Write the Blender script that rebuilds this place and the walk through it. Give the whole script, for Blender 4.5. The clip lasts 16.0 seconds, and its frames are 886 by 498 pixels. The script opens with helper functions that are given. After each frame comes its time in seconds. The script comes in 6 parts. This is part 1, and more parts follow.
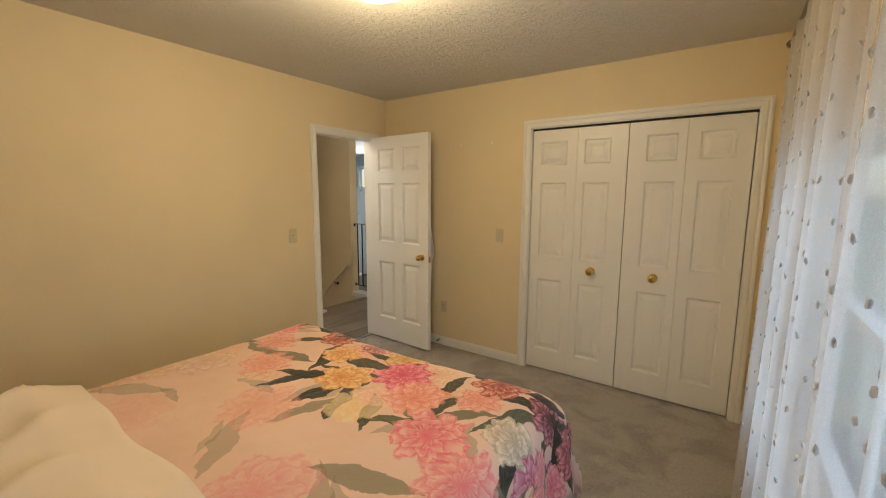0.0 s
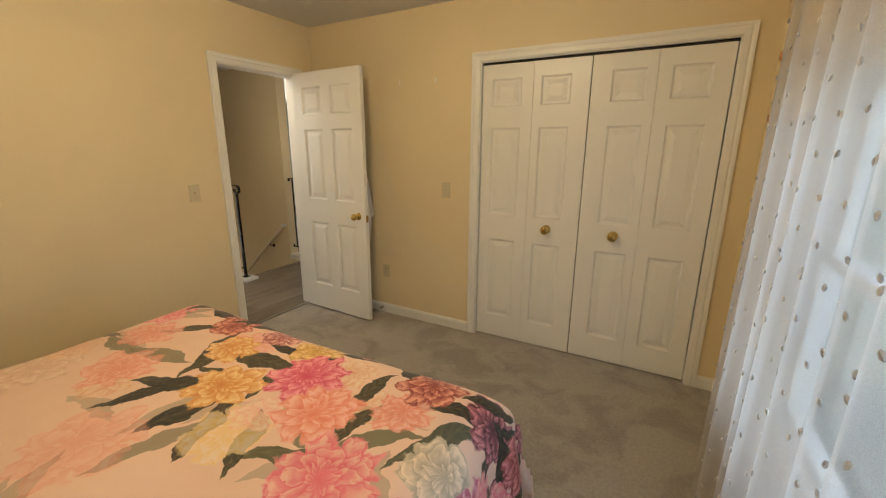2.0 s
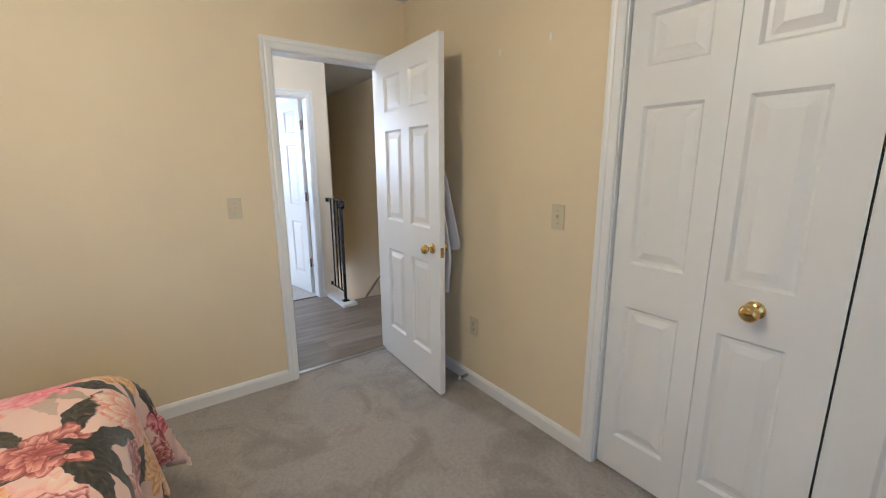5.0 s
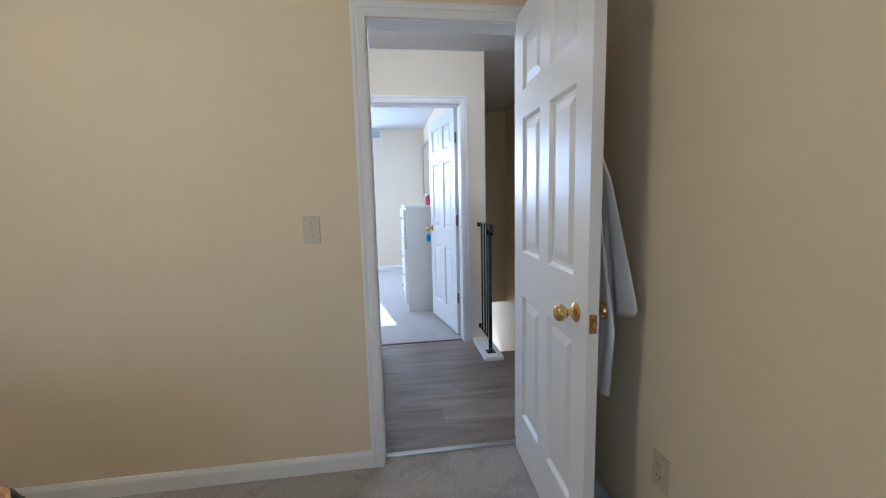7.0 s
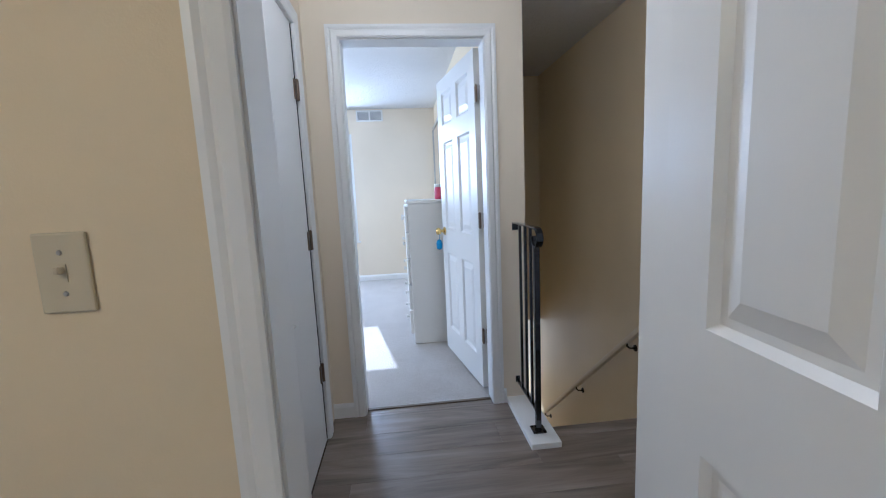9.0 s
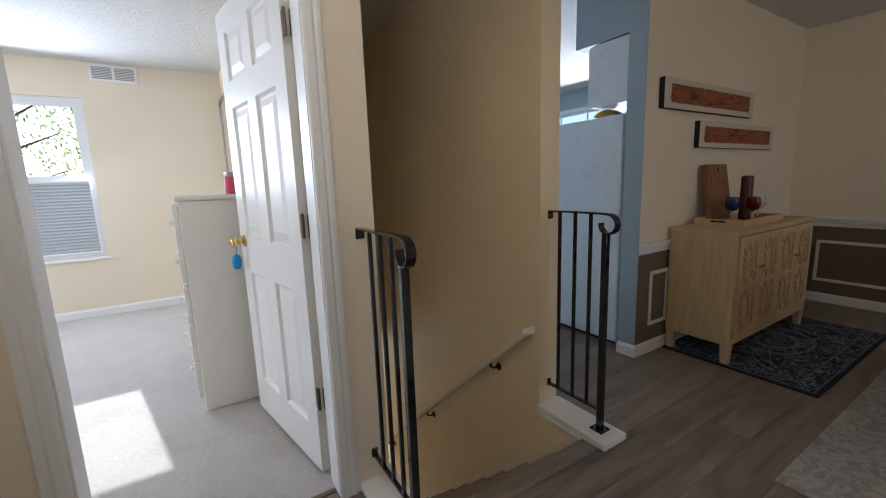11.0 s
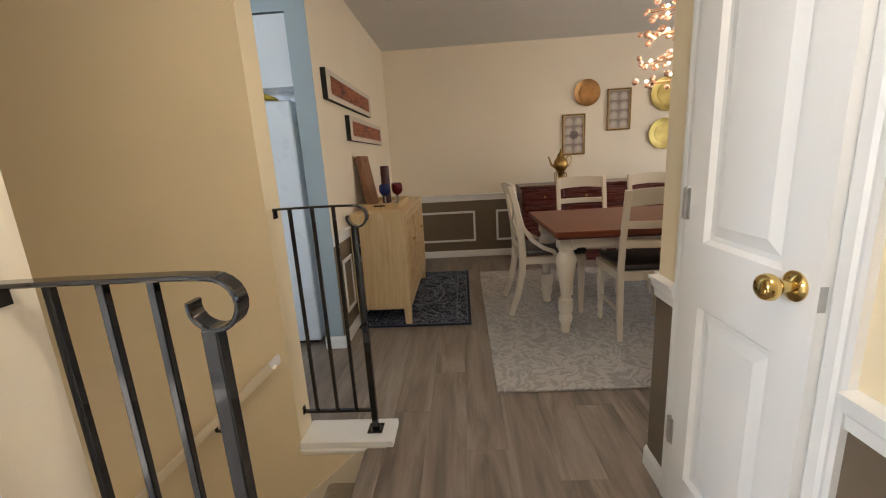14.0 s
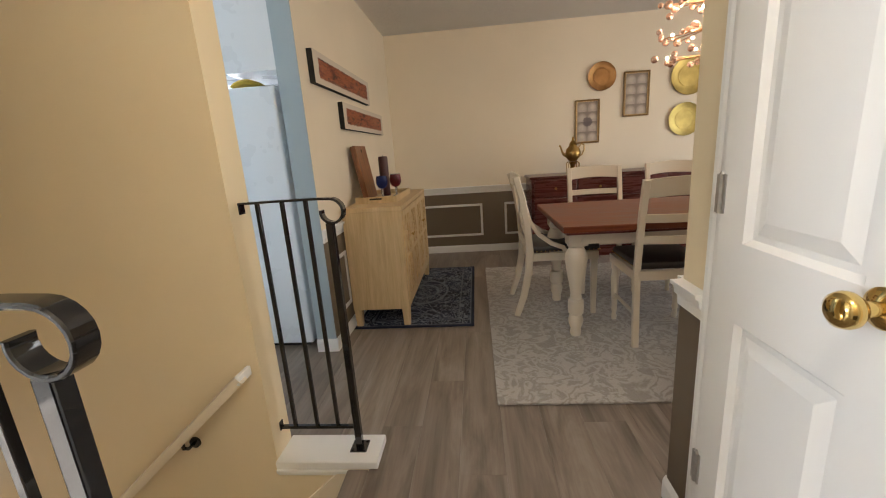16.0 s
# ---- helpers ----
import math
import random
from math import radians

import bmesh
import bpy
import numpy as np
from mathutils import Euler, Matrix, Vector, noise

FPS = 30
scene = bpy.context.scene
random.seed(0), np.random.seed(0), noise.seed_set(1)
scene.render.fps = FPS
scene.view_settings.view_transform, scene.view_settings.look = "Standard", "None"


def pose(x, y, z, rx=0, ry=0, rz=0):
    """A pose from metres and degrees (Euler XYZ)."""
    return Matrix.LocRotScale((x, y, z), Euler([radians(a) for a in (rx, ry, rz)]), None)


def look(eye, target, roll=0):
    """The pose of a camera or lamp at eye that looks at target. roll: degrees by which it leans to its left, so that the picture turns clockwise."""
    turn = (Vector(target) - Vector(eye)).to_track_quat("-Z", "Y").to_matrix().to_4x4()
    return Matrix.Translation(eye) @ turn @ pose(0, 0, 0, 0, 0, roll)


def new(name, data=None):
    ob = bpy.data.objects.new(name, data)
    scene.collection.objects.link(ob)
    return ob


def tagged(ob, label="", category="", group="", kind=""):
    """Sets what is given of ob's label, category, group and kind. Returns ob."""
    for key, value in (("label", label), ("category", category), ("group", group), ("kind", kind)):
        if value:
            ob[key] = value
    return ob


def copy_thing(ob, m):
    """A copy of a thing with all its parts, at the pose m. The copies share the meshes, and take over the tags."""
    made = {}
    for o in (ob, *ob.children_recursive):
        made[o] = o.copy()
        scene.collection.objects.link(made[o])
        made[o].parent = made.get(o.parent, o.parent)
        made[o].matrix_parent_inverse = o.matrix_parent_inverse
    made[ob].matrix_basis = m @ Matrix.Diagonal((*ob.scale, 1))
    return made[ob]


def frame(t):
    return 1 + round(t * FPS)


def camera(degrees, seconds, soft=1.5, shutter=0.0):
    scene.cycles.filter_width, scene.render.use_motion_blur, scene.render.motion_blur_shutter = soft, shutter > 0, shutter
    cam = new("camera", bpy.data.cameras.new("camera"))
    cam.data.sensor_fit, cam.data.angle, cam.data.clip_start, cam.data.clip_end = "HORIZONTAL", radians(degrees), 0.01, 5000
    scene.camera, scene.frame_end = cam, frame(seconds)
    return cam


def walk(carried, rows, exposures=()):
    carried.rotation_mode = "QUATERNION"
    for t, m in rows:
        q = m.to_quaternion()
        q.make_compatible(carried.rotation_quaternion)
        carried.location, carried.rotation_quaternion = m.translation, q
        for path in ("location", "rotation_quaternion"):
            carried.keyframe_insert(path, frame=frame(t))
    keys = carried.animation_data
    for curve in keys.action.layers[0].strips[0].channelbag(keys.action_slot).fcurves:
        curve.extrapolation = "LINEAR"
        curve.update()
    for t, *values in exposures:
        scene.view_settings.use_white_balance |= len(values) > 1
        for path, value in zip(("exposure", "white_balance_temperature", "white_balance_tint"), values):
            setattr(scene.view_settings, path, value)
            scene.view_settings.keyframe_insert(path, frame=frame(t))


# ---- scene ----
# the camera and its walk
cam = camera(95.6, 16.0, soft=1.1)
PATH = [
    (0, (0.133, 0.097, 1.509), (-1.005, 1.718, 1.235), 0.3),
    (0.5, (0.169, 0.103, 1.482), (-0.964, 1.724, 1.189), 0.5),
    (1, (0.119, 0.164, 1.49), (-0.968, 1.8, 1.114), 0.4),
    (1.5, (0.049, 0.329, 1.487), (-0.965, 1.995, 1.042), 0.1),
    (2, (0.012, 0.527, 1.469), (-0.928, 2.222, 0.976), 0.3),
    (2.5, (-0.022, 0.664, 1.461), (-0.895, 2.385, 0.933), 0.1),
    (3, (-0.08, 0.818, 1.452), (-0.928, 2.542, 0.894), -0.2),
    (3.5, (-0.126, 1.002, 1.438), (-1.042, 2.684, 0.86), -0.6),
    (4, (-0.139, 1.237, 1.418), (-1.218, 2.825, 0.859), -0.5),
    (4.5, (-0.164, 1.492, 1.394), (-1.496, 2.898, 0.897), -0.5),
    (5, (-0.292, 1.733, 1.385), (-1.873, 2.888, 0.976), -0.3),
    (5.2, (-0.345, 1.82, 1.378), (-2.015, 2.852, 0.996), -0.4),
    (7.3, (-1.22, 2.512, 1.266), (-3.191, 2.746, 1.018), -1.5),
    (7.5, (-1.367, 2.544, 1.259), (-3.34, 2.763, 1.015), -1.6),
    (8, (-1.655, 2.604, 1.241), (-3.632, 2.774, 0.985), -2.1),
    (8.2, (-1.777, 2.618, 1.242), (-3.754, 2.771, 0.984), -2.3),
    (10.3, (-2.726, 2.612, 1.197), (-4.604, 3.224, 0.879), -2.5),
    (10.5, (-2.793, 2.63, 1.185), (-4.627, 3.365, 0.871), -2.2),
    (11, (-2.975, 2.716, 1.215), (-4.65, 3.759, 0.887), -2.0),
    (11.5, (-3.131, 2.768, 1.203), (-4.576, 4.112, 0.878), -2.0),
    (12, (-3.304, 2.793, 1.195), (-4.458, 4.393, 0.869), -2.3),
    (12.5, (-3.485, 2.828, 1.19), (-4.298, 4.626, 0.86), -2.2),
    (13, (-3.563, 2.825, 1.194), (-4.082, 4.725, 0.845), -2.7),
    (13.5, (-3.63, 2.74, 1.204), (-3.899, 4.684, 0.816), -3.2),
    (14, (-3.632, 2.649, 1.214), (-3.742, 4.597, 0.778), -3.4),
    (14.5, (-3.614, 2.605, 1.215), (-3.632, 4.55, 0.751), -3.5),
    (15, (-3.625, 2.607, 1.212), (-3.587, 4.55, 0.74), -3.8),
    (15.5, (-3.616, 2.676, 1.195), (-3.605, 4.619, 0.721), -4.1),
    (16, (-3.549, 2.861, 1.185), (-3.729, 4.797, 0.718), -4.0),
]
EXPOSURES = [
    (0.0, 1.05, 6500, 10), (2.0, 1.1, 6700, 9), (3.5, 1.2, 6900, 9), (4.2, 1.33, 5450, 11), (5.0, 1.45, 4800, 12), (7.3, 1.0, 4450, 12), (8.2, 1.0, 4500, 12),
    (10.3, 0.75, 5000, 13), (11.0, 0.8, 5400, 13), (11.6, 1.0, 5800, 13), (12.0, 1.36, 6250, 15), (12.5, 1.95, 6300, 14), (13.5, 2.1, 5950, 13), (14.2, 1.95, 5900, 12), (14.8, 1.98, 5850, 12), (15.3, 2.05, 5850, 12), (16.0, 2.08, 6000, 12),
]
walk(cam, [(t, look(eye, target, roll)) for t, eye, target, roll in PATH], EXPOSURES)

# world, sun and large lights
SUN_ELEVATION, SUN_HEADING = 31.8, 11.2      # the sunlight travels to +x, turned this much to +y
world = bpy.data.worlds.new("sky")
scene.world = world
world.use_nodes = True
sky = world.node_tree.nodes.new("ShaderNodeTexSky")
sky.sky_type, sky.sun_disc = "NISHITA", False
sky.sun_elevation = radians(SUN_ELEVATION)
sky.sun_rotation = radians(270 - SUN_HEADING)
world.node_tree.links.new(sky.outputs[0], world.node_tree.nodes["Background"].inputs[0])
world.node_tree.nodes["Background"].inputs[1].default_value = 0.12


def lamp(name, kind, power, color, at, aim=None, size=0.1, size_y=None):
    data = bpy.data.lights.new(name, kind)
    data.energy, data.color = power, color
    if kind == "AREA":
        data.shape, data.size, data.size_y = "RECTANGLE", size, size_y or size
    elif kind == "POINT":
        data.shadow_soft_size = size
    ob = new(name, data)
    ob.matrix_world = look(at, aim) if aim else Matrix.Translation(at)
    return ob


sun = lamp("sun", "SUN", 5.0, (1.0, 0.93, 0.82), (-20, 0, 15),
           (-20 + math.cos(radians(SUN_HEADING)), math.sin(radians(SUN_HEADING)), 15 - math.tan(radians(SUN_ELEVATION))))
sun.data.angle = radians(0.5)
lamp("bedroom_lamp_light", "POINT", 13, (1.0, 0.80, 0.48), (-1.14, 1.41, 2.25), size=0.12)
lamp("bedroom_window_light", "AREA", 6, (0.72, 0.86, 1.0), (0.60, 1.15, 1.10), (-1, 1.15, 1.10), 2.2, 1.15)
lamp("back_bedroom_window_light", "AREA", 26, (0.90, 0.95, 1.0), (-8.05, 1.5, 1.7), (-5, 2.0, 1.2), 0.85, 0.8)
# fill added at an unseen south window to brighten the back bedroom
lamp("back_bedroom_side_fill", "AREA", 28, (0.92, 0.96, 1.0), (-6.5, -1.05, 1.5), (-6.3, 3, 0.9), 1.4, 1.1)
lamp("kitchen_window_light", "AREA", 46, (0.98, 0.98, 0.97), (-6.6, 7.45, 1.6), (-6.2, 4, 1.0), 1.3, 0.9)
lamp("dining_window_light", "AREA", 11, (1.0, 0.91, 0.80), (0.38, 5.7, 1.2), (-3, 5.6, 0.9), 1.7, 2.0)
# fill light added to brighten hall and stairwell, under an unseen dome
lamp("hall_fill_light", "POINT", 5.5, (1.0, 0.92, 0.80), (-3.40, 2.66, 2.28), size=0.12)
lamp("chandelier_light", "POINT", 1.6, (1.0, 0.72, 0.46), (-2.2, 5.5, 1.85), size=0.15)
lamp("foyer_window_light", "AREA", 4.5, (1.0, 0.95, 0.86), (-8.10, 3.74, -0.95), (-4.4, 3.9, -0.2), 0.55, 1.2)


# materials
class Nodes:
    """A small builder for node materials."""

    def __init__(self, name):
        self.mat = bpy.data.materials.new(name)
        self.mat.use_nodes = True
        self.t = self.mat.node_tree
        self.bsdf = self.t.nodes["Principled BSDF"]
        self.out = self.t.nodes["Material Output"]
        self.coord = None

    def add(self, kind, **inputs):
        n = self.t.nodes.new("ShaderNode" + kind)
        for key, value in inputs.items():
            self.put(n.inputs[key.replace("_", " ")], value)
        return n

    def put(self, socket, value):
        if isinstance(value, bpy.types.NodeSocket):
            self.t.links.new(value, socket)
        elif isinstance(value, (tuple, list)) and len(value) == 3 and socket.type == "RGBA":
            socket.default_value = (*value, 1)
        else:
            socket.default_value = value

    def where(self, which="Object"):
        if self.coord is None:
            self.coord = self.t.nodes.new("ShaderNodeTexCoord")
        return self.coord.outputs[which]

    def scaled(self, scale, which="Object"):
        n = self.add("Mapping", Vector=self.where(which), Scale=scale)
        return n.outputs[0]

    def noise(self, scale, detail=4.0, rough=0.55, vector=None, distortion=0.0):
        n = self.add("TexNoise", Vector=vector or self.where(), Scale=scale, Detail=detail, Roughness=rough, Distortion=distortion)
        return n.outputs["Fac"]

    def ramp(self, value, stops):
        n = self.add("ValToRGB", Fac=value)
        e = n.color_ramp.elements
        while len(e) < len(stops):
            e.new(0.5)
        for k, (p, c) in zip(e, stops):
            k.position, k.color = p, (*c, 1) if len(c) == 3 else c
        return n.outputs[0]

    def span(self, value, a, b, lo=0.0, hi=1.0):
        n = self.add("MapRange", Value=value)
        n.inputs[1].default_value, n.inputs[2].default_value = a, b
        n.inputs[3].default_value, n.inputs[4].default_value = lo, hi
        return n.outputs[0]

    def mix(self, fac, a, b, blend="MIX"):
        n = self.t.nodes.new("ShaderNodeMix")
        n.data_type, n.blend_type = "RGBA", blend
        for socket, value in ((n.inputs[0], fac), (n.inputs[6], a), (n.inputs[7], b)):
            self.put(socket, value)
        return n.outputs[2]

    def math(self, op, a, b=0.0, c=0.0):
        n = self.t.nodes.new("ShaderNodeMath")
        n.operation = op
        for socket, value in zip(n.inputs, (a, b, c)):
            self.put(socket, value)
        return n.outputs[0]

    def bump(self, height, strength=0.3, distance=0.005):
        n = self.add("Bump", Height=height, Strength=strength, Distance=distance)
        self.put(self.bsdf.inputs["Normal"], n.outputs[0])
        return self

    def set(self, **inputs):
        for key, value in inputs.items():
            self.put(self.bsdf.inputs[key.replace("_", " ")], value)
        return self


def shade(c, k):
    return tuple(min(1.0, v * k) for v in c)


def paint(name, color, rough=0.55, grain=350.0, strength=0.12, spread=0.05, uneven=0.06):
    m = Nodes(name)
    big = m.noise(1.3, 3)
    m.set(Base_Color=m.ramp(big, [(0.3, shade(color, 1 - spread)), (0.7, shade(color, 1 + spread))]),
          Roughness=m.span(m.noise(5, 3), 0.3, 0.7, rough - uneven, rough + uneven))
    m.bump(m.noise(grain, 3), strength, 0.002)
    return m.mat


def metal(name, color, rough=0.22, wear=0.08):
    m = Nodes(name)
    m.set(Base_Color=m.ramp(m.noise(40, 4), [(0.3, shade(color, 0.82)), (0.7, color)]), Metallic=1.0,
          Roughness=m.span(m.noise(25, 4), 0.3, 0.7, rough, rough + wear))
    return m.mat


def wood(name, dark, light, along=(1, 0, 0), rough=0.35, scale=1.0, coat=0.0):
    m = Nodes(name)
    s = [3.0 * scale if a else 38.0 * scale for a in along]
    fine = [6.0 * scale if a else 260.0 * scale for a in along]
    v = m.noise(1.0, 5, 0.6, m.scaled(s), 0.6)
    f = m.noise(1.0, 3, 0.6, m.scaled(fine))
    mixed = m.math("ADD", m.math("MULTIPLY", v, 0.7), m.math("MULTIPLY", f, 0.3))
    m.set(Base_Color=m.ramp(mixed, [(0.34, dark), (0.64, light)]), Roughness=m.span(v, 0.3, 0.7, rough, rough + 0.12), Coat_Weight=coat)
    m.bump(f, 0.12, 0.001)
    return m.mat


CREAM = paint("cream_wall_paint", (0.75, 0.63, 0.42), 0.6, 260, 0.16, 0.03)
CREAM_PALE = paint("pale_cream_wall_paint", (0.78, 0.685, 0.53), 0.6, 260, 0.16, 0.03)
BLUE_GREY = paint("blue_grey_wall_paint", (0.36, 0.43, 0.47), 0.5, 260, 0.16, 0.03)
BROWN = paint("brown_wainscot_paint", (0.15, 0.112, 0.072), 0.5, 260, 0.14, 0.05)
TRIM = paint("white_trim_paint", (0.80, 0.79, 0.76), 0.36, 160, 0.05, 0.015, 0.02)
APPLIANCE = paint("white_enamel", (0.74, 0.76, 0.78), 0.3, 500, 0.08, 0.01)
IVORY = paint("ivory_plastic", (0.60, 0.525, 0.36), 0.35, 400, 0.03, 0.02)
WHITE_PLASTIC = paint("white_plastic", (0.72, 0.72, 0.69), 0.35, 400, 0.03, 0.02)
EXTERIOR = paint("exterior_siding_paint", (0.6, 0.58, 0.53), 0.7)
BRASS = metal("polished_brass", (0.74, 0.54, 0.20), 0.05, 0.05)
OLD_BRASS = metal("aged_brass", (0.46, 0.29, 0.09), 0.26, 0.15)
BRONZE = metal("dark_bronze_frame", (0.24, 0.155, 0.07), 0.35, 0.12)
COPPER = metal("copper", (0.62, 0.32, 0.14), 0.25, 0.12)
HINGE = metal("bronze_hinge", (0.20, 0.15, 0.11), 0.35)
STEEL = metal("brushed_steel", (0.55, 0.54, 0.52), 0.3)
# near-black for black parts and for shade painted into gaps, slots and holes
DARK = paint("black_and_gap_shade", (0.015, 0.014, 0.012), 0.8)


def ceiling_material():
    m = Nodes("stippled_white_ceiling")
    h = m.math("ADD", m.span(m.noise(24, 5, 0.65, distortion=1.2), 0.45, 0.62), m.math("MULTIPLY", m.noise(90, 3), 0.35))
    m.set(Base_Color=m.ramp(m.noise(0.9, 3), [(0.3, (0.66, 0.64, 0.60)), (0.7, (0.72, 0.70, 0.66))]), Roughness=0.75)
    m.bump(h, 0.55, 0.012)
    return m.mat


def black_iron():
    m = Nodes("gloss_black_iron")
    m.set(Base_Color=m.ramp(m.noise(30, 4), [(0.3, (0.005, 0.005, 0.006)), (0.75, (0.012, 0.012, 0.013))]),
          Roughness=m.span(m.noise(18, 4), 0.3, 0.7, 0.03, 0.07), Specular_IOR_Level=0.5, Coat_Weight=0.5, Coat_Roughness=0.03)
    m.bump(m.noise(45, 3), 0.05, 0.001)
    return m.mat


def carpet(name, dark, light, nap):
    m = Nodes(name)
    patch = m.ramp(m.noise(3.2, 5, 0.6, distortion=0.9), [(0.38, (0, 0, 0)), (0.54, (1, 1, 1))])
    grain = m.noise(420, 3)
    tone = m.ramp(m.noise(60, 4), [(0.25, dark), (0.75, light)])
    tone = m.mix(m.span(grain, 0.3, 0.7, 0, 0.35), tone, shade(dark, 0.6))
    m.set(Base_Color=m.mix(m.span(patch, 0, 1, 0.6, 0.0), tone, nap, "MULTIPLY"), Roughness=0.95, Sheen_Weight=0.25, Sheen_Roughness=0.5)
    m.bump(m.math("ADD", grain, m.math("MULTIPLY", m.noise(130, 3), 0.8)), 0.7, 0.006)
    return m.mat


def plank_material():
    m = Nodes("grey_brown_vinyl_plank")
    info = m.t.nodes.new("ShaderNodeObjectInfo")
    shift = m.add("CombineXYZ", X=m.math("MULTIPLY", info.outputs["Random"], 37.0), Y=m.math("MULTIPLY", info.outputs["Random"], 91.0))
    vec = m.t.nodes.new("ShaderNodeVectorMath")
    m.put(vec.inputs[0], m.where())
    m.put(vec.inputs[1], shift.outputs[0])
    long = m.add("Mapping", Vector=vec.outputs[0], Scale=(8.0, 1.0, 1.0)).outputs[0]
    fine = m.add("Mapping", Vector=vec.outputs[0], Scale=(70.0, 2.5, 1.0)).outputs[0]
    broad = m.noise(1.0, 5, 0.6, long, 1.1)
    line = m.noise(1.0, 3, 0.6, fine)
    g = m.math("ADD", m.math("MULTIPLY", broad, 0.82), m.math("MULTIPLY", line, 0.18))
    base = m.ramp(g, [(0.34, (0.125, 0.096, 0.072)), (0.5, (0.235, 0.188, 0.146)), (0.66, (0.34, 0.285, 0.23))])
    tone = m.mix(m.span(info.outputs["Random"], 0, 1, 0.0, 0.24), base, (0.12, 0.094, 0.074))
    m.set(Base_Color=tone, Roughness=m.span(broad, 0.3, 0.7, 0.30, 0.42))
    m.bump(line, 0.16, 0.0012)
    return m.mat


CEILING = ceiling_material()
IRON = black_iron()
CARPET = carpet("grey_beige_carpet", (0.335, 0.30, 0.262), (0.49, 0.45, 0.405), (0.58, 0.55, 0.52))
STAIR_CARPET = carpet("tan_stair_carpet", (0.30, 0.23, 0.145), (0.42, 0.33, 0.21), (0.8, 0.78, 0.75))
CARPET_BACK = carpet("light_beige_carpet", (0.46, 0.42, 0.38), (0.60, 0.56, 0.51), (0.86, 0.84, 0.82))
PLANK = plank_material()
TABLE_TOP = wood("reddish_brown_tabletop", (0.075, 0.016, 0.006), (0.20, 0.052, 0.018), (1, 0, 0), 0.30, 0.8, 0.0)
TABLE_TOP.node_tree.nodes["Principled BSDF"].inputs["Specular IOR Level"].default_value = 0.25
MAHOGANY = wood("dark_mahogany", (0.040, 0.007, 0.005), (0.105, 0.018, 0.012), (1, 0, 0), 0.22, 1.0, 0.3)
OAK = wood("pale_oak", (0.50, 0.35, 0.17), (0.66, 0.49, 0.27), (0, 0, 1), 0.45)
BOARD = wood("acacia_board", (0.10, 0.038, 0.015), (0.33, 0.15, 0.06), (0, 0, 1), 0.4)
CHAIR_PAINT = paint("antique_white_paint", (0.60, 0.51, 0.38), 0.38, 90, 0.08, 0.05)
DARK_LEATHER = paint("dark_seat_leather", (0.022, 0.017, 0.015), 0.42, 160, 0.3, 0.1)


# mesh helpers
def box(bm, x0, x1, y0, y1, z0, z1, bevel=0.0):
    m = Matrix.LocRotScale(((x0 + x1) / 2, (y0 + y1) / 2, (z0 + z1) / 2), None, (abs(x1 - x0), abs(y1 - y0), abs(z1 - z0)))
    made = bmesh.ops.create_cube(bm, size=1.0, matrix=m)["verts"]
    if bevel > 0:
        edges = {e for v in made for e in v.link_edges}
        bmesh.ops.bevel(bm, geom=list(edges), offset=bevel, segments=2, affect="EDGES", profile=0.5)
    return bm


def boxed(*sizes, bevel=0.0):
    bm = bmesh.new()
    for s in sizes:
        box(bm, *s, bevel=bevel)
    return bm


def lathe(bm, profile, centre=(0, 0, 0), steps=24, axis="z"):
    """A turned solid: profile rows of (radius, height)."""
    rings = []
    for r, h in profile:
        ring = []
        for k in range(steps):
            a = 2 * math.pi * k / steps
            p = (r * math.cos(a), r * math.sin(a), h)
            if axis == "x":
                p = (p[2], p[0], p[1])
            elif axis == "y":
                p = (p[0], p[2], p[1])
            ring.append(bm.verts.new(Vector(p) + Vector(centre)))
        rings.append(ring)
    for a, b in zip(rings, rings[1:]):
        for k in range(steps):
            bm.faces.new((a[k], a[(k + 1) % steps], b[(k + 1) % steps], b[k]))
    bm.faces.new(rings[0][::-1])
    bm.faces.new(rings[-1])
    bmesh.ops.recalc_face_normals(bm, faces=bm.faces[:])
    return bm


def sweep(bm, points, section, up=(0, 0, 1), scales=None):
    """Sweeps a closed outline (rows of side, up) along points."""
    pts = [Vector(p) for p in points]
    rings = []
    for i, p in enumerate(pts):
        d = (pts[min(i + 1, len(pts) - 1)] - pts[max(i - 1, 0)]).normalized()
        side = d.cross(Vector(up)).normalized()
        top = side.cross(d).normalized()
        k = scales[i] if scales else 1.0
        rings.append([bm.verts.new(p + side * (s * k) + top * (u * k)) for s, u in section])
    n = len(section)
    for a, b in zip(rings, rings[1:]):
        for k in range(n):
            bm.faces.new((a[k], a[(k + 1) % n], b[(k + 1) % n], b[k]))
    bm.faces.new(rings[0][::-1])
    bm.faces.new(rings[-1])
    bmesh.ops.recalc_face_normals(bm, faces=bm.faces[:])
    return bm


def circle(r, n=12):
    return [(r * math.cos(2 * math.pi * k / n), r * math.sin(2 * math.pi * k / n)) for k in range(n)]


def oblong(w, h, c=0.0):
    if c <= 0:
        return [(-w / 2, -h / 2), (w / 2, -h / 2), (w / 2, h / 2), (-w / 2, h / 2)]
    a, b = w / 2, h / 2
    return [(-a + c, -b), (a - c, -b), (a, -b + c), (a, b - c), (a - c, b), (-a + c, b), (-a, b - c), (-a, -b + c)]


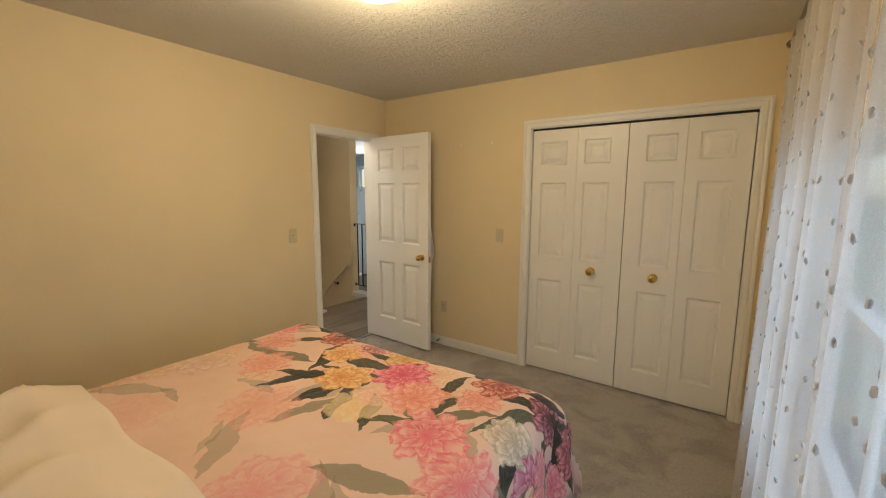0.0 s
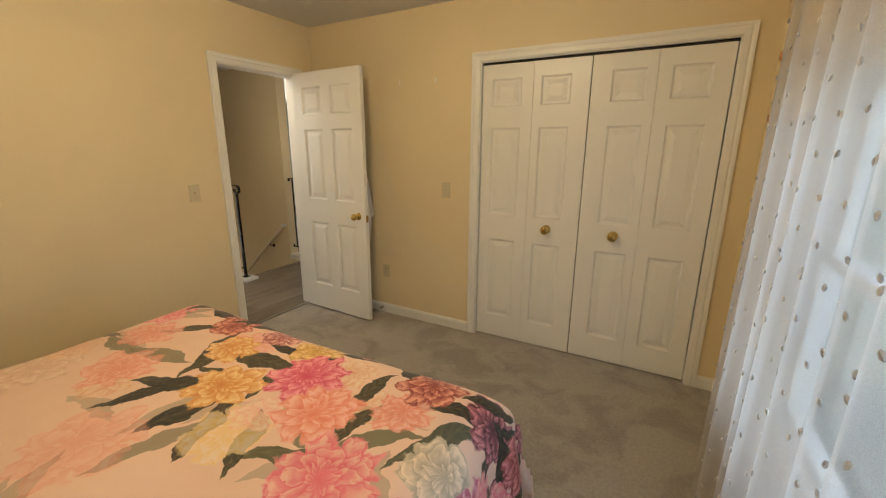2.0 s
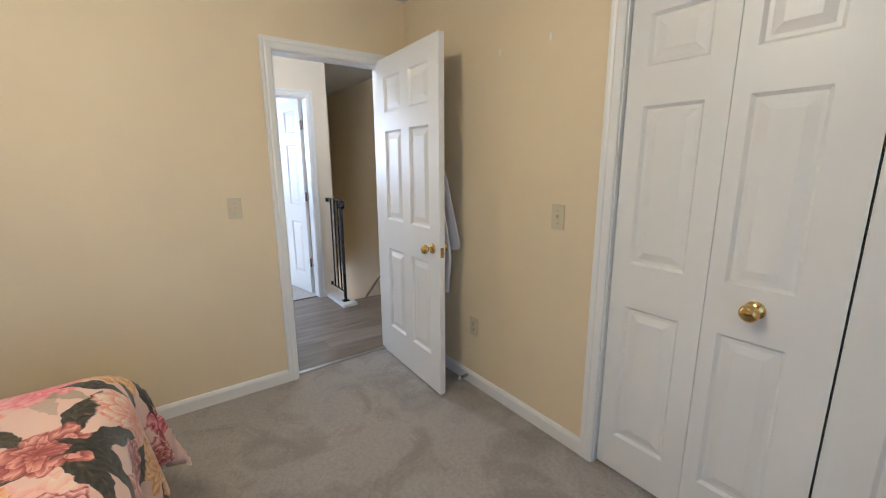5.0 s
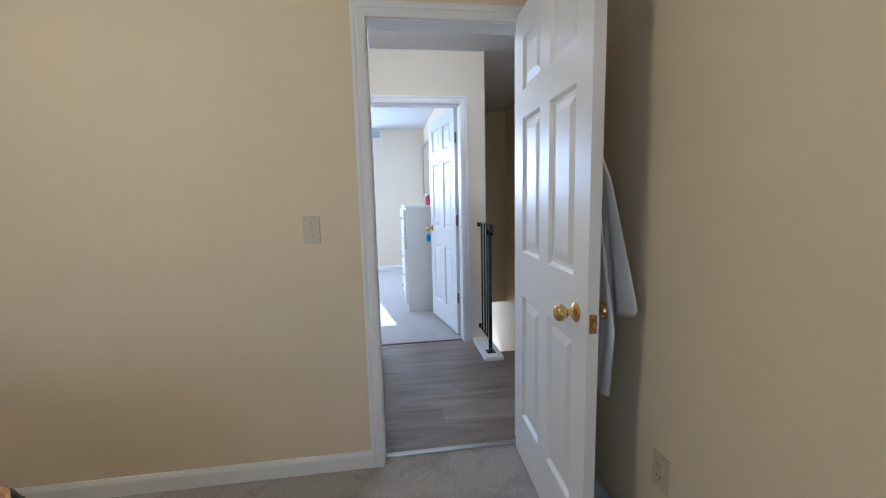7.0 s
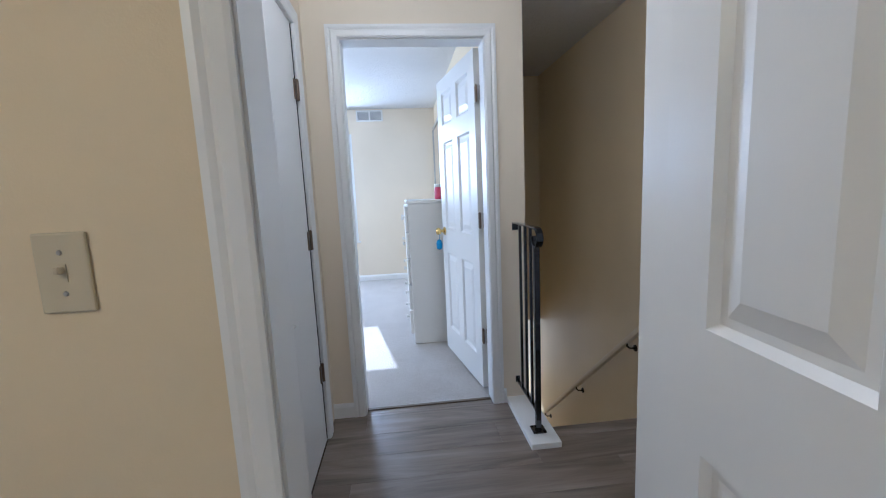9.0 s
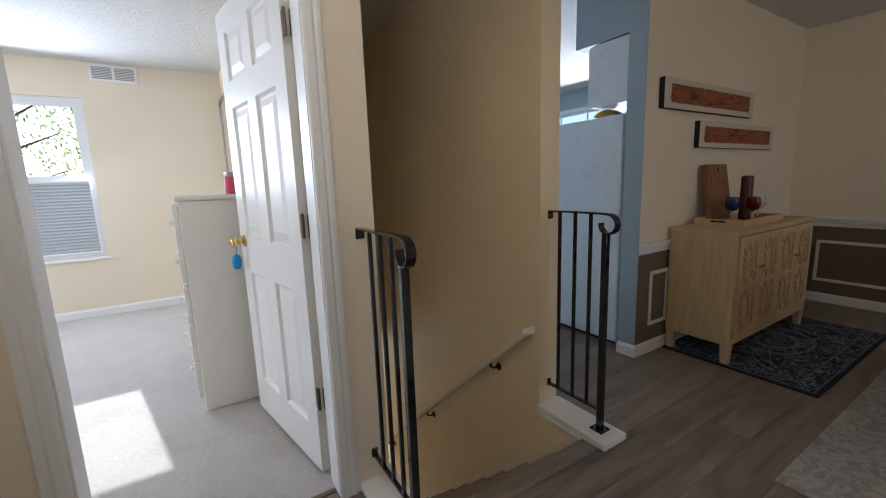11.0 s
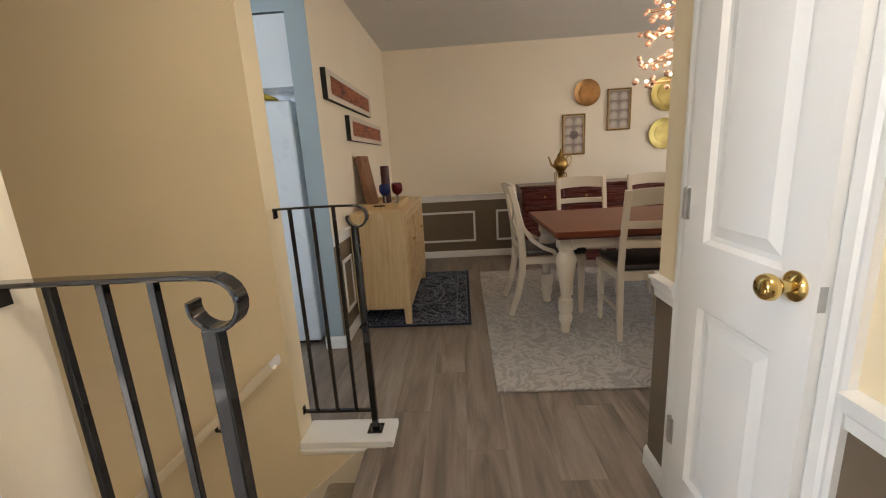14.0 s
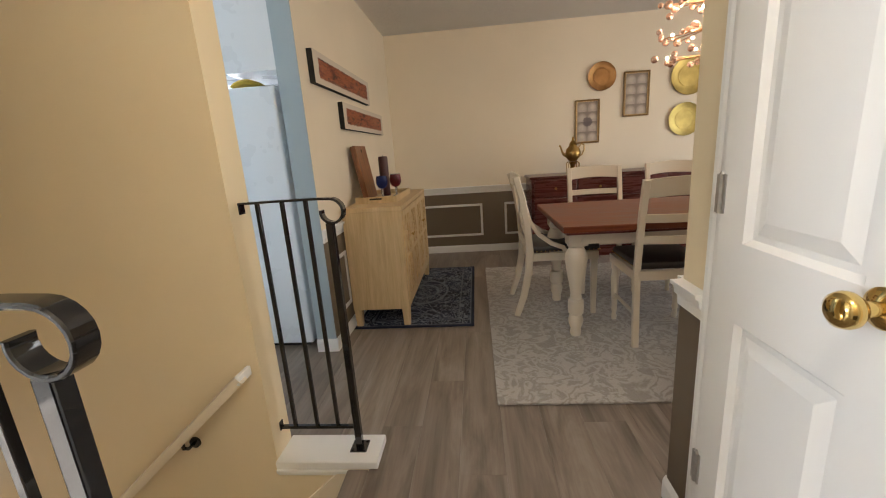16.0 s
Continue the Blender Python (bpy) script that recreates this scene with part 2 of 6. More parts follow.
def part(name, bm, material, parent=None, label="", smooth=False):
    """Links a bmesh as one mesh object under a thing or a part."""
    data = bpy.data.meshes.new(name)
    bm.to_mesh(data)
    bm.free()
    if smooth:
        data.polygons.foreach_set("use_smooth", [True] * len(data.polygons))
        data.set_sharp_from_angle(angle=radians(38))
    data.materials.append(material)
    ob = new(name, data)
    if parent is not None:
        ob.parent = parent
    if label:
        ob["label"] = label
    return ob


def thing(name, label, category, group="", kind="", at=None):
    ob = new(name)
    ob.empty_display_size = 0.1
    if at is not None:
        ob.matrix_world = at
    return tagged(ob, label, category, group, kind)


def solid(name, bm, material, label, category="", kind="structure", smooth=False):
    return tagged(part(name, bm, material, smooth=smooth), label, category, "", kind)


def cut_wall(bm, axis, p0, p1, a0, a1, z0, z1, holes=()):
    """A wall from p0 to p1 across, a0 to a1 along, with holes (along from, to, z from, to)."""
    cuts_a = sorted({a0, a1, *(h[0] for h in holes), *(h[1] for h in holes)})
    cuts_z = sorted({z0, z1, *(h[2] for h in holes), *(h[3] for h in holes)})

    def open_at(i, j):
        if i < 0 or j < 0 or i >= len(cuts_a) - 1 or j >= len(cuts_z) - 1:
            return True
        a, z = (cuts_a[i] + cuts_a[i + 1]) / 2, (cuts_z[j] + cuts_z[j + 1]) / 2
        return any(h[0] < a < h[1] and h[2] < z < h[3] for h in holes)

    def at(p, a, z):
        return bm.verts.new((p, a, z) if axis == "x" else (a, p, z))

    for i in range(len(cuts_a) - 1):
        for j in range(len(cuts_z) - 1):
            if open_at(i, j):
                continue
            a, b, c, d = cuts_a[i], cuts_a[i + 1], cuts_z[j], cuts_z[j + 1]
            for p in (p0, p1):
                bm.faces.new([at(p, a, c), at(p, b, c), at(p, b, d), at(p, a, d)])
            for di, dj, q in ((-1, 0, (a, a)), (1, 0, (b, b))):
                if open_at(i + di, j):
                    bm.faces.new([at(p0, q[0], c), at(p1, q[0], c), at(p1, q[0], d), at(p0, q[0], d)])
            for dj, z in ((-1, c), (1, d)):
                if open_at(i, j + dj):
                    bm.faces.new([at(p0, a, z), at(p1, a, z), at(p1, b, z), at(p0, b, z)])
    bmesh.ops.remove_doubles(bm, verts=bm.verts[:], dist=0.0005)
    bmesh.ops.recalc_face_normals(bm, faces=bm.faces[:])
    return bm


def wall(name, label, material, axis, p0, p1, a0, a1, z0, z1, holes=()):
    return solid(name, cut_wall(bmesh.new(), axis, p0, p1, a0, a1, z0, z1, holes), material, label, "wall")


# the large structure
H = 2.45          # ceiling height
FLOOR = -0.004
BED_W, BED_E, BED_N, BED_S = -2.84, 0.42, 3.285, -0.75
HALL_E, HALL_W, HALL_S = -2.96, -4.40, 2.17
BACK_E, BACK_W, BACK_N, BACK_S = -4.515, -8.15, 3.15, -1.1
WELL_S, WELL_N = 3.30, 4.175
DIN_W, DIN_N, DIN_S, DIN_E = -4.48, 7.58, 4.03, 0.42
STEP_X = -4.085

wall("wall_bedroom_west", "cream painted wall between bedroom and hall", CREAM, "x", HALL_E, BED_W, -0.9, DIN_S, 0, H,
     [(2.385, 3.105, 0, 2.045), (3.360, 3.845, 0, 2.045)])
wall("wall_bedroom_north", "cream painted wall around the closet", CREAM, "y", BED_N, BED_N + 0.11, BED_W, BED_E, 0, H, [(-1.235, 0.268, 0, 2.050)])
wall("wall_bedroom_east", "cream painted wall with the curtained window", CREAM, "x", BED_E, BED_E + 0.14, -0.9, DIN_S, 0, H, [(0.0, 2.30, 0.50, 1.72)])
wall("wall_bedroom_south", "cream painted wall behind the bed", CREAM, "y", BED_S - 0.14, BED_S, BED_W, BED_E, 0, H)
wall("wall_closet_back", "cream wall between closet and dining room", CREAM_PALE, "y", DIN_S - 0.1, DIN_S, HALL_E + 0.12, 0.56, 0, H)
wall("wall_closet_side", "plain wall inside the linen closet", CREAM, "x", -2.45, -2.40, BED_N + 0.11, DIN_S - 0.1, 0, H)
wall("wall_hall_south", "cream wall with chair rail at the end of the hall", CREAM_PALE, "y", HALL_S - 0.11, HALL_S, HALL_W, HALL_E, 0, H, [(-4.215, -3.74, 0, 2.04)])
wall("wall_back_bedroom_east", "cream wall with the open back bedroom door", CREAM_PALE, "x", BACK_E, HALL_W, HALL_S - 0.11, WELL_S, -2.6, H, [(2.335, 3.105, -0.16, 2.045)])
wall("wall_back_bedroom_side", "cream wall of the back bedroom", CREAM_PALE, "x", BACK_E, BACK_E + 0.1, BACK_S - 0.14, HALL_S - 0.11, 0, H)
wall("wall_back_bedroom_west", "cream wall with window and vent", CREAM_PALE, "x", BACK_W - 0.14, BACK_W, BACK_S - 0.14, DIN_N + 0.14, -2.6, H, [(1.08, 1.97, 0.60, 2.12), (3.45, 4.03, -1.7, -0.3)])
wall("wall_back_bedroom_south", "cream wall of the back bedroom with an unseen added window", CREAM_PALE, "y", BACK_S - 0.14, BACK_S, BACK_W, BACK_E, 0, H, [(-7.2, -5.8, 0.9, 2.1)])
wall("wall_stair_south", "cream wall between back bedroom and stairs", CREAM, "y", BACK_N, WELL_S, BACK_W, BACK_E, -2.6, H)
wall("wall_stair_north", "cream wall along the stairs with a handrail", CREAM, "y", WELL_N, 4.305, BACK_W, HALL_W, -2.6, H)
wall("wall_stair_header", "cream wall closing the stairwell above the foyer", CREAM, "x", -6.77, -6.65, WELL_S, WELL_N, -0.28, H)
wall("wall_dining_west", "cream dining room wall with two long artworks", CREAM_PALE, "x", -4.60, DIN_W, 5.15, DIN_N, 0, H)
wall("wall_dining_north", "cream dining room wall over a brown wainscot", CREAM_PALE, "y", DIN_N, DIN_N + 0.14, -4.60, 0.56, 0, H)
wall("wall_dining_east", "cream dining room wall with a wide window", CREAM_PALE, "x", DIN_E, DIN_E + 0.14, DIN_S, DIN_N, 0, H, [(4.8, 6.6, 0.1, 2.1)])
wall("wall_kitchen_north", "blue-grey kitchen wall with a window", BLUE_GREY, "y", DIN_N, DIN_N + 0.14, BACK_W, -4.60, 0, H, [(-7.9, -5.9, 1.05, 2.2)])
solid("wall_kitchen_jamb", boxed((-4.604, DIN_W + 0.0, 5.144, 5.15, 0, H)), BLUE_GREY, "blue-grey painted wall end at the kitchen opening", "wall")
solid("wall_kitchen_face", boxed((-4.606, -4.60, 5.15, DIN_N, 0, H), (BACK_W, -4.60, 4.305, 4.311, 0, H), (BACK_W, BACK_W + 0.006, 4.311, DIN_N, 0, H)), BLUE_GREY, "blue-grey painted kitchen walls", "wall")
solid("ceiling", boxed((BACK_W - 0.14, 0.56, BACK_S - 0.14, DIN_N + 0.14, H, H + 0.12)), CEILING, "white ceiling with a stippled texture", "ceiling")
solid("roof", boxed((BACK_W - 0.6, 1.0, BACK_S - 0.6, DIN_N + 0.6, H + 0.13, H + 0.25)), EXTERIOR, "flat roof over the rooms", "roof")

solid("floor_bedroom", boxed((-2.90, BED_E, BED_S, BED_N, -0.15, 0), (-1.235, 0.268, BED_N, DIN_S - 0.1, -0.15, 0)), CARPET, "grey-beige cut pile carpet with footprints", "carpet")
solid("floor_back_bedroom", boxed((BACK_W, BACK_E + 0.056, BACK_S, BACK_N, -0.15, 0)), CARPET_BACK, "light beige carpet in the back bedroom", "carpet")
SUBFLOOR = paint("subfloor", (0.05, 0.04, 0.032), 0.8)
solid("subfloor", boxed((HALL_W - 0.06, -2.90, HALL_S - 0.1, WELL_S, -0.15, -0.008), (STEP_X, -2.90, WELL_S, WELL_N, -0.15, -0.008),
                        (HALL_W, -2.90, WELL_N, 4.306, -0.15, -0.008), (BACK_W, DIN_E, 4.305, DIN_N, -0.152, -0.009), (-2.9, -2.4, 3.39, 3.93, -0.15, -0.008)),
      SUBFLOOR, "dark subfloor under the planks", "floor")
solid("stair_apron_north", boxed((HALL_W, STEP_X + 0.06, WELL_N - 0.004, WELL_N + 0.02, -2.6, -0.003)), CREAM, "cream wall below the curb beside the stairs", "wall")
solid("stair_apron_south", boxed((HALL_W, STEP_X + 0.06, WELL_S - 0.02, WELL_S + 0.004, -2.6, -0.003)), CREAM, "cream wall below the curb beside the stairs", "wall")
GRASS = paint("lawn", (0.06, 0.09, 0.03), 0.9, 30, 0.5, 0.2)
solid("ground", boxed((-600, 600, -600, 600, -2.8, -2.65)), GRASS, "lawn around the house", "ground")


# trim, doors and windows
def nested_panel(bm, x0, x1, z0, z1, y, sign):
    """A raised door panel in a face at y; sign is the way the face looks."""
    rows = [(0.0, 0.0), (0.011, -0.013), (0.024, -0.013), (0.054, -0.004)]
    loops = []
    for inset, depth in rows:
        loops.append([bm.verts.new((x, y + sign * depth, z)) for x, z in
                      ((x0 + inset, z0 + inset), (x1 - inset, z0 + inset), (x1 - inset, z1 - inset), (x0 + inset, z1 - inset))])
    for a, b in zip(loops, loops[1:]):
        for k in range(4):
            q = (a[k], a[(k + 1) % 4], b[(k + 1) % 4], b[k])
            bm.faces.new(q if sign < 0 else q[::-1])
    bm.faces.new(loops[-1] if sign < 0 else loops[-1][::-1])


def door_leaf(parent, w, columns, h=2.03, t=0.035, rows=((0.19, 0.78), (0.96, 1.59), (1.71, 1.93)), stile=0.105, middle=0.10, name="leaf", spans=None):
    """A panelled leaf from x=0 to w, y=-t..0, with its raised panels as parts."""
    pw = (w - 2 * stile - (columns - 1) * middle) / columns
    spans = spans or [(stile + k * (pw + middle), stile + k * (pw + middle) + pw) for k in range(columns)]
    holes = [(a, b, c, d) for a, b in spans for c, d in rows]
    bm = bmesh.new()
    cut_wall(bm, "y", -t, 0, 0, w, 0, h, holes)
    leaf = part(name, bm, TRIM, parent)
    for a, b, c, d in holes:
        pm = bmesh.new()
        nested_panel(pm, a, b, c, d, -t, -1)
        nested_panel(pm, a, b, c, d, 0, 1)
        part("panel", pm, TRIM, leaf)
    return leaf


def knob(parent, x, z, side, y, material=None, name="door_knob", r=0.027):
    bm = bmesh.new()
    prof = [(0.031, 0), (0.031, 0.004), (0.026, 0.009), (0.012, 0.014), (0.011, 0.030), (0.018, 0.034), (r, 0.046), (r * 1.03, 0.054), (r * 0.92, 0.063), (r * 0.6, 0.069), (0.004, 0.071)]
    lathe(bm, [(a, side * b) for a, b in prof], (x, y, z), 24, "y")
    return part(name, bm, material or BRASS, parent, "round polished brass knob", smooth=True)


def hinge(parent, x, y, z, material=None):
    bm = bmesh.new()
    lathe(bm, [(0.007, -0.045), (0.007, 0.045), (0.004, 0.05)], (x, y, z), 10)
    box(bm, x - 0.016, x + 0.016, y - 0.003, y + 0.003, z - 0.044, z + 0.044)
    return part("hinge", bm, material or HINGE, parent)


CASING = [(0.0, 0.0), (0.0, 0.011), (0.008, 0.015), (0.030, 0.017), (0.038, 0.013), (0.048, 0.017), (0.060, 0.017), (0.060, 0.0)]


def casing(name, label, axis, face, way, a0, a1, top, width=0.06, legs=(True, True)):
    """Moulded trim round an opening: face of the wall, way it looks, opening from a0 to a1."""
    bm = bmesh.new()
    k = width / 0.06

    def path(points):
        rings = []
        for (a, z), (da, dz) in points:
            ring = []
            for off, out in CASING:
                p, q, r = a + da * off * k, face + way * out, z + dz * off * k
                ring.append(bm.verts.new((q, p, r) if axis == "x" else (p, q, r)))
            rings.append(ring)
        for u, v in zip(rings, rings[1:]):
            for i in range(len(CASING) - 1):
                bm.faces.new((u[i], u[i + 1], v[i + 1], v[i]))
        bm.faces.new(rings[0])
        bm.faces.new(rings[-1])

    pts = []
    if legs[0]:
        pts.append(((a0, 0.0), (-1, 0)))
    pts += [((a0, top), (-1, 1)), ((a1, top), (1, 1))]
    if legs[1]:
        pts.append(((a1, 0.0), (1, 0)))
    path(pts)
    bmesh.ops.recalc_face_normals(bm, faces=bm.faces[:])
    return solid(name, bm, TRIM, label, "door trim")


def jamb(name, label, axis, p0, p1, a0, a1, top, t=0.018):
    bm = bmesh.new()
    for s in ((a0, a0 + t, 0, top), (a1 - t, a1, 0, top), (a0 + t, a1 - t, top - t, top)):
        box(bm, *((p0, p1) + s if axis == "x" else s[:2] + (p0, p1) + s[2:]))
    return solid(name, bm, TRIM, label, "door frame")


BASE = [(0, 0), (0.013, 0), (0.013, 0.062), (0.009, 0.074), (0.004, 0.083), (0, 0.083)]
RAIL = [(0, 0), (0.010, 0.002), (0.013, 0.030), (0.022, 0.040), (0.026, 0.062), (0.034, 0.066), (0.036, 0.078), (0, 0.080)]


def moulding(name, label, section, axis, face, way, a0, a1, z=0.0, material=None, category="baseboard"):
    bm = bmesh.new()
    ends = []
    for a in (a0, a1):
        ends.append([bm.verts.new((face + way * o, a, z + h) if axis == "x" else (a, face + way * o, z + h)) for o, h in section])
    n = len(section)
    for i in range(n):
        bm.faces.new((ends[0][i], ends[0][(i + 1) % n], ends[1][(i + 1) % n], ends[1][i]))
    bm.faces.new(ends[0])
    bm.faces.new(ends[1])
    bmesh.ops.recalc_face_normals(bm, faces=bm.faces[:])
    return solid(name, bm, material or TRIM, label, category)


# bedroom door, standing open against the closet wall
jamb("door_frame_1", "white frame of the bedroom door", "x", HALL_E + 0.001, BED_W - 0.001, 2.385, 3.105, 2.045)
casing("trim_bedroom_door", "white moulded casing round the bedroom door", "x", BED_W, 1, 2.397, 3.093, 2.033, 0.062)
casing("trim_bedroom_door_hall", "white moulded casing round the bedroom door in the hall", "x", HALL_E, -1, 2.397, 3.093, 2.033, 0.062)
door = thing("door_1", "open white six-panel bedroom door with brass knob", "door", kind="structure", at=pose(-2.838, 3.088, 0.02, 0, 0, -2.6))
leaf = door_leaf(door, 0.756, 2, rows=((0.225, 0.805), (1.005, 1.585), (1.70, 1.915)))
knob(leaf, 0.680, 0.895, -1, -0.035)
knob(leaf, 0.680, 0.895, 1, 0.0)
plate = part("latch_plate", boxed((0.756, 0.7575, -0.029, -0.006, 0.850, 0.907), bevel=0.0006), OLD_BRASS, leaf)
for z in (0.857, 0.900):
    bm = bmesh.new()
    lathe(bm, [(0.0035, 0.7575), (0.0025, 0.7585)], (0, -0.0175, z), 10, "x")
    part("screw", bm, BRASS, plate)
part("latch_bolt", boxed((0.756, 0.767, -0.023, -0.012, 0.870, 0.888), bevel=0.002), BRASS, leaf)
for z in (0.30, 1.02, 1.80):
    hinge(leaf, 0.0, 0.004, z)

# linen closet in the hall
jamb("door_frame_2", "white frame of the linen closet", "x", HALL_E + 0.001, HALL_E + 0.11, 3.360, 3.845, 2.045)
casing("trim_linen_closet", "white moulded casing round the linen closet", "x", HALL_E, -1, 3.372, 3.833, 2.033, 0.062)
door = thing("door_2", "closed white panelled linen closet door with brass knob", "door", kind="structure", at=pose(HALL_E + 0.004, 3.829, 0.012, 0, 0, -90))
leaf = door_leaf(door, 0.453, 1, stile=0.088, rows=((0.19, 0.76), (0.94, 1.93)))
knob(leaf, 0.400, 0.920, -1, -0.035)
part("latch_plate", boxed((0.4525, 0.4545, -0.034, -0.020, 0.885, 0.935)), STEEL, leaf)
for z in (0.298, 1.038, 1.80):
    hinge(leaf, -0.002, -0.036, z, STEEL)

# back bedroom door, open into its room
jamb("door_frame_3", "white frame of the back bedroom door", "x", BACK_E + 0.001, HALL_W - 0.001, 2.335, 3.105, 2.045)
casing("trim_back_bedroom_door", "white moulded casing round the back bedroom door", "x", HALL_W, 1, 2.347, 3.090, 2.033, 0.062)
door = thing("door_3", "open white six-panel door with a key tag on its knob", "door", kind="structure", at=pose(-4.572, 3.066, 0.012, 0, 0, 190.6))
leaf = door_leaf(door, 0.762, 2)
knob(leaf, 0.702, 0.94, 1, 0.0)
for z in (0.345, 1.055, 1.775):
    bm = bmesh.new()
    lathe(bm, [(0.0065, -0.045), (0.0065, 0.045), (0.004, 0.05)], (-0.030, 0.000, z), 10)
    box(bm, -0.074, -0.030, -0.0205, -0.0175, z - 0.045, z + 0.045, 0.001)
    box(bm, -0.030, 0.0, -0.004, -0.001, z - 0.045, z + 0.045, 0.001)
    part("hinge", bm, HINGE, leaf, "bronze butt hinge")

# closet door at the end of the hall
jamb("door_frame_4", "white frame of the hall closet", "y", HALL_S - 0.109, HALL_S - 0.001, -4.215, -3.74, 2.04)
casing("trim_hall_closet", "white moulded casing round the hall closet", "y", HALL_S, 1, -4.203, -3.752, 2.028, 0.062)
door = thing("door_4", "closed plain white hall closet door with bronze hinges", "door", kind="structure", at=pose(-4.172, HALL_S - 0.002, 0.012))
leaf = part("leaf", boxed((0, 0.417, -0.035, 0, 0, 2.008), bevel=0.002), TRIM, door)
# dark strip painted as the shade of the hinge-side gap
part("hinge_gap_shade", boxed((-0.024, 0.0, -0.012, -0.001, 0, 2.008)), DARK, leaf)
for z in (0.36, 1.03, 1.72):
    bm = bmesh.new()
    lathe(bm, [(0.008, -0.045), (0.008, 0.045), (0.004, 0.05)], (-0.010, 0.008, z), 12)
    box(bm, -0.036, 0.026, -0.001, 0.005, z - 0.044, z + 0.044, 0.001)
    part("hinge", bm, HINGE, leaf)

# bifold closet in the bedroom
jamb("door_frame_5", "white frame of the bedroom closet", "y", BED_N + 0.001, BED_N + 0.109, -1.235, 0.268, 2.050)
casing("trim_bedroom_closet", "white moulded casing round the bedroom closet", "y", BED_N, -1, -1.222, 0.255, 2.038, 0.062)
# track strip coloured as the shade between door tops and casing
solid("closet_track_shade", boxed((-1.217, 0.250, BED_N + 0.021, BED_N + 0.06, 2.019, 2.0375)), DARK, "closet door track strip, darkened as the shade of its gap", "track")
for k in range(4):
    w = 1.462 / 4
    fold = thing("closet_door", "white bifold closet door leaf" + (" with brass knob" if k in (1, 2) else ""), "closet door", "bifold closet doors", "",
                 pose(-1.214 + k * w + (0.002 if k in (0, 2) else 0.0), BED_N + 0.055, 0.012))
    leaf = door_leaf(fold, w - 0.004, 1, h=2.004, rows=((0.172, 0.785), (0.970, 1.588), (1.728, 1.912)),
                     spans=[((0.072, 0.284), (0.052, 0.246), (0.116, 0.310), (0.074, 0.272))[k]])
    if k in (1, 2):
        knob(leaf, 0.149 if k == 1 else 0.219, 0.898, -1, -0.035, r=0.029)

# dark strips stand in for the shade between the middle leaves
solid("closet_gap_shade", boxed((-0.4835, -0.4815, BED_N + 0.0205, BED_N + 0.05, 0.014, 2.016), (-0.492, -0.472, BED_N + 0.058, BED_N + 0.062, 0.012, 2.016)), DARK, "dark strips painted as shade in the gap between the closet doors", "gap")
# baseboards, chair rails and wainscot
moulding("baseboard_bedroom_west", "white baseboard", BASE, "x", BED_W, 1, BED_S, 2.335)
moulding("baseboard_bedroom_north", "white baseboard", BASE, "y", BED_N, -1, BED_W, -1.284)
moulding("baseboard_bedroom_north_end", "white baseboard", BASE, "y", BED_N, -1, 0.317, BED_E)
moulding("baseboard_bedroom_east", "white baseboard", BASE, "x", BED_E, -1, BED_S, BED_N)
moulding("baseboard_back_bedroom_west", "white baseboard", BASE, "x", BACK_W, 1, BACK_S, BACK_N)
moulding("baseboard_back_bedroom_north", "white baseboard", BASE, "y", BACK_N, -1, BACK_W, BACK_E)
moulding("baseboard_hall_west", "white baseboard", BASE, "x", HALL_W, 1, HALL_S, 2.285)
moulding("baseboard_hall_corner", "white baseboard", BASE, "x", HALL_W, 1, 3.155, 3.17)
moulding("baseboard_dining_west", "white baseboard", BASE, "x", DIN_W, 1, 5.144, DIN_N)
moulding("baseboard_dining_north", "white baseboard", BASE, "y", DIN_N, -1, DIN_W, DIN_E)
moulding("baseboard_kitchen_jamb", "white baseboard", BASE, "y", 5.144, -1, -4.604, DIN_W + 0.013)
moulding("baseboard_hall_east", "white baseboard", BASE, "x", HALL_E, -1, 3.895, DIN_S + 0.013)
moulding("baseboard_dining_south", "white baseboard", BASE, "y", DIN_S, 1, HALL_E, DIN_E)
moulding("baseboard_hall_south", "white baseboard", BASE, "y", HALL_S, 1, -3.69, HALL_E)
for name, axis, face, way, a0, a1 in (("dining_west", "x", DIN_W, 1, 5.15, DIN_N), ("dining_north", "y", DIN_N, -1, DIN_W, DIN_E),
                                      ("hall_east", "x", HALL_E, -1, 3.895, DIN_S + 0.004), ("hall_switch", "x", HALL_E, -1, 3.155, 3.31),
                                      ("dining_south", "y", DIN_S, 1, HALL_E, DIN_E), ("hall_south", "y", HALL_S, 1, -3.69, HALL_E)):
    moulding("chair_rail_" + name, "white moulded chair rail", RAIL, axis, face, way, a0, a1, 0.70, category="chair rail")
    moulding("wainscot_" + name, "brown painted wainscot below the chair rail", [(0, 0), (0.003, 0), (0.003, 0.70), (0, 0.70)], axis, face, way, a0, a1,
             0.0, BROWN, "wainscot")


def panel_frame(axis, face, way, a0, a1, z0, z1):
    bm = bmesh.new()
    w, t = 0.026, 0.013
    for s in ((a0, a1, z0, z0 + w), (a0, a1, z1 - w, z1), (a0, a0 + w, z0 + w, z1 - w), (a1 - w, a1, z0 + w, z1 - w)):
        lo, hi = sorted((face + way * 0.003, face + way * t))
        box(bm, *((lo, hi) + s if axis == "x" else s[:2] + (lo, hi) + s[2:]), bevel=0.004)
    solid("wainscot_frame", bm, TRIM, "white rectangular picture-frame moulding on the wainscot", "moulding")


for a0 in (-4.25, -3.235, -2.22, -1.2, -0.2):
    panel_frame("y", DIN_N, -1, a0, a0 + 0.76 if a0 < -0.5 else 0.3, 0.195, 0.575)
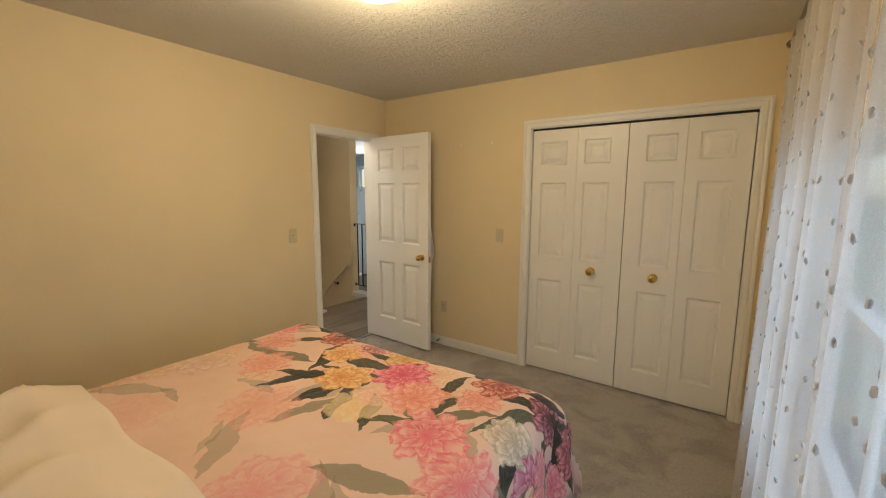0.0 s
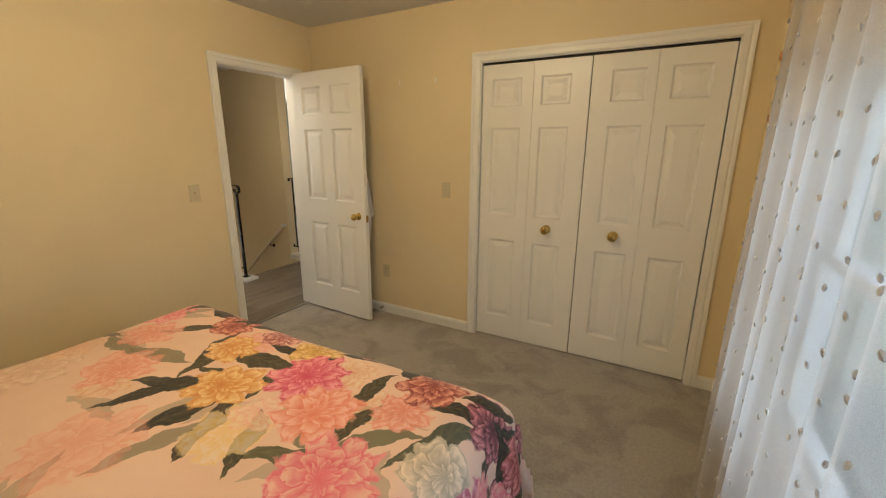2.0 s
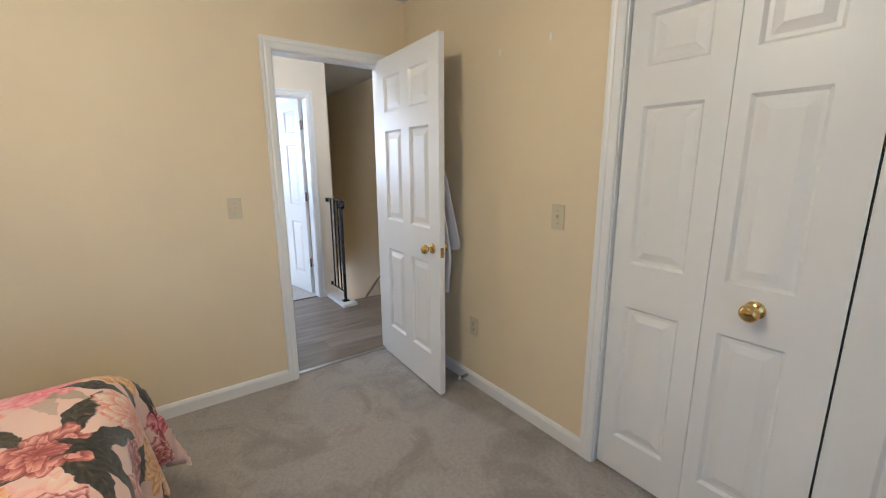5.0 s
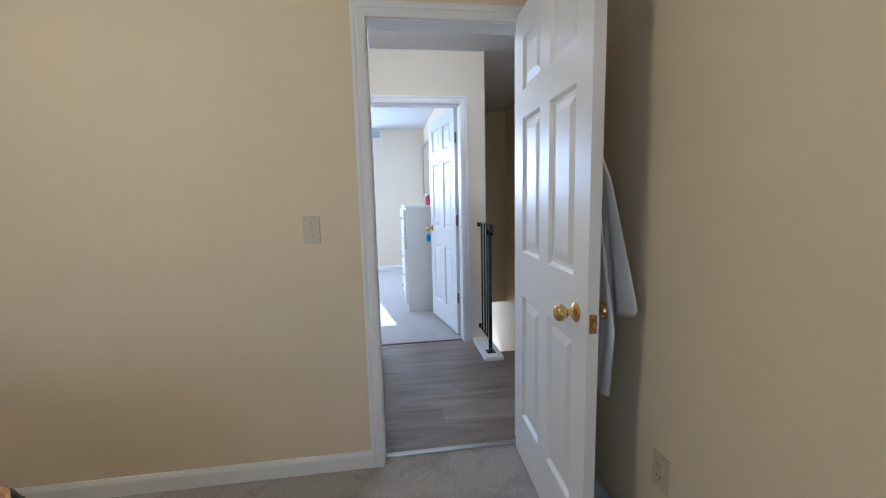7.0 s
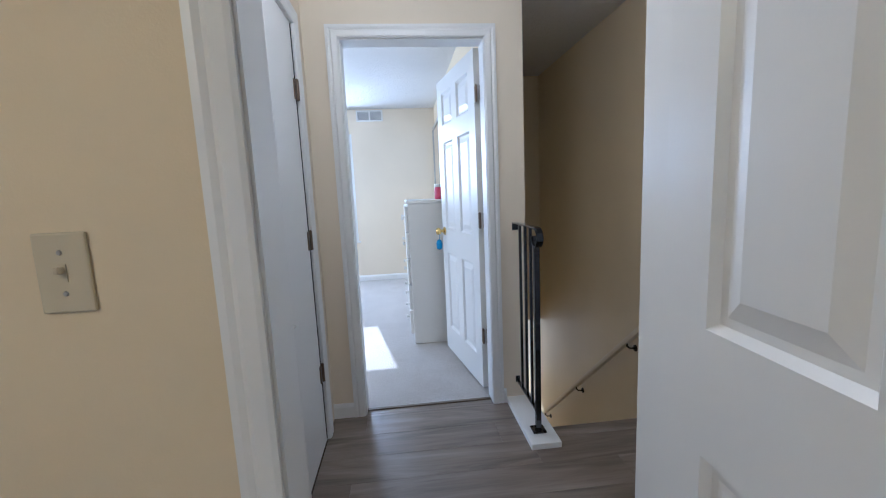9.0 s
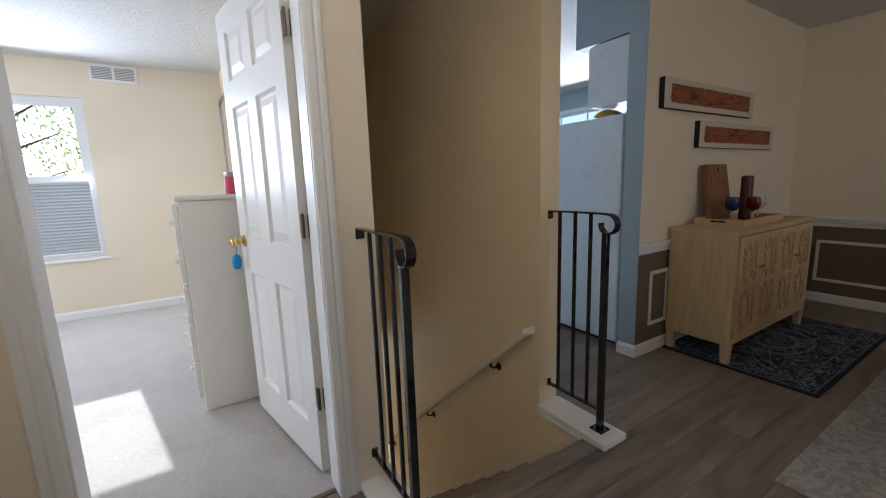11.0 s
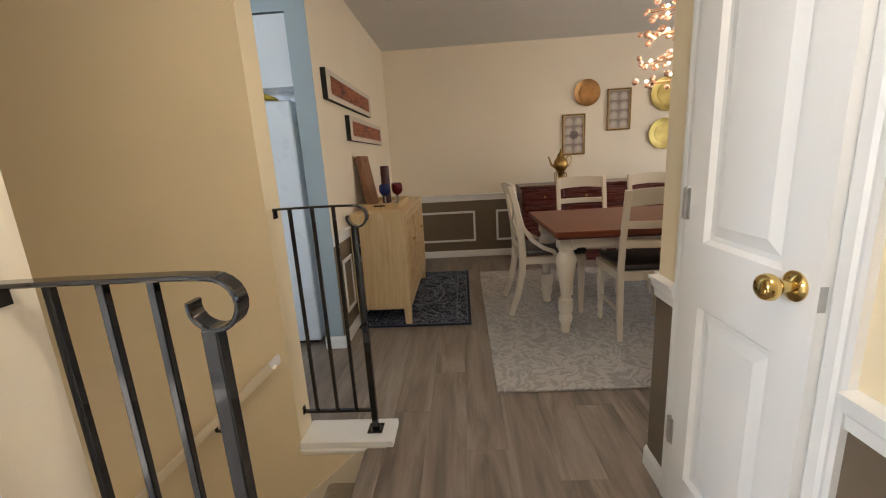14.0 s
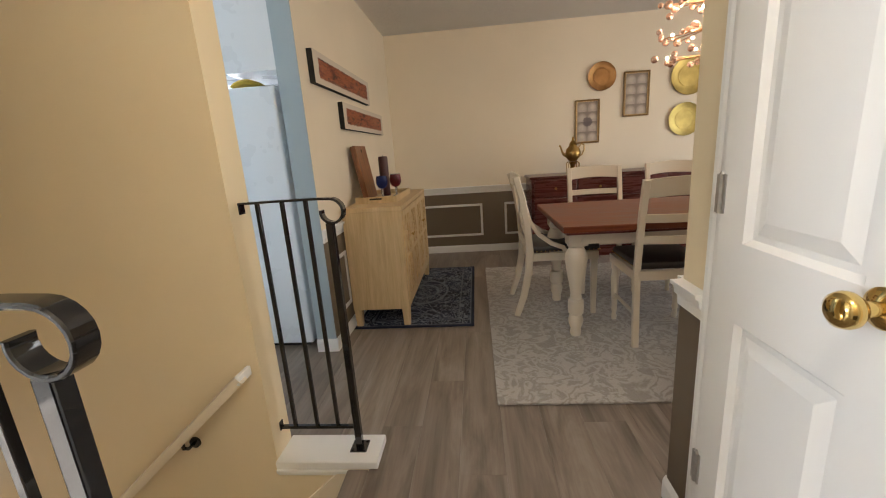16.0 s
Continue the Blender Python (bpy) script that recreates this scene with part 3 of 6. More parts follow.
for a0, a1 in ((5.28, 5.50), (5.72, 6.52), (6.74, 7.40)):
    panel_frame("x", DIN_W, 1, a0, a1, 0.195, 0.575)


# the bedroom's things
def flower_group():
    """One printed blossom laid over a colour."""
    g = bpy.data.node_groups.new("printed_blossom", "ShaderNodeTree")
    for name, kind in (("Vector", "NodeSocketVector"), ("Base", "NodeSocketColor"), ("X", "NodeSocketFloat"), ("Y", "NodeSocketFloat"), ("Radius", "NodeSocketFloat"),
                       ("Turn", "NodeSocketFloat"), ("Petals", "NodeSocketFloat"), ("Outer", "NodeSocketColor"), ("Inner", "NodeSocketColor"), ("Strength", "NodeSocketFloat")):
        g.interface.new_socket(name, in_out="INPUT", socket_type=kind)
    g.interface.new_socket("Color", in_out="OUTPUT", socket_type="NodeSocketColor")
    gi, go = g.nodes.new("NodeGroupInput"), g.nodes.new("NodeGroupOutput")

    def m(op, a, b=0.0, c=0.0):
        n = g.nodes.new("ShaderNodeMath")
        n.operation = op
        for s, v in zip(n.inputs, (a, b, c)):
            if isinstance(v, bpy.types.NodeSocket):
                g.links.new(v, s)
            else:
                s.default_value = v
        return n.outputs[0]

    def mix(f, a, b):
        n = g.nodes.new("ShaderNodeMix")
        n.data_type = "RGBA"
        for s, v in ((n.inputs[0], f), (n.inputs[6], a), (n.inputs[7], b)):
            if isinstance(v, bpy.types.NodeSocket):
                g.links.new(v, s)
            else:
                s.default_value = v
        return n.outputs[2]

    sep = g.nodes.new("ShaderNodeSeparateXYZ")
    g.links.new(gi.outputs["Vector"], sep.inputs[0])
    dx = m("DIVIDE", m("SUBTRACT", sep.outputs[0], gi.outputs["X"]), gi.outputs["Radius"])
    dy = m("DIVIDE", m("SUBTRACT", sep.outputs[1], gi.outputs["Y"]), gi.outputs["Radius"])
    r = m("SQRT", m("ADD", m("MULTIPLY", dx, dx), m("MULTIPLY", dy, dy)))
    a = m("ADD", m("ARCTAN2", dy, dx), gi.outputs["Turn"])
    half = m("MULTIPLY", gi.outputs["Petals"], 0.5)
    lobe = m("ABSOLUTE", m("COSINE", m("MULTIPLY", a, half)))
    lobe2 = m("ABSOLUTE", m("COSINE", m("ADD", m("MULTIPLY", a, half), 1.2)))
    edge = m("ADD", 0.72, m("MULTIPLY", m("POWER", lobe, 0.6), 0.28))
    # ragged outline and overlapping rows of petals, light at the rim and deep at the root
    frill = g.nodes.new("ShaderNodeTexNoise")
    g.links.new(gi.outputs["Vector"], frill.inputs["Vector"])
    frill.inputs["Scale"].default_value = 24.0
    ragged = m("ADD", r, m("MULTIPLY", m("SUBTRACT", frill.outputs[0], 0.5), 0.5))
    mask = m("MINIMUM", m("MAXIMUM", m("MULTIPLY", m("SUBTRACT", edge, ragged), 14.0), 0.0), 1.0)
    row1 = m("FRACT", m("ADD", m("MULTIPLY", ragged, 2.7), m("MULTIPLY", lobe2, -0.8)))
    row2 = m("FRACT", m("ADD", m("MULTIPLY", ragged, 1.9), m("MULTIPLY", lobe, -0.7)))
    tone = m("ADD", m("MULTIPLY", row1, 0.6), m("MULTIPLY", row2, 0.4))
    streak = m("MULTIPLY", m("SINE", m("MULTIPLY", a, 23.0)), 0.05)
    tone = m("ADD", tone, streak)
    heart = m("MAXIMUM", m("SUBTRACT", 1.0, m("MULTIPLY", r, 3.4)), 0.0)
    fine = g.nodes.new("ShaderNodeTexNoise")
    g.links.new(gi.outputs["Vector"], fine.inputs["Vector"])
    fine.inputs["Scale"].default_value = 55.0
    tone = m("ADD", tone, m("MULTIPLY", m("SUBTRACT", fine.outputs[0], 0.5), 0.4))
    tone = m("POWER", m("MINIMUM", m("MAXIMUM", m("ADD", tone, m("MULTIPLY", r, 0.25)), 0.0), 1.0), 1.3)
    pale = mix(0.38, gi.outputs["Outer"], (0.90, 0.80, 0.72, 1))
    c = mix(tone, gi.outputs["Inner"], pale)
    c = mix(m("MULTIPLY", heart, 0.75), c, gi.outputs["Inner"])
    out = mix(m("MULTIPLY", mask, gi.outputs["Strength"]), gi.outputs["Base"], c)
    g.links.new(out, go.inputs[0])
    return g


def leaf_group():
    """One printed leaf laid over a colour."""
    g = bpy.data.node_groups.new("printed_leaf", "ShaderNodeTree")
    for name, kind in (("Vector", "NodeSocketVector"), ("Base", "NodeSocketColor"), ("X", "NodeSocketFloat"), ("Y", "NodeSocketFloat"), ("Length", "NodeSocketFloat"),
                       ("Width", "NodeSocketFloat"), ("Turn", "NodeSocketFloat"), ("Tone", "NodeSocketColor"), ("Strength", "NodeSocketFloat")):
        g.interface.new_socket(name, in_out="INPUT", socket_type=kind)
    g.interface.new_socket("Color", in_out="OUTPUT", socket_type="NodeSocketColor")
    gi, go = g.nodes.new("NodeGroupInput"), g.nodes.new("NodeGroupOutput")

    def m(op, a, b=0.0):
        n = g.nodes.new("ShaderNodeMath")
        n.operation = op
        for s, v in zip(n.inputs, (a, b)):
            if isinstance(v, bpy.types.NodeSocket):
                g.links.new(v, s)
            else:
                s.default_value = v
        return n.outputs[0]

    def mix(f, a, b):
        n = g.nodes.new("ShaderNodeMix")
        n.data_type = "RGBA"
        for s, v in ((n.inputs[0], f), (n.inputs[6], a), (n.inputs[7], b)):
            if isinstance(v, bpy.types.NodeSocket):
                g.links.new(v, s)
            else:
                s.default_value = v
        return n.outputs[2]

    sep = g.nodes.new("ShaderNodeSeparateXYZ")
    g.links.new(gi.outputs["Vector"], sep.inputs[0])
    dx = m("SUBTRACT", sep.outputs[0], gi.outputs["X"])
    dy = m("SUBTRACT", sep.outputs[1], gi.outputs["Y"])
    co, si = m("COSINE", gi.outputs["Turn"]), m("SINE", gi.outputs["Turn"])
    p = m("DIVIDE", m("ADD", m("MULTIPLY", dx, co), m("MULTIPLY", dy, si)), gi.outputs["Length"])
    q = m("DIVIDE", m("SUBTRACT", m("MULTIPLY", dy, co), m("MULTIPLY", dx, si)), gi.outputs["Width"])
    q = m("ADD", q, m("MULTIPLY", m("MULTIPLY", p, p), 0.35))
    room = m("SUBTRACT", 1.0, m("POWER", m("ABSOLUTE", p), 1.4))
    mask = m("MINIMUM", m("MAXIMUM", m("MULTIPLY", m("SUBTRACT", room, m("ABSOLUTE", q)), 14.0), 0.0), 1.0)
    vein = m("MAXIMUM", m("SUBTRACT", 1.0, m("MULTIPLY", m("ABSOLUTE", q), 9.0)), 0.0)
    ribs = m("MULTIPLY", m("ADD", m("SINE", m("ADD", m("MULTIPLY", p, 24.0), m("MULTIPLY", m("ABSOLUTE", q), -9.0))), 1.0), 0.14)
    c = mix(m("ADD", m("MULTIPLY", vein, 0.35), ribs), gi.outputs["Tone"], (0.34, 0.31, 0.17, 1))
    out = mix(m("MULTIPLY", mask, gi.outputs["Strength"]), gi.outputs["Base"], c)
    g.links.new(out, go.inputs[0])
    return g


PINK, ROSE, CORAL = (0.86, 0.50, 0.47), (0.82, 0.24, 0.34), (0.80, 0.36, 0.26)
DEEP_RED, YELLOW, AMBER = (0.34, 0.03, 0.04), (0.86, 0.67, 0.32), (0.72, 0.36, 0.10)
PURPLE, DEEP_PURPLE, IVORY_TONE = (0.60, 0.14, 0.24), (0.13, 0.012, 0.04), (0.86, 0.76, 0.64)
OLIVE, BLACK_GREEN, SAGE = (0.10, 0.085, 0.03), (0.028, 0.026, 0.018), (0.34, 0.32, 0.24)


def duvet_material():
    m = Nodes("floral_print_cotton")
    wob = m.add("TexNoise", Vector=m.where("UV"), Scale=10.0, Detail=6.0)
    off = m.t.nodes.new("ShaderNodeVectorMath")
    off.operation = "MULTIPLY_ADD"
    m.put(off.inputs[0], wob.outputs["Color"])
    off.inputs[1].default_value = (0.09, 0.09, 0.0)
    m.put(off.inputs[2], m.where("UV"))
    vec = m.t.nodes.new("ShaderNodeVectorMath")
    vec.operation = "SUBTRACT"
    m.put(vec.inputs[0], off.outputs[0])
    vec.inputs[1].default_value = (0.045, 0.045, 0.0)
    vec = vec.outputs[0]
    blossom, foliage = flower_group(), leaf_group()
    base = m.ramp(m.noise(2.2, 3, vector=m.where("UV")), [(0.3, (0.81, 0.645, 0.56)), (0.7, (0.86, 0.70, 0.62))])
    state = [base]

    def put(group, **values):
        n = m.t.nodes.new("ShaderNodeGroup")
        n.node_tree = group
        m.put(n.inputs["Vector"], vec)
        m.put(n.inputs["Base"], state[0])
        for k, v in values.items():
            m.put(n.inputs[k], v)
        state[0] = n.outputs[0]

    def leaf(x, y, length, turn, tone=OLIVE, strength=0.95, width=0.27):
        put(foliage, X=x, Y=y, Length=length * 1.12, Width=length * width, Turn=radians(turn), Tone=tone, Strength=strength)

    def bloom(x, y, r, outer, inner, strength=1.0, petals=7, turn=0.0):
        put(blossom, X=x, Y=y, Radius=r * 0.92, Turn=turn, Petals=petals, Outer=outer, Inner=inner, Strength=strength)

    # faded ground of the print
    pale = random.Random(21)
    for k in range(16):
        leaf(pale.uniform(-2.0, -0.25), pale.uniform(0.45, 1.5), pale.uniform(0.09, 0.16), pale.uniform(0, 360), SAGE, pale.uniform(0.25, 0.5), 0.24)
    for k in range(12):
        outer, inner = pale.choice(((PINK, CORAL), (IVORY_TONE, CORAL), (PINK, ROSE), (IVORY_TONE, AMBER)))
        bloom(pale.uniform(-2.0, -0.25), pale.uniform(0.45, 1.5), pale.uniform(0.09, 0.15), outer, inner, pale.uniform(0.3, 0.5), pale.choice((6, 7, 8)), pale.uniform(0, 3))
    # leaves below the blossoms
    leaf(-1.26, 1.11, 0.15, 20, BLACK_GREEN), leaf(-1.10, 1.06, 0.14, 75, BLACK_GREEN), leaf(-1.00, 1.04, 0.13, 110, (0.07, 0.04, 0.02))
    leaf(-1.17, 1.34, 0.16, 10, OLIVE), leaf(-1.35, 1.25, 0.12, -60, OLIVE), leaf(-0.75, 1.15, 0.14, 165, SAGE, 0.9), leaf(-0.70, 1.07, 0.15, 20, (0.2, 0.19, 0.1))
    leaf(-0.66, 1.54, 0.12, 150, BLACK_GREEN), leaf(-0.58, 1.20, 0.13, 40, SAGE), leaf(-1.04, 0.95, 0.15, 70, SAGE, 0.7), leaf(-1.71, 1.14, 0.14, 175, SAGE, 0.85)
    leaf(-1.51, 1.18, 0.14, 10, SAGE, 0.85), leaf(-0.42, 1.30, 0.15, 60, (0.16, 0.18, 0.14)), leaf(-1.04, 1.29, 0.12, 95, OLIVE), leaf(-0.87, 1.56, 0.13, 20, BLACK_GREEN)
    leaf(-1.65, 1.52, 0.13, 170, BLACK_GREEN), leaf(-1.95, 1.12, 0.15, 30, OLIVE, 0.8), leaf(-1.95, 0.86, 0.14, 70, SAGE, 0.5), leaf(-1.40, 1.55, 0.12, 40, BLACK_GREEN)
    leaf(-0.30, 1.10, 0.16, 100, BLACK_GREEN), leaf(-0.22, 1.35, 0.15, 130, BLACK_GREEN), leaf(-1.75, 0.62, 0.16, 40, SAGE, 0.35), leaf(-1.10, 0.66, 0.17, 130, SAGE, 0.4)
    leaf(-0.62, 0.80, 0.17, 20, SAGE, 0.7), leaf(-0.28, 0.76, 0.16, 60, SAGE, 0.9), leaf(-0.5, 0.55, 0.14, 160, SAGE, 0.6)
    # on the hanging foot and side
    leaf(-1.85, 1.72, 0.17, 60, BLACK_GREEN), leaf(-1.60, 1.76, 0.16, 140, BLACK_GREEN), leaf(-1.25, 1.72, 0.16, 20, BLACK_GREEN), leaf(-0.95, 1.76, 0.17, 100, BLACK_GREEN)
    leaf(-0.55, 1.74, 0.16, 50, BLACK_GREEN), leaf(-2.08, 1.40, 0.15, 100, BLACK_GREEN), leaf(-0.15, 1.60, 0.16, 45, BLACK_GREEN), leaf(-0.02, 1.20, 0.15, 80, BLACK_GREEN)
    for x, y, turn in ((-1.20, 1.22, 200), (-1.30, 1.02, 250), (-1.42, 1.34, 110), (-0.98, 1.48, 330), (-0.86, 1.06, 300), (-0.72, 1.38, 80), (-0.45, 1.42, 10), (-1.62, 1.36, 40), (-1.16, 1.44, 170), (-0.66, 1.22, 260)):
        leaf(x, y, 0.12, turn, BLACK_GREEN if turn % 20 else OLIVE, 0.95, 0.24)
    # blossoms
    bloom(-1.80, 0.92, 0.16, IVORY_TONE, (0.62, 0.42, 0.32), 0.45, 6), bloom(-1.86, 1.06, 0.10, YELLOW, CORAL, 0.35, 6), bloom(-1.20, 0.84, 0.17, PINK, CORAL, 0.45, 7)
    bloom(-1.55, 0.55, 0.17, PINK, CORAL, 0.25, 7), bloom(-0.80, 0.60, 0.18, PINK, ROSE, 0.4, 7), bloom(-0.40, 0.95, 0.16, PINK, ROSE, 0.75, 8)
    bloom(-1.72, 1.25, 0.13, PINK, CORAL, 0.8, 7), bloom(-1.53, 1.06, 0.14, PINK, CORAL, 0.75, 7, 0.7), bloom(-1.88, 1.40, 0.13, (0.88, 0.48, 0.50), ROSE, 0.95, 8)
    bloom(-0.93, 1.05, 0.13, IVORY_TONE, YELLOW, 0.7, 6), bloom(-0.92, 1.14, 0.10, IVORY_TONE, PINK, 0.6, 7), bloom(-1.34, 1.34, 0.11, YELLOW, AMBER, 1.0, 7)
    bloom(-1.13, 1.18, 0.14, YELLOW, AMBER, 1.0, 7, 0.4), bloom(-1.51, 1.47, 0.11, CORAL, DEEP_RED, 0.95, 7), bloom(-1.27, 1.51, 0.10, PINK, DEEP_RED, 0.95, 7)
    bloom(-1.06, 1.50, 0.12, YELLOW, (0.62, 0.40, 0.06), 1.0, 6), bloom(-0.95, 1.35, 0.15, (0.86, 0.34, 0.46), (0.70, 0.10, 0.24), 1.0, 9), bloom(-0.79, 1.23, 0.15, PINK, CORAL, 1.0, 8)
    bloom(-0.57, 1.34, 0.11, PINK, CORAL, 0.9, 7), bloom(-0.55, 1.50, 0.12, CORAL, DEEP_RED, 1.0, 7), bloom(-0.60, 1.06, 0.16, PINK, ROSE, 0.95, 8)
    bloom(-0.37, 1.22, 0.12, IVORY_TONE, (0.55, 0.5, 0.42), 0.95, 5), bloom(-0.32, 1.48, 0.12, PURPLE, DEEP_PURPLE, 1.0, 7), bloom(-0.20, 1.24, 0.13, (0.78, 0.42, 0.56), PURPLE, 1.0, 8)
    bloom(-1.98, 1.56, 0.14, YELLOW, AMBER, 1.0, 7), bloom(-1.72, 1.66, 0.15, IVORY_TONE, CORAL, 1.0, 7), bloom(-1.42, 1.80, 0.17, CORAL, DEEP_RED, 1.0, 8)
    bloom(-1.08, 1.86, 0.15, YELLOW, AMBER, 1.0, 7), bloom(-0.75, 1.72, 0.16, (0.84, 0.4, 0.5), DEEP_RED, 1.0, 8), bloom(-0.38, 1.72, 0.14, PURPLE, DEEP_PURPLE, 1.0, 7)
    bloom(-2.06, 1.80, 0.14, (0.8, 0.3, 0.36), DEEP_RED, 1.0, 7), bloom(-1.78, 1.96, 0.13, PURPLE, DEEP_PURPLE, 1.0, 7), bloom(-2.18, 1.20, 0.14, PINK, ROSE, 1.0, 7)
    bloom(-0.05, 1.00, 0.15, PINK, ROSE, 1.0, 8), bloom(-0.10, 0.60, 0.16, IVORY_TONE, CORAL, 0.9, 7), bloom(-0.08, 1.42, 0.12, PURPLE, DEEP_PURPLE, 1.0, 7)
    # a dense, darker border along the foot
    rnd = random.Random(5)
    for k in range(22):
        leaf(-2.1 + k * 0.095 + rnd.uniform(-0.04, 0.04), rnd.uniform(1.50, 1.92), rnd.uniform(0.09, 0.14), rnd.uniform(0, 360), rnd.choice((BLACK_GREEN, BLACK_GREEN, OLIVE)), 0.97, 0.26)
    for k in range(12):
        outer, inner = rnd.choice(((CORAL, DEEP_RED), (YELLOW, AMBER), ((0.74, 0.24, 0.30), DEEP_RED), (PINK, DEEP_RED), (PURPLE, DEEP_PURPLE), (YELLOW, DEEP_RED)))
        bloom(-2.05 + k * 0.165 + rnd.uniform(-0.04, 0.04), rnd.uniform(1.56, 1.95), rnd.uniform(0.08, 0.125), outer, inner, 1.0, rnd.choice((6, 7, 8)), rnd.uniform(0, 3))
    for k in range(12):
        leaf(rnd.uniform(-0.26, 0.06), 0.5 + k * 0.1, rnd.uniform(0.09, 0.13), rnd.uniform(0, 360), rnd.choice((BLACK_GREEN, OLIVE, SAGE)), 0.95, 0.26)
    for k in range(9):
        outer, inner = rnd.choice((((0.74, 0.24, 0.30), DEEP_RED), (PINK, ROSE), (PURPLE, DEEP_PURPLE), (IVORY_TONE, CORAL)))
        bloom(rnd.uniform(-0.24, 0.04), 0.55 + k * 0.13, rnd.uniform(0.08, 0.12), outer, inner, 1.0, rnd.choice((6, 7, 8)), rnd.uniform(0, 3))
    weave = m.noise(900, 2, vector=m.where("UV"))
    print_tone = m.add("Gamma", Color=state[0], Gamma=1.7).outputs[0]
    m.set(Base_Color=print_tone, Roughness=0.62, Sheen_Weight=0.3, Sheen_Roughness=0.4)
    m.bump(m.math("ADD", m.math("MULTIPLY", m.noise(9, 4, vector=m.where("UV")), 1.0), m.math("MULTIPLY", weave, 0.05)), 0.35, 0.02)
    return m.mat


def cloth(name, u0, u1, v0, v1, step, place, material, parent=None, thick=0.012):
    """A sheet of cloth with its own flat coordinates; place gives the point for (u, v)."""
    bm = bmesh.new()
    uv = bm.loops.layers.uv.new("cloth")
    nu, nv = round((u1 - u0) / step), round((v1 - v0) / step)
    us = [u0 + (u1 - u0) * i / nu for i in range(nu + 1)]
    vs = [v0 + (v1 - v0) * j / nv for j in range(nv + 1)]
    grid = [[bm.verts.new(place(u, v)) for v in vs] for u in us]
    for i in range(nu):
        for j in range(nv):
            f = bm.faces.new((grid[i][j], grid[i + 1][j], grid[i + 1][j + 1], grid[i][j + 1]))
            for loop, (a, b) in zip(f.loops, ((i, j), (i + 1, j), (i + 1, j + 1), (i, j + 1))):
                loop[uv].uv = (us[a], vs[b])
    bmesh.ops.recalc_face_normals(bm, faces=bm.faces[:])
    ob = part(name, bm, material, parent)
    ob.data.polygons.foreach_set("use_smooth", [True] * len(ob.data.polygons))
    if thick:
        s = ob.modifiers.new("thickness", "SOLIDIFY")
        s.thickness, s.offset = thick, -1
    return ob


BX0, BX1, BY0, BY1, BZ = -1.90, -0.405, -0.50, 1.535, 0.735


def over_bed(u, v):
    """Drapes flat cloth over the mattress with rounded edges and loose folds."""
    R = 0.13

    def bend(c, lo, hi):
        if c < lo:
            s, w = lo - c, -1
        elif c > hi:
            s, w = c - hi, 1
        else:
            return c, 0.0, 0
        a = min(s / R, math.pi / 2)
        out, down = R * math.sin(a), R * (1 - math.cos(a))
        rest = max(0.0, s - R * math.pi / 2)
        return (lo if w < 0 else hi) + w * (out + rest * 0.12), down + rest * 0.99, w

    x, dx, wx = bend(u, BX0 + 0.05, BX1 - 0.05)
    y, dy, wy = bend(v, -10, BY1 - 0.05)
    down = max(dx, dy) + 0.25 * min(dx, dy)
    z = BZ - down
    n = noise.noise(Vector((u * 1.6, v * 1.6, 3.0)))
    n2 = noise.noise(Vector((u * 5.0, v * 5.0, 7.0)))
    z += 0.022 * n + 0.007 * n2
    hang = min(1.0, down / 0.35)
    wave = math.sin((v if dx > dy else u) * 21.0 + 2.0 * n) * 0.026 * hang
    if dx > dy:
        x += wx * wave
    else:
        y += wave
    corner = min(dx, dy, 0.3) / 0.3
    y += 0.07 * corner
    return (x, y, max(z, 0.06 + 0.015 * n2))


SHEET = paint("cream_cotton_sheet", (0.80, 0.68, 0.56), 0.75, 500, 0.2, 0.05)
FRAME_DARK = paint("dark_bed_frame", (0.02, 0.018, 0.016), 0.5, 200, 0.1, 0.1)
bed = thing("bed", "double bed under a floral pink duvet, carelessly made", "bed")
part("frame", boxed((BX0 + 0.06, BX1 - 0.06, BY0, BY1 - 0.10, 0.14, 0.20), bevel=0.01), FRAME_DARK, bed)
for x in (BX0 + 0.12, BX1 - 0.12):
    for y in (BY0 + 0.08, BY1 - 0.2):
        bm = bmesh.new()
        lathe(bm, [(0.028, 0.0), (0.024, 0.02), (0.03, 0.14)], (x, y, 0), 12)
        part("leg", bm, FRAME_DARK, bed, smooth=True)
part("box_spring", boxed((BX0 + 0.03, BX1 - 0.03, BY0, BY1 - 0.06, 0.20, 0.42), bevel=0.03), SHEET, bed, "box spring in cream fabric", smooth=True)
part("mattress", boxed((BX0 + 0.03, BX1 - 0.03, BY0, BY1 - 0.06, 0.425, 0.695), bevel=0.05), SHEET, bed, smooth=True)
duvet = cloth("duvet", BX0 - 0.42, BX1 + 0.42, BY0, BY1 + 0.44, 0.028, over_bed, duvet_material(), None)
tagged(duvet, "pink cotton duvet printed with peonies, lilies and leaves on the bed", "duvet")


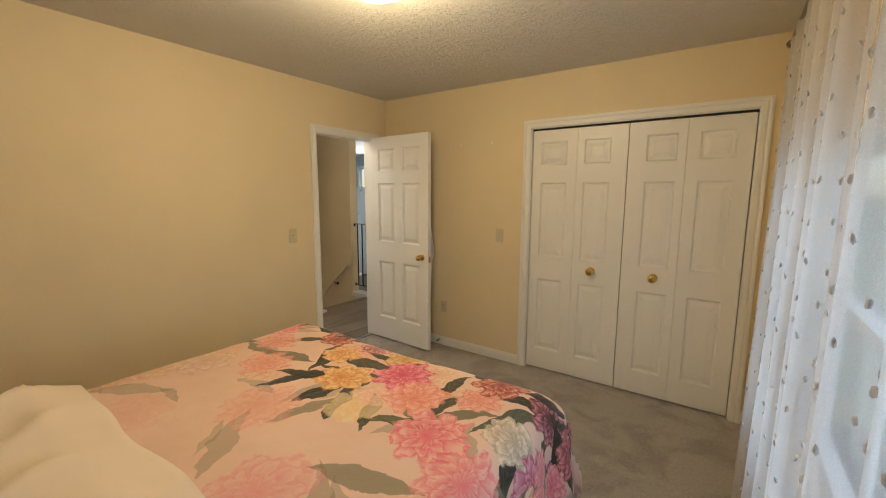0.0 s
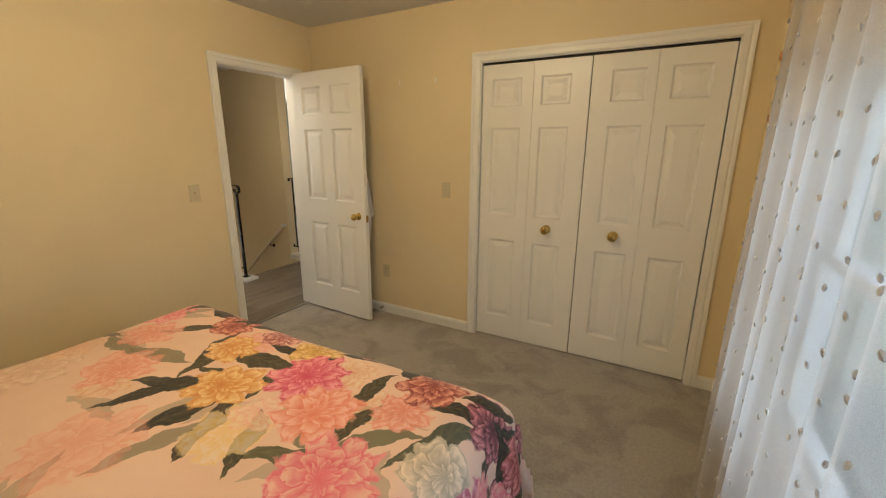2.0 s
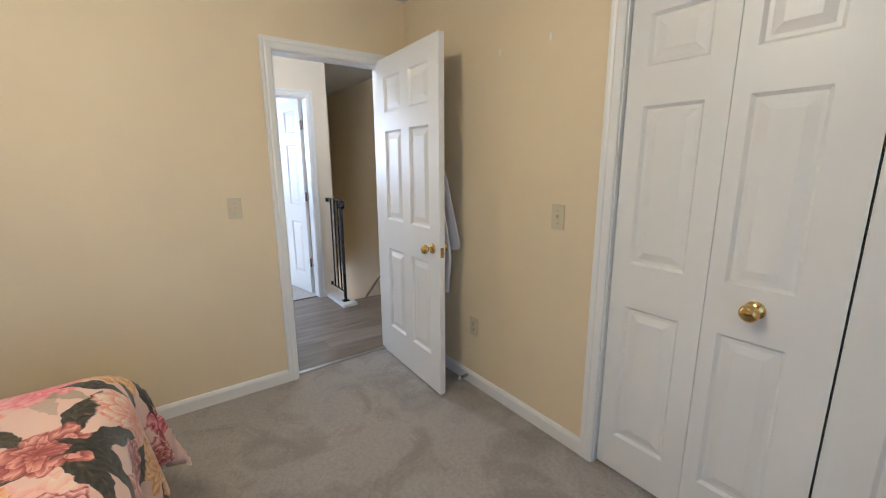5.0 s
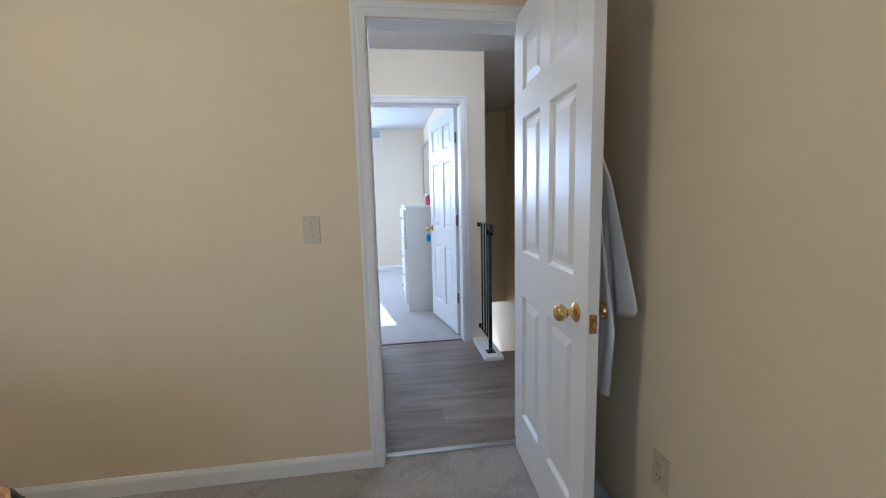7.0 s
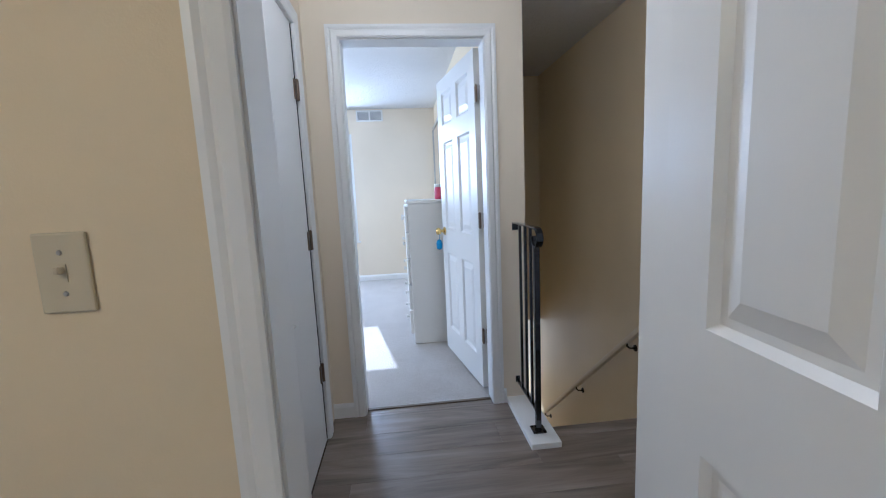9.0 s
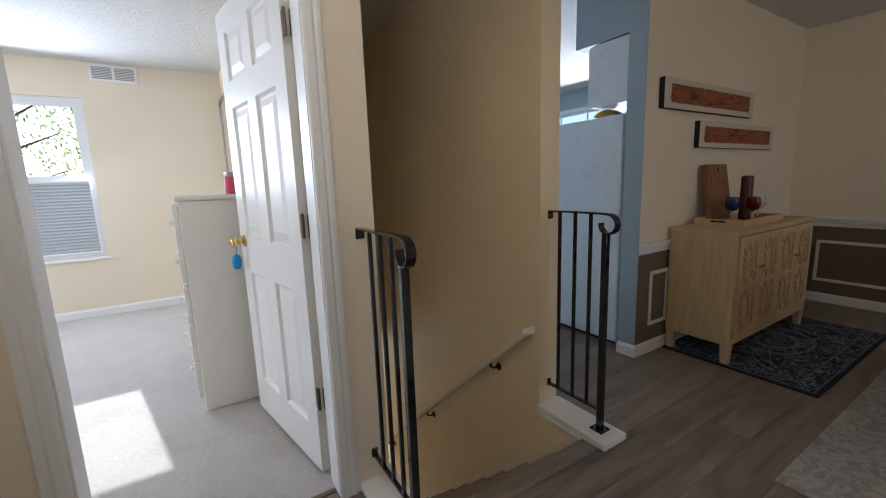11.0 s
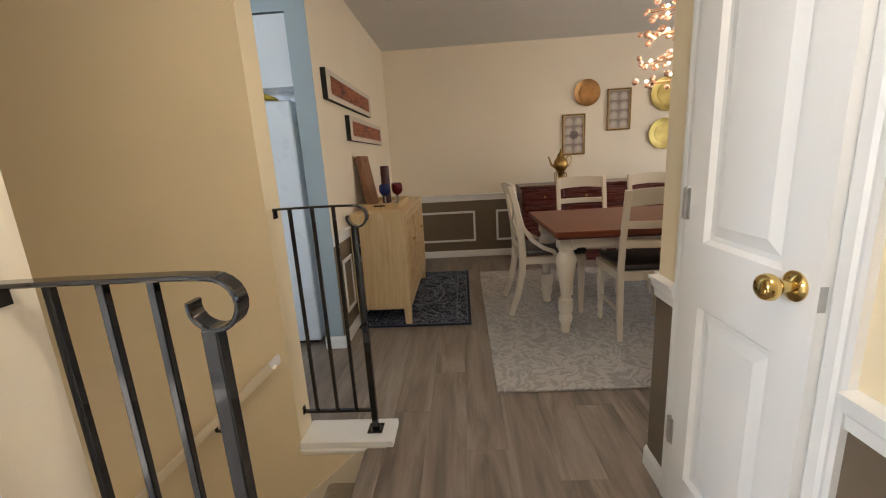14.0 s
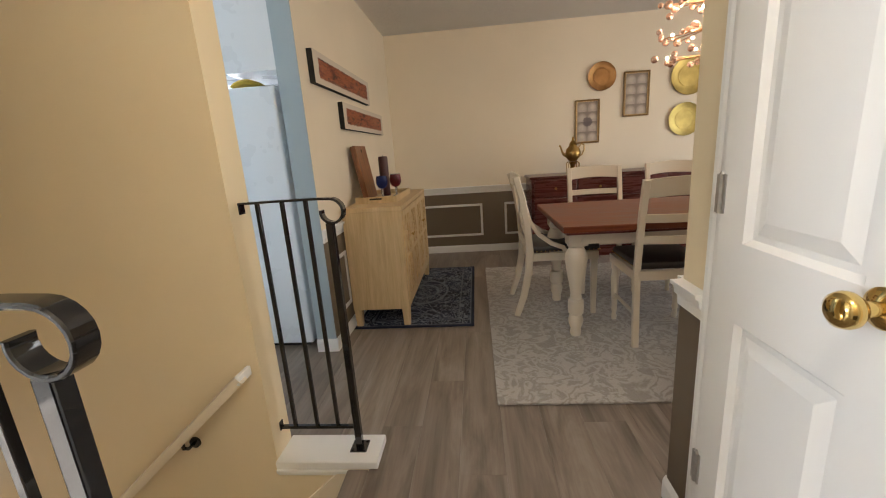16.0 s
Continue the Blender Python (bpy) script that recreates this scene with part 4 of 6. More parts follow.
def rumpled(u, v):
    x, y = u, v
    e = max(0.0, 1.0 - abs((u + 1.15) / 0.95) ** 6)
    f = min(1.0, (0.50 - v) / 0.16)
    n = noise.noise(Vector((u * 2.4, v * 2.2, 1.0)))
    n3 = noise.noise(Vector((u * 6.5, v * 3.0, 8.0)))
    ridge = 1.0 - 2.0 * abs(math.sin((u * 1.3 + v * 1.5) * 6.5 + 3.0 * n)) ** 0.7
    lump = 0.045 * math.exp(-((u + 1.80) / 0.30) ** 2)
    z = BZ + 0.022 + f * (0.030 + 0.03 * n + 0.013 * ridge + 0.016 * n3 + lump) + 0.005 * noise.noise(Vector((u * 11, v * 11, 5)))
    y += 0.05 * noise.noise(Vector((u * 2.6, 4.0, 9.0))) * (1 - min(1, (0.50 - v) / 0.5))
    if u < BX0 + 0.02:
        z -= 1.6 * (BX0 + 0.02 - u)
        x = BX0 + 0.02 - (BX0 + 0.02 - u) * 0.6
    if u > BX1 - 0.02:
        z -= 1.6 * (u - BX1 + 0.02)
        x = BX1 - 0.02 + (u - BX1 + 0.02) * 0.5
    return (x, y, z)


blanket = cloth("folded_blanket", BX0 - 0.14, BX1 + 0.10, -0.46, 0.50, 0.02, rumpled, SHEET, None, 0.02)
tagged(blanket, "rumpled plain cream blanket folded over the duvet", "blanket")


def glow(name, color, strength, rough=0.4):
    m = Nodes(name)
    m.set(Base_Color=(0.8, 0.78, 0.72), Roughness=rough, Emission_Color=color, Emission_Strength=strength)
    return m.mat


light = thing("ceiling_light", "frosted glass dome ceiling light, switched on, brass finial", "ceiling light", at=pose(-1.15, 1.42, 0))
bm = bmesh.new()
lathe(bm, [(0.150, H), (0.150, H - 0.02), (0.142, H - 0.03)], (0, 0, 0), 32)
part("base_plate", bm, OLD_BRASS, light, smooth=True)
bm = bmesh.new()
lathe(bm, [(0.172, H - 0.028), (0.176, H - 0.036), (0.168, H - 0.055), (0.140, H - 0.085), (0.095, H - 0.108), (0.045, H - 0.120), (0.008, H - 0.123)], (0, 0, 0), 40)
dome = part("shade", bm, glow("lit_frosted_glass", (1.0, 0.72, 0.36), 7.0), light, "glowing frosted glass dome", smooth=True)
dome.visible_shadow = False
bm = bmesh.new()
lathe(bm, [(0.010, H - 0.121), (0.013, H - 0.128), (0.009, H - 0.136), (0.003, H - 0.141)], (0, 0, 0), 16)
part("finial", bm, OLD_BRASS, light, smooth=True)


def wall_plate(name, label, category, m, w=0.072, h=0.118, outlet=False, material=None):
    """A cover plate in the plane y=0 that looks to -y."""
    t = thing(name, label, category, "electrical plates", "", m)
    part("plate", boxed((-w / 2, w / 2, -0.007, 0, -h / 2, h / 2), bevel=0.003), material or IVORY, t)
    if outlet:
        for z in (-0.020, 0.020):
            bm = bmesh.new()
            lathe(bm, [(0.0165, 0), (0.0165, -0.0095)], (0, 0, z), 20, "y")
            s = part("socket", bm, material or IVORY, t)
            part("slot", boxed((-0.008, -0.006, -0.0105, -0.009, z, z + 0.010), (0.006, 0.008, -0.0105, -0.009, z, z + 0.010), (-0.002, 0.002, -0.0105, -0.009, z - 0.011, z - 0.007)), DARK, s)
    else:
        part("slot", boxed((-0.006, 0.006, -0.0085, -0.007, -0.013, 0.013)), IVORY, t)
        part("toggle", boxed((-0.004, 0.004, -0.020, -0.007, 0.000, 0.010), bevel=0.0015), material or IVORY, t)
    for z in ((0,) if outlet else (-0.030, 0.030)):
        bm = bmesh.new()
        lathe(bm, [(0.004, -0.007), (0.003, -0.009)], (0, 0, z), 10, "y")
        part("screw", bm, STEEL, t)
    return t


wall_plate("light_switch", "ivory toggle light switch plate beside the bedroom door", "light switch", pose(BED_W, 2.126, 1.149, 0, 0, 90))
wall_plate("light_switch", "ivory toggle light switch plate beside the closet", "light switch", pose(-1.492, BED_N, 1.142))
wall_plate("wall_outlet", "ivory duplex outlet low on the bedroom wall", "outlet", pose(-2.090, BED_N, 0.395), outlet=True)
wall_plate("light_switch", "ivory toggle light switch plate beside the linen closet", "light switch", pose(HALL_E, 3.262, 1.125, 0, 0, -90), 0.064, 0.108)
for x in (-1.91, -1.588):
    bm = bmesh.new()
    lathe(bm, [(0.009, 0.0), (0.007, -0.0012), (0.001, -0.0016)], (0, 0, 0), 12, "y")
    bmesh.ops.scale(bm, vec=(0.8, 1, 2.0), verts=bm.verts[:])
    spot = solid("wall_patch", bm, TRIM, "small white filler patch on the wall", "patch")
    spot.location = (x, BED_N, 1.948)

# spring door stop on the baseboard
stop = thing("door_stop", "small spring door stop on the baseboard", "door stop", at=pose(-2.13, BED_N - 0.012, 0.05))
bm = bmesh.new()
pts = [(0.009 * math.cos(k * 0.7), -0.004 - k * 0.0011, 0.009 * math.sin(k * 0.7)) for k in range(56)]
sweep(bm, pts, circle(0.0016, 6))
part("spring", bm, HINGE, stop, smooth=True)
bm = bmesh.new()
lathe(bm, [(0.009, -0.064), (0.010, -0.070), (0.008, -0.080)], (0, 0, 0), 14, "y")
part("rubber_tip", bm, WHITE_PLASTIC, stop, "white rubber tip", smooth=True)

# towel behind the door
TOWEL = paint("white_terry_towel", (0.78, 0.76, 0.74), 0.9, 260, 0.7, 0.04)


def towel_front(u, v):
    # u runs from the hinge side to the free side, v down from the hook; the cloth bulks out towards the wall
    x0, x1 = -2.215 - 0.20 * v, -2.185 + 0.03 * min(1.0, v * 6) - 0.012 * v
    round_off = 0.02 * max(0.0, (v - 0.93) / 0.07) ** 2
    return (x0 + (x1 - round_off - x0) * u, 3.105 + 0.125 * v + 0.012 * math.sin(u * 13 + 1.5 * v) * v, 1.40 - 0.52 * v - 0.05 * (1 - u) * v)


def towel_back(u, v):
    x0, x1 = -2.225 - 0.16 * v, -2.20 + 0.09 * min(1.0, v * 1.5) - 0.05 * max(0.0, v - 0.72) / 0.28
    return (x0 + (x1 - x0) * u, 3.090 + 0.05 * v + 0.010 * math.sin(u * 17 + 2.0 * v) * v, 1.40 - 0.77 * v - 0.03 * (1 - u) * v)


towel = thing("bath_towel", "white bath towel hanging behind the open door", "towel")
cloth("front_fold", 0.0, 1.0, 0.0, 1.0, 0.05, towel_front, TOWEL, towel, 0.007)
cloth("back_fold", 0.0, 1.0, 0.0, 1.0, 0.05, towel_back, TOWEL, towel, 0.007)
hook = thing("towel_hook", "small brass hook on the back of the door", "hook", at=pose(-2.21, 3.064, 1.40))
bm = bmesh.new()
sweep(bm, [(0, 0, 0.02), (0, 0.012, 0.0), (0, 0.026, -0.012), (0, 0.036, -0.004), (0, 0.038, 0.010)], circle(0.004, 8), up=(1, 0, 0))
part("hook_arm", bm, BRASS, hook, smooth=True)
part("hook_plate", boxed((-0.012, 0.012, -0.022, 0.002, -0.02, 0.035), bevel=0.002), BRASS, hook)

# threshold strips
solid("threshold_bedroom", boxed((-2.915, -2.885, 2.403, 3.087, -0.002, 0.008), bevel=0.003), STEEL, "metal strip between carpet and planks", "threshold")
solid("threshold_back_bedroom", boxed((-4.462, -4.440, 2.353, 3.085, -0.03, 0.007), bevel=0.003), BROWN, "metal strip between carpet and planks", "threshold")


# windows
def window(name, label, axis, face, depth, a0, a1, z0, z1, muntins=(1, 1), sill_way=0):
    """A white double-hung window in the plane of the wall."""
    w = thing(name, label, "window", kind="structure")

    def b(bm, s0, s1, d0, d1, h0, h1):
        box(bm, *((face + d0, face + d1, s0, s1, h0, h1) if axis == "x" else (s0, s1, face + d0, face + d1, h0, h1)))

    f = 0.045
    bm = bmesh.new()
    for s in ((a0, a0 + f, z0, z1), (a1 - f, a1, z0, z1), (a0 + f, a1 - f, z0, z0 + f), (a0 + f, a1 - f, z1 - f, z1)):
        b(bm, s[0], s[1], 0, depth, s[2], s[3])
    part("window_frame", bm, WINDOW_WHITE, w)
    zm = (z0 + z1) / 2 + 0.02
    for k, (h0, h1) in enumerate(((z0 + f, zm + 0.02), (zm - 0.02, z1 - f))):
        d0 = depth * (0.30 if k == 0 else 0.55)
        bm = bmesh.new()
        g = 0.038
        i0, i1 = a0 + f, a1 - f
        for s in ((i0, i0 + g, h0, h1), (i1 - g, i1, h0, h1), (i0 + g, i1 - g, h0, h0 + g), (i0 + g, i1 - g, h1 - g, h1)):
            b(bm, s[0], s[1], d0, d0 + 0.03, s[2], s[3])
        sash = part("sash", bm, WINDOW_WHITE, w)
        for n in range(muntins[0]):
            c = i0 + (i1 - i0) * (n + 1) / (muntins[0] + 1)
            bm = bmesh.new()
            b(bm, c - 0.009, c + 0.009, d0 + 0.006, d0 + 0.024, h0 + g, h1 - g)
            part("muntin", bm, WINDOW_WHITE, sash)
        for n in range(muntins[1]):
            c = h0 + (h1 - h0) * (n + 1) / (muntins[1] + 1)
            bm = bmesh.new()
            b(bm, i0 + g, i1 - g, d0 + 0.008, d0 + 0.022, c - 0.009, c + 0.009)
            part("muntin", bm, WINDOW_WHITE, sash)
        bm = bmesh.new()
        b(bm, i0 + g, i1 - g, d0 + 0.013, d0 + 0.017, h0 + g, h1 - g)
        pane = part("pane", bm, GLASS, sash)
        pane.visible_shadow = False
    return w


WINDOW_WHITE = paint("white_vinyl", (0.78, 0.79, 0.80), 0.35, 300, 0.04, 0.01)
gm = Nodes("window_glass")
clear = gm.add("BsdfTransparent")
shine = gm.add("BsdfGlossy", Roughness=0.02)
fres = gm.add("Fresnel", IOR=1.45)
both = gm.t.nodes.new("ShaderNodeMixShader")
gm.put(both.inputs[0], gm.math("MULTIPLY", fres.outputs[0], 0.6))
gm.t.links.new(clear.outputs[0], both.inputs[1])
gm.t.links.new(shine.outputs[0], both.inputs[2])
gm.t.links.new(both.outputs[0], gm.out.inputs[0])
GLASS = gm.mat
window("window_1", "white double-hung bedroom window behind sheer curtains", "x", BED_E + 0.03, 0.10, 0.0, 2.30, 0.50, 1.72, (2, 0))
window("window_2", "white double-hung window with a half-lowered shade", "x", BACK_W - 0.12, 0.09, 1.08, 1.97, 0.60, 2.12, (0, 0))
# window_3 is unseen, added to go with the side fill
window("window_3", "unseen white double-hung window added behind the back bedroom's fill light", "y", BACK_S - 0.12, 0.09, -7.2, -5.8, 0.9, 2.1)
window("window_4", "white kitchen window", "y", DIN_N + 0.02, 0.09, -7.9, -5.9, 1.05, 2.2, (3, 0))
window("window_5", "wide white dining room window", "x", DIN_E + 0.02, 0.09, 4.8, 6.6, 0.1, 2.1, (2, 0))

# sheer dotted curtains
cm = Nodes("white_sheer_voile")
thin = cm.add("BsdfTransparent")
lit = cm.add("BsdfTranslucent", Color=(0.86, 0.86, 0.88))
face = cm.add("BsdfDiffuse", Color=(0.34, 0.34, 0.35))
cloth_mix = cm.t.nodes.new("ShaderNodeMixShader")
cloth_mix.inputs[0].default_value = 0.45
cm.t.links.new(lit.outputs[0], cloth_mix.inputs[1])
cm.t.links.new(face.outputs[0], cloth_mix.inputs[2])
open_mix = cm.t.nodes.new("ShaderNodeMixShader")
cm.put(open_mix.inputs[0], cm.span(cm.noise(700, 2), 0.3, 0.7, 0.46, 0.64))
cm.t.links.new(thin.outputs[0], open_mix.inputs[1])
cm.t.links.new(cloth_mix.outputs[0], open_mix.inputs[2])
cm.t.links.new(open_mix.outputs[0], cm.out.inputs[0])
SHEER = cm.mat
pm = Nodes("white_tuft")
pm_a = pm.add("BsdfDiffuse", Color=(0.60, 0.59, 0.59))
pm_b = pm.add("BsdfTransparent", Color=(0.95, 0.95, 1.0))
pm_mix = pm.t.nodes.new("ShaderNodeMixShader")
pm_mix.inputs[0].default_value = 0.3
pm.t.links.new(pm_a.outputs[0], pm_mix.inputs[1])
pm.t.links.new(pm_b.outputs[0], pm_mix.inputs[2])
pm.t.links.new(pm_mix.outputs[0], pm.out.inputs[0])
POM = pm.mat


def curtain_x(y, z, seed):
    """How far the curtain stands into the room."""
    k = (2.13 - z) / 2.1
    n = noise.noise(Vector((y * 1.5 + seed, z * 0.35, seed)))
    fold = math.sin(y * 34 + 1.7 * n + seed) * (0.018 + 0.006 * k) + math.sin(y * 13 + seed + 2.2 * n) * 0.012 * (0.5 + k)
    return 0.305 - 0.022 * k + fold * 0.75


for seed, (y0, y1) in enumerate(((-0.6, 1.02), (1.05, 2.40))):
    curtain = thing("curtain", "white sheer curtain with woven dots over the bedroom window", "curtain", "bedroom curtains")

    def hang(u, v, seed=seed, y0=y0, y1=y1):
        y = u - (0.09 * (2.13 - v) / 2.1 * (u - y0) / (y1 - y0) if seed else 0.0)
        return (curtain_x(y, v, seed), y, v)

    cloth("fabric", y0, y1, 0.02, 2.155, 0.022, hang, SHEER, curtain, 0)
    bm = bmesh.new()
    rows = 25
    for j in range(rows):
        z = 0.06 + j * 0.082
        for i in range(int((y1 - y0) / 0.080) + 1):
            y = y0 + 0.004 + i * 0.080 + (0.040 if j % 2 else 0) + random.uniform(-0.006, 0.006)
            if y > y1:
                continue
            x, yy, zz = hang(y, z + random.uniform(-0.006, 0.006))
            m = Matrix.LocRotScale((x - 0.002, yy, zz), Euler((random.uniform(-0.5, 0.5), random.uniform(-0.3, 0.3), 0)), (0.004, 0.0076, 0.0090))
            bmesh.ops.create_icosphere(bm, subdivisions=1, radius=1.0, matrix=m)
    dots = part("dots", bm, POM, curtain, "rows of tufted white dots", smooth=True)
    dots["kind"] = "stuff"
rod = thing("curtain_rod", "dark bronze curtain rod with finial above the window", "curtain rod")
bm = bmesh.new()
sweep(bm, [(0.300, -0.62, 2.145), (0.300, 2.40, 2.145)], circle(0.008, 12))
part("pole", bm, HINGE, rod, smooth=True)
bm = bmesh.new()
lathe(bm, [(0.008, 2.40), (0.014, 2.405), (0.018, 2.42), (0.012, 2.44), (0.003, 2.45)], (0.300, 0, 2.145), 16, "y")
part("finial", bm, HINGE, rod, smooth=True)
part("bracket", boxed((0.298, BED_E, 2.365, 2.38, 2.13, 2.14), (BED_E - 0.006, BED_E, 2.355, 2.39, 2.10, 2.17)), HINGE, rod)
part("bracket", boxed((0.298, BED_E, -0.5, -0.485, 2.13, 2.14), (BED_E - 0.006, BED_E, -0.51, -0.475, 2.10, 2.17)), HINGE, rod)
for z in (1.575, 1.785):
    hook = thing("curtain_tieback", "copper-coloured curtain holdback on the wall", "holdback", "curtain holdbacks", "", pose(BED_E, 2.455, z))
    bm = bmesh.new()
    lathe(bm, [(0.018, 0.0), (0.018, -0.006), (0.006, -0.010), (0.006, -0.095), (0.014, -0.100), (0.019, -0.110), (0.012, -0.120)], (0, 0, 0), 16, "x")
    part("knob", bm, COPPER, hook, smooth=True)



# stairs and hall
RISE, RUN = 0.180, 0.198
stairs = thing("staircase", "carpeted stairs going down between two walls", "stairs", kind="structure")
for k in range(10):
    x = STEP_X - k * RUN
    z = -RISE * (k + 1)
    bm = bmesh.new()
    section = [(x, z + RISE - 0.03), (x, z), (x - RUN + 0.012, z), (x - RUN - 0.006, z - 0.004), (x - RUN - 0.016, z - 0.014), (x - RUN - 0.014, z - 0.030), (x - RUN + 0.004, z - 0.06),
               (x - RUN + 0.004, z - 0.10), (x + 0.02, z - 0.10), (x + 0.02, z + RISE - 0.03)]
    ends = [[bm.verts.new((a, y, b)) for a, b in section] for y in (WELL_S, WELL_N)]
    for i in range(len(section)):
        bm.faces.new((ends[0][i - 1], ends[0][i], ends[1][i], ends[1][i - 1]))
    bm.faces.new(ends[0])
    bm.faces.new(ends[1][::-1])
    bmesh.ops.recalc_face_normals(bm, faces=bm.faces[:])
    part("step", bm, STAIR_CARPET, stairs)
part("landing", boxed((BACK_W, STEP_X - 10 * RUN, WELL_S, WELL_N, -RISE * 11 - 0.03, -RISE * 11)), STAIR_CARPET, stairs)
solid("stair_nosing", boxed((STEP_X - 0.022, STEP_X + 0.066, WELL_S + 0.018, WELL_N - 0.018, -0.028, 0.003), bevel=0.009), PLANK, "grey-brown plank nosing at the stair head", "nosing")
for name, y0, y1 in (("south", WELL_S, WELL_S + 0.016), ("north", WELL_N - 0.016, WELL_N)):
    bm = bmesh.new()
    top = [(-4.005, -0.001), (-4.06, -0.002), (-4.125, 0.002), (STEP_X - 10 * RUN, 0.002 - (10 * RUN - 0.04) * RISE / RUN)]
    low = [(-4.005, -0.24), (-4.06, -0.32), (-4.125, -0.40), (STEP_X - 10 * RUN, -0.42 - (10 * RUN - 0.05) * RISE / RUN)]
    for y in (y0, y1):
        for a in range(3):
            bm.faces.new([bm.verts.new((x, y, z)) for x, z in (top[a], top[a + 1], low[a + 1], low[a])])
    for a in range(3):
        bm.faces.new([bm.verts.new((x, y, z)) for (x, z), y in ((top[a], y0), (top[a], y1), (top[a + 1], y1), (top[a + 1], y0))])
    bm.faces.new([bm.verts.new((x, y, z)) for (x, z), y in ((top[0], y0), (top[0], y1), (low[0], y1), (low[0], y0))])
    bmesh.ops.remove_doubles(bm, verts=bm.verts[:], dist=0.0005)
    bmesh.ops.recalc_face_normals(bm, faces=bm.faces[:])
    solid("stair_skirt_" + name, bm, CREAM_PALE, "cream painted skirt board along the stairs", "skirt board")

for name, y0, y1, x1, wy in (("south", 3.170, 3.320, -3.935, 1), ("north", 4.158, 4.320, -3.985, -1)):
    bm = bmesh.new()
    box(bm, HALL_W - (0.06 if wy > 0 else 0.0), x1, y0, y1, -0.002, 0.030, 0.004)
    edge = y1 if wy > 0 else y0
    lo, hi = sorted((edge - wy * 0.02, edge + wy * 0.006))
    box(bm, HALL_W, x1 - 0.09, lo, hi, -0.020, -0.003, 0.004)
    lo, hi = sorted((edge - wy * 0.02, edge - wy * 0.004))
    box(bm, HALL_W, x1 - 0.07, lo, hi, -0.036, -0.020, 0.004)
    box(bm, x1 - 0.085, x1 - 0.01, lo, hi + 0.004, -0.058, -0.003, 0.004)
    solid("stair_curb_" + name, bm, TRIM, "white painted curb board under the railing", "curb")


def railing(y, post_x, wall_x, top, bars, group="stair railings"):
    """A short black iron railing from the wall to a post, with a scrolled end."""
    r = thing("stair_railing", "glossy black iron railing with a scrolled handrail end", "railing", group)
    cr = 0.046
    cx, cz = post_x + 0.012, top - cr - 0.004
    pts = [(wall_x - 0.004, y, top - 0.004), (wall_x + 0.12, y, top - 0.002), (cx - 0.05, y, top - 0.002)]
    for k in range(0, 17):
        a = radians(90 - k * 17.5)
        rr = cr * (1.0 - 0.012 * k)
        pts.append((cx + rr * math.cos(a), y, cz + rr * math.sin(a)))
    bm = bmesh.new()
    section = oblong(0.034, 0.009, 0.0025)
    rings = []
    P = [Vector(p) for p in pts]
    for i, p in enumerate(P):
        d = (P[min(i + 1, len(P) - 1)] - P[max(i - 1, 0)]).normalized()
        side = Vector((0, 1, 0))
        up = d.cross(side).normalized() * -1
        rings.append([bm.verts.new(p + side * s + up * u) for s, u in section])
    n = len(section)
    for a, b in zip(rings, rings[1:]):
        for k in range(n):
            bm.faces.new((a[k], a[(k + 1) % n], b[(k + 1) % n], b[k]))
    bm.faces.new(rings[0][::-1])
    bm.faces.new(rings[-1])
    bmesh.ops.recalc_face_normals(bm, faces=bm.faces[:])
    part("handrail", bm, IRON, r, "flat bar handrail with scroll", smooth=True)
    part("post", boxed((post_x - 0.0135, post_x + 0.0135, y - 0.0135, y + 0.0135, 0.034, cz - cr + 0.006), bevel=0.003), IRON, r)
    plate = part("base_plate", boxed((post_x - 0.034, post_x + 0.034, y - 0.034, y + 0.034, 0.030, 0.037), bevel=0.002), IRON, r)
    for sx in (-1, 1):
        for sy in (-1, 1):
            bm = bmesh.new()
            lathe(bm, [(0.0055, 0.036), (0.0055, 0.040), (0.003, 0.042)], (post_x + sx * 0.024, y + sy * 0.024, 0), 10)
            part("bolt", bm, IRON, plate)
    part("bottom_bar", boxed((wall_x, post_x - 0.012, y - 0.0085, y + 0.0085, 0.122, 0.135), bevel=0.002), IRON, r)
    for x in bars:
        part("baluster", boxed((x - 0.0068, x + 0.0068, y - 0.0068, y + 0.0068, 0.133, top - 0.006), bevel=0.0016), IRON, r)
    part("wall_bracket", boxed((wall_x, wall_x + 0.006, y - 0.017, y + 0.017, top - 0.042, top - 0.004), bevel=0.0015), IRON, r)
    part("wall_bracket", boxed((wall_x, wall_x + 0.005, y - 0.013, y + 0.013, 0.118, 0.156), bevel=0.0015), IRON, r)


railing(3.240, -4.046, HALL_W, 1.060, (-4.306, -4.216, -4.131))
railing(4.245, -4.076, HALL_W, 1.058, (-4.336, -4.243, -4.156))

rail = thing("stair_handrail", "cream painted wooden handrail on black brackets", "handrail")
slope = 0.893
HR = lambda x: (x, 4.112, 0.436 + (x + 4.437) * slope)
bm = bmesh.new()
sweep(bm, [HR(-4.437), HR(-4.46), HR(-5.2), HR(-6.9)], [(-0.016, -0.018), (0.016, -0.018), (0.022, 0.0), (0.020, 0.014), (0.008, 0.020), (-0.008, 0.020), (-0.020, 0.014), (-0.022, 0.0)])
part("rail", bm, CREAM_PALE, rail, smooth=True)
bm = bmesh.new()
e = Vector(HR(-4.437))
box(bm, e.x - 0.012, e.x + 0.004, e.y - 0.02, WELL_N, e.z - 0.022, e.z + 0.016, 0.004)
part("end_cap", bm, TRIM, rail, "white end piece returning to the wall")
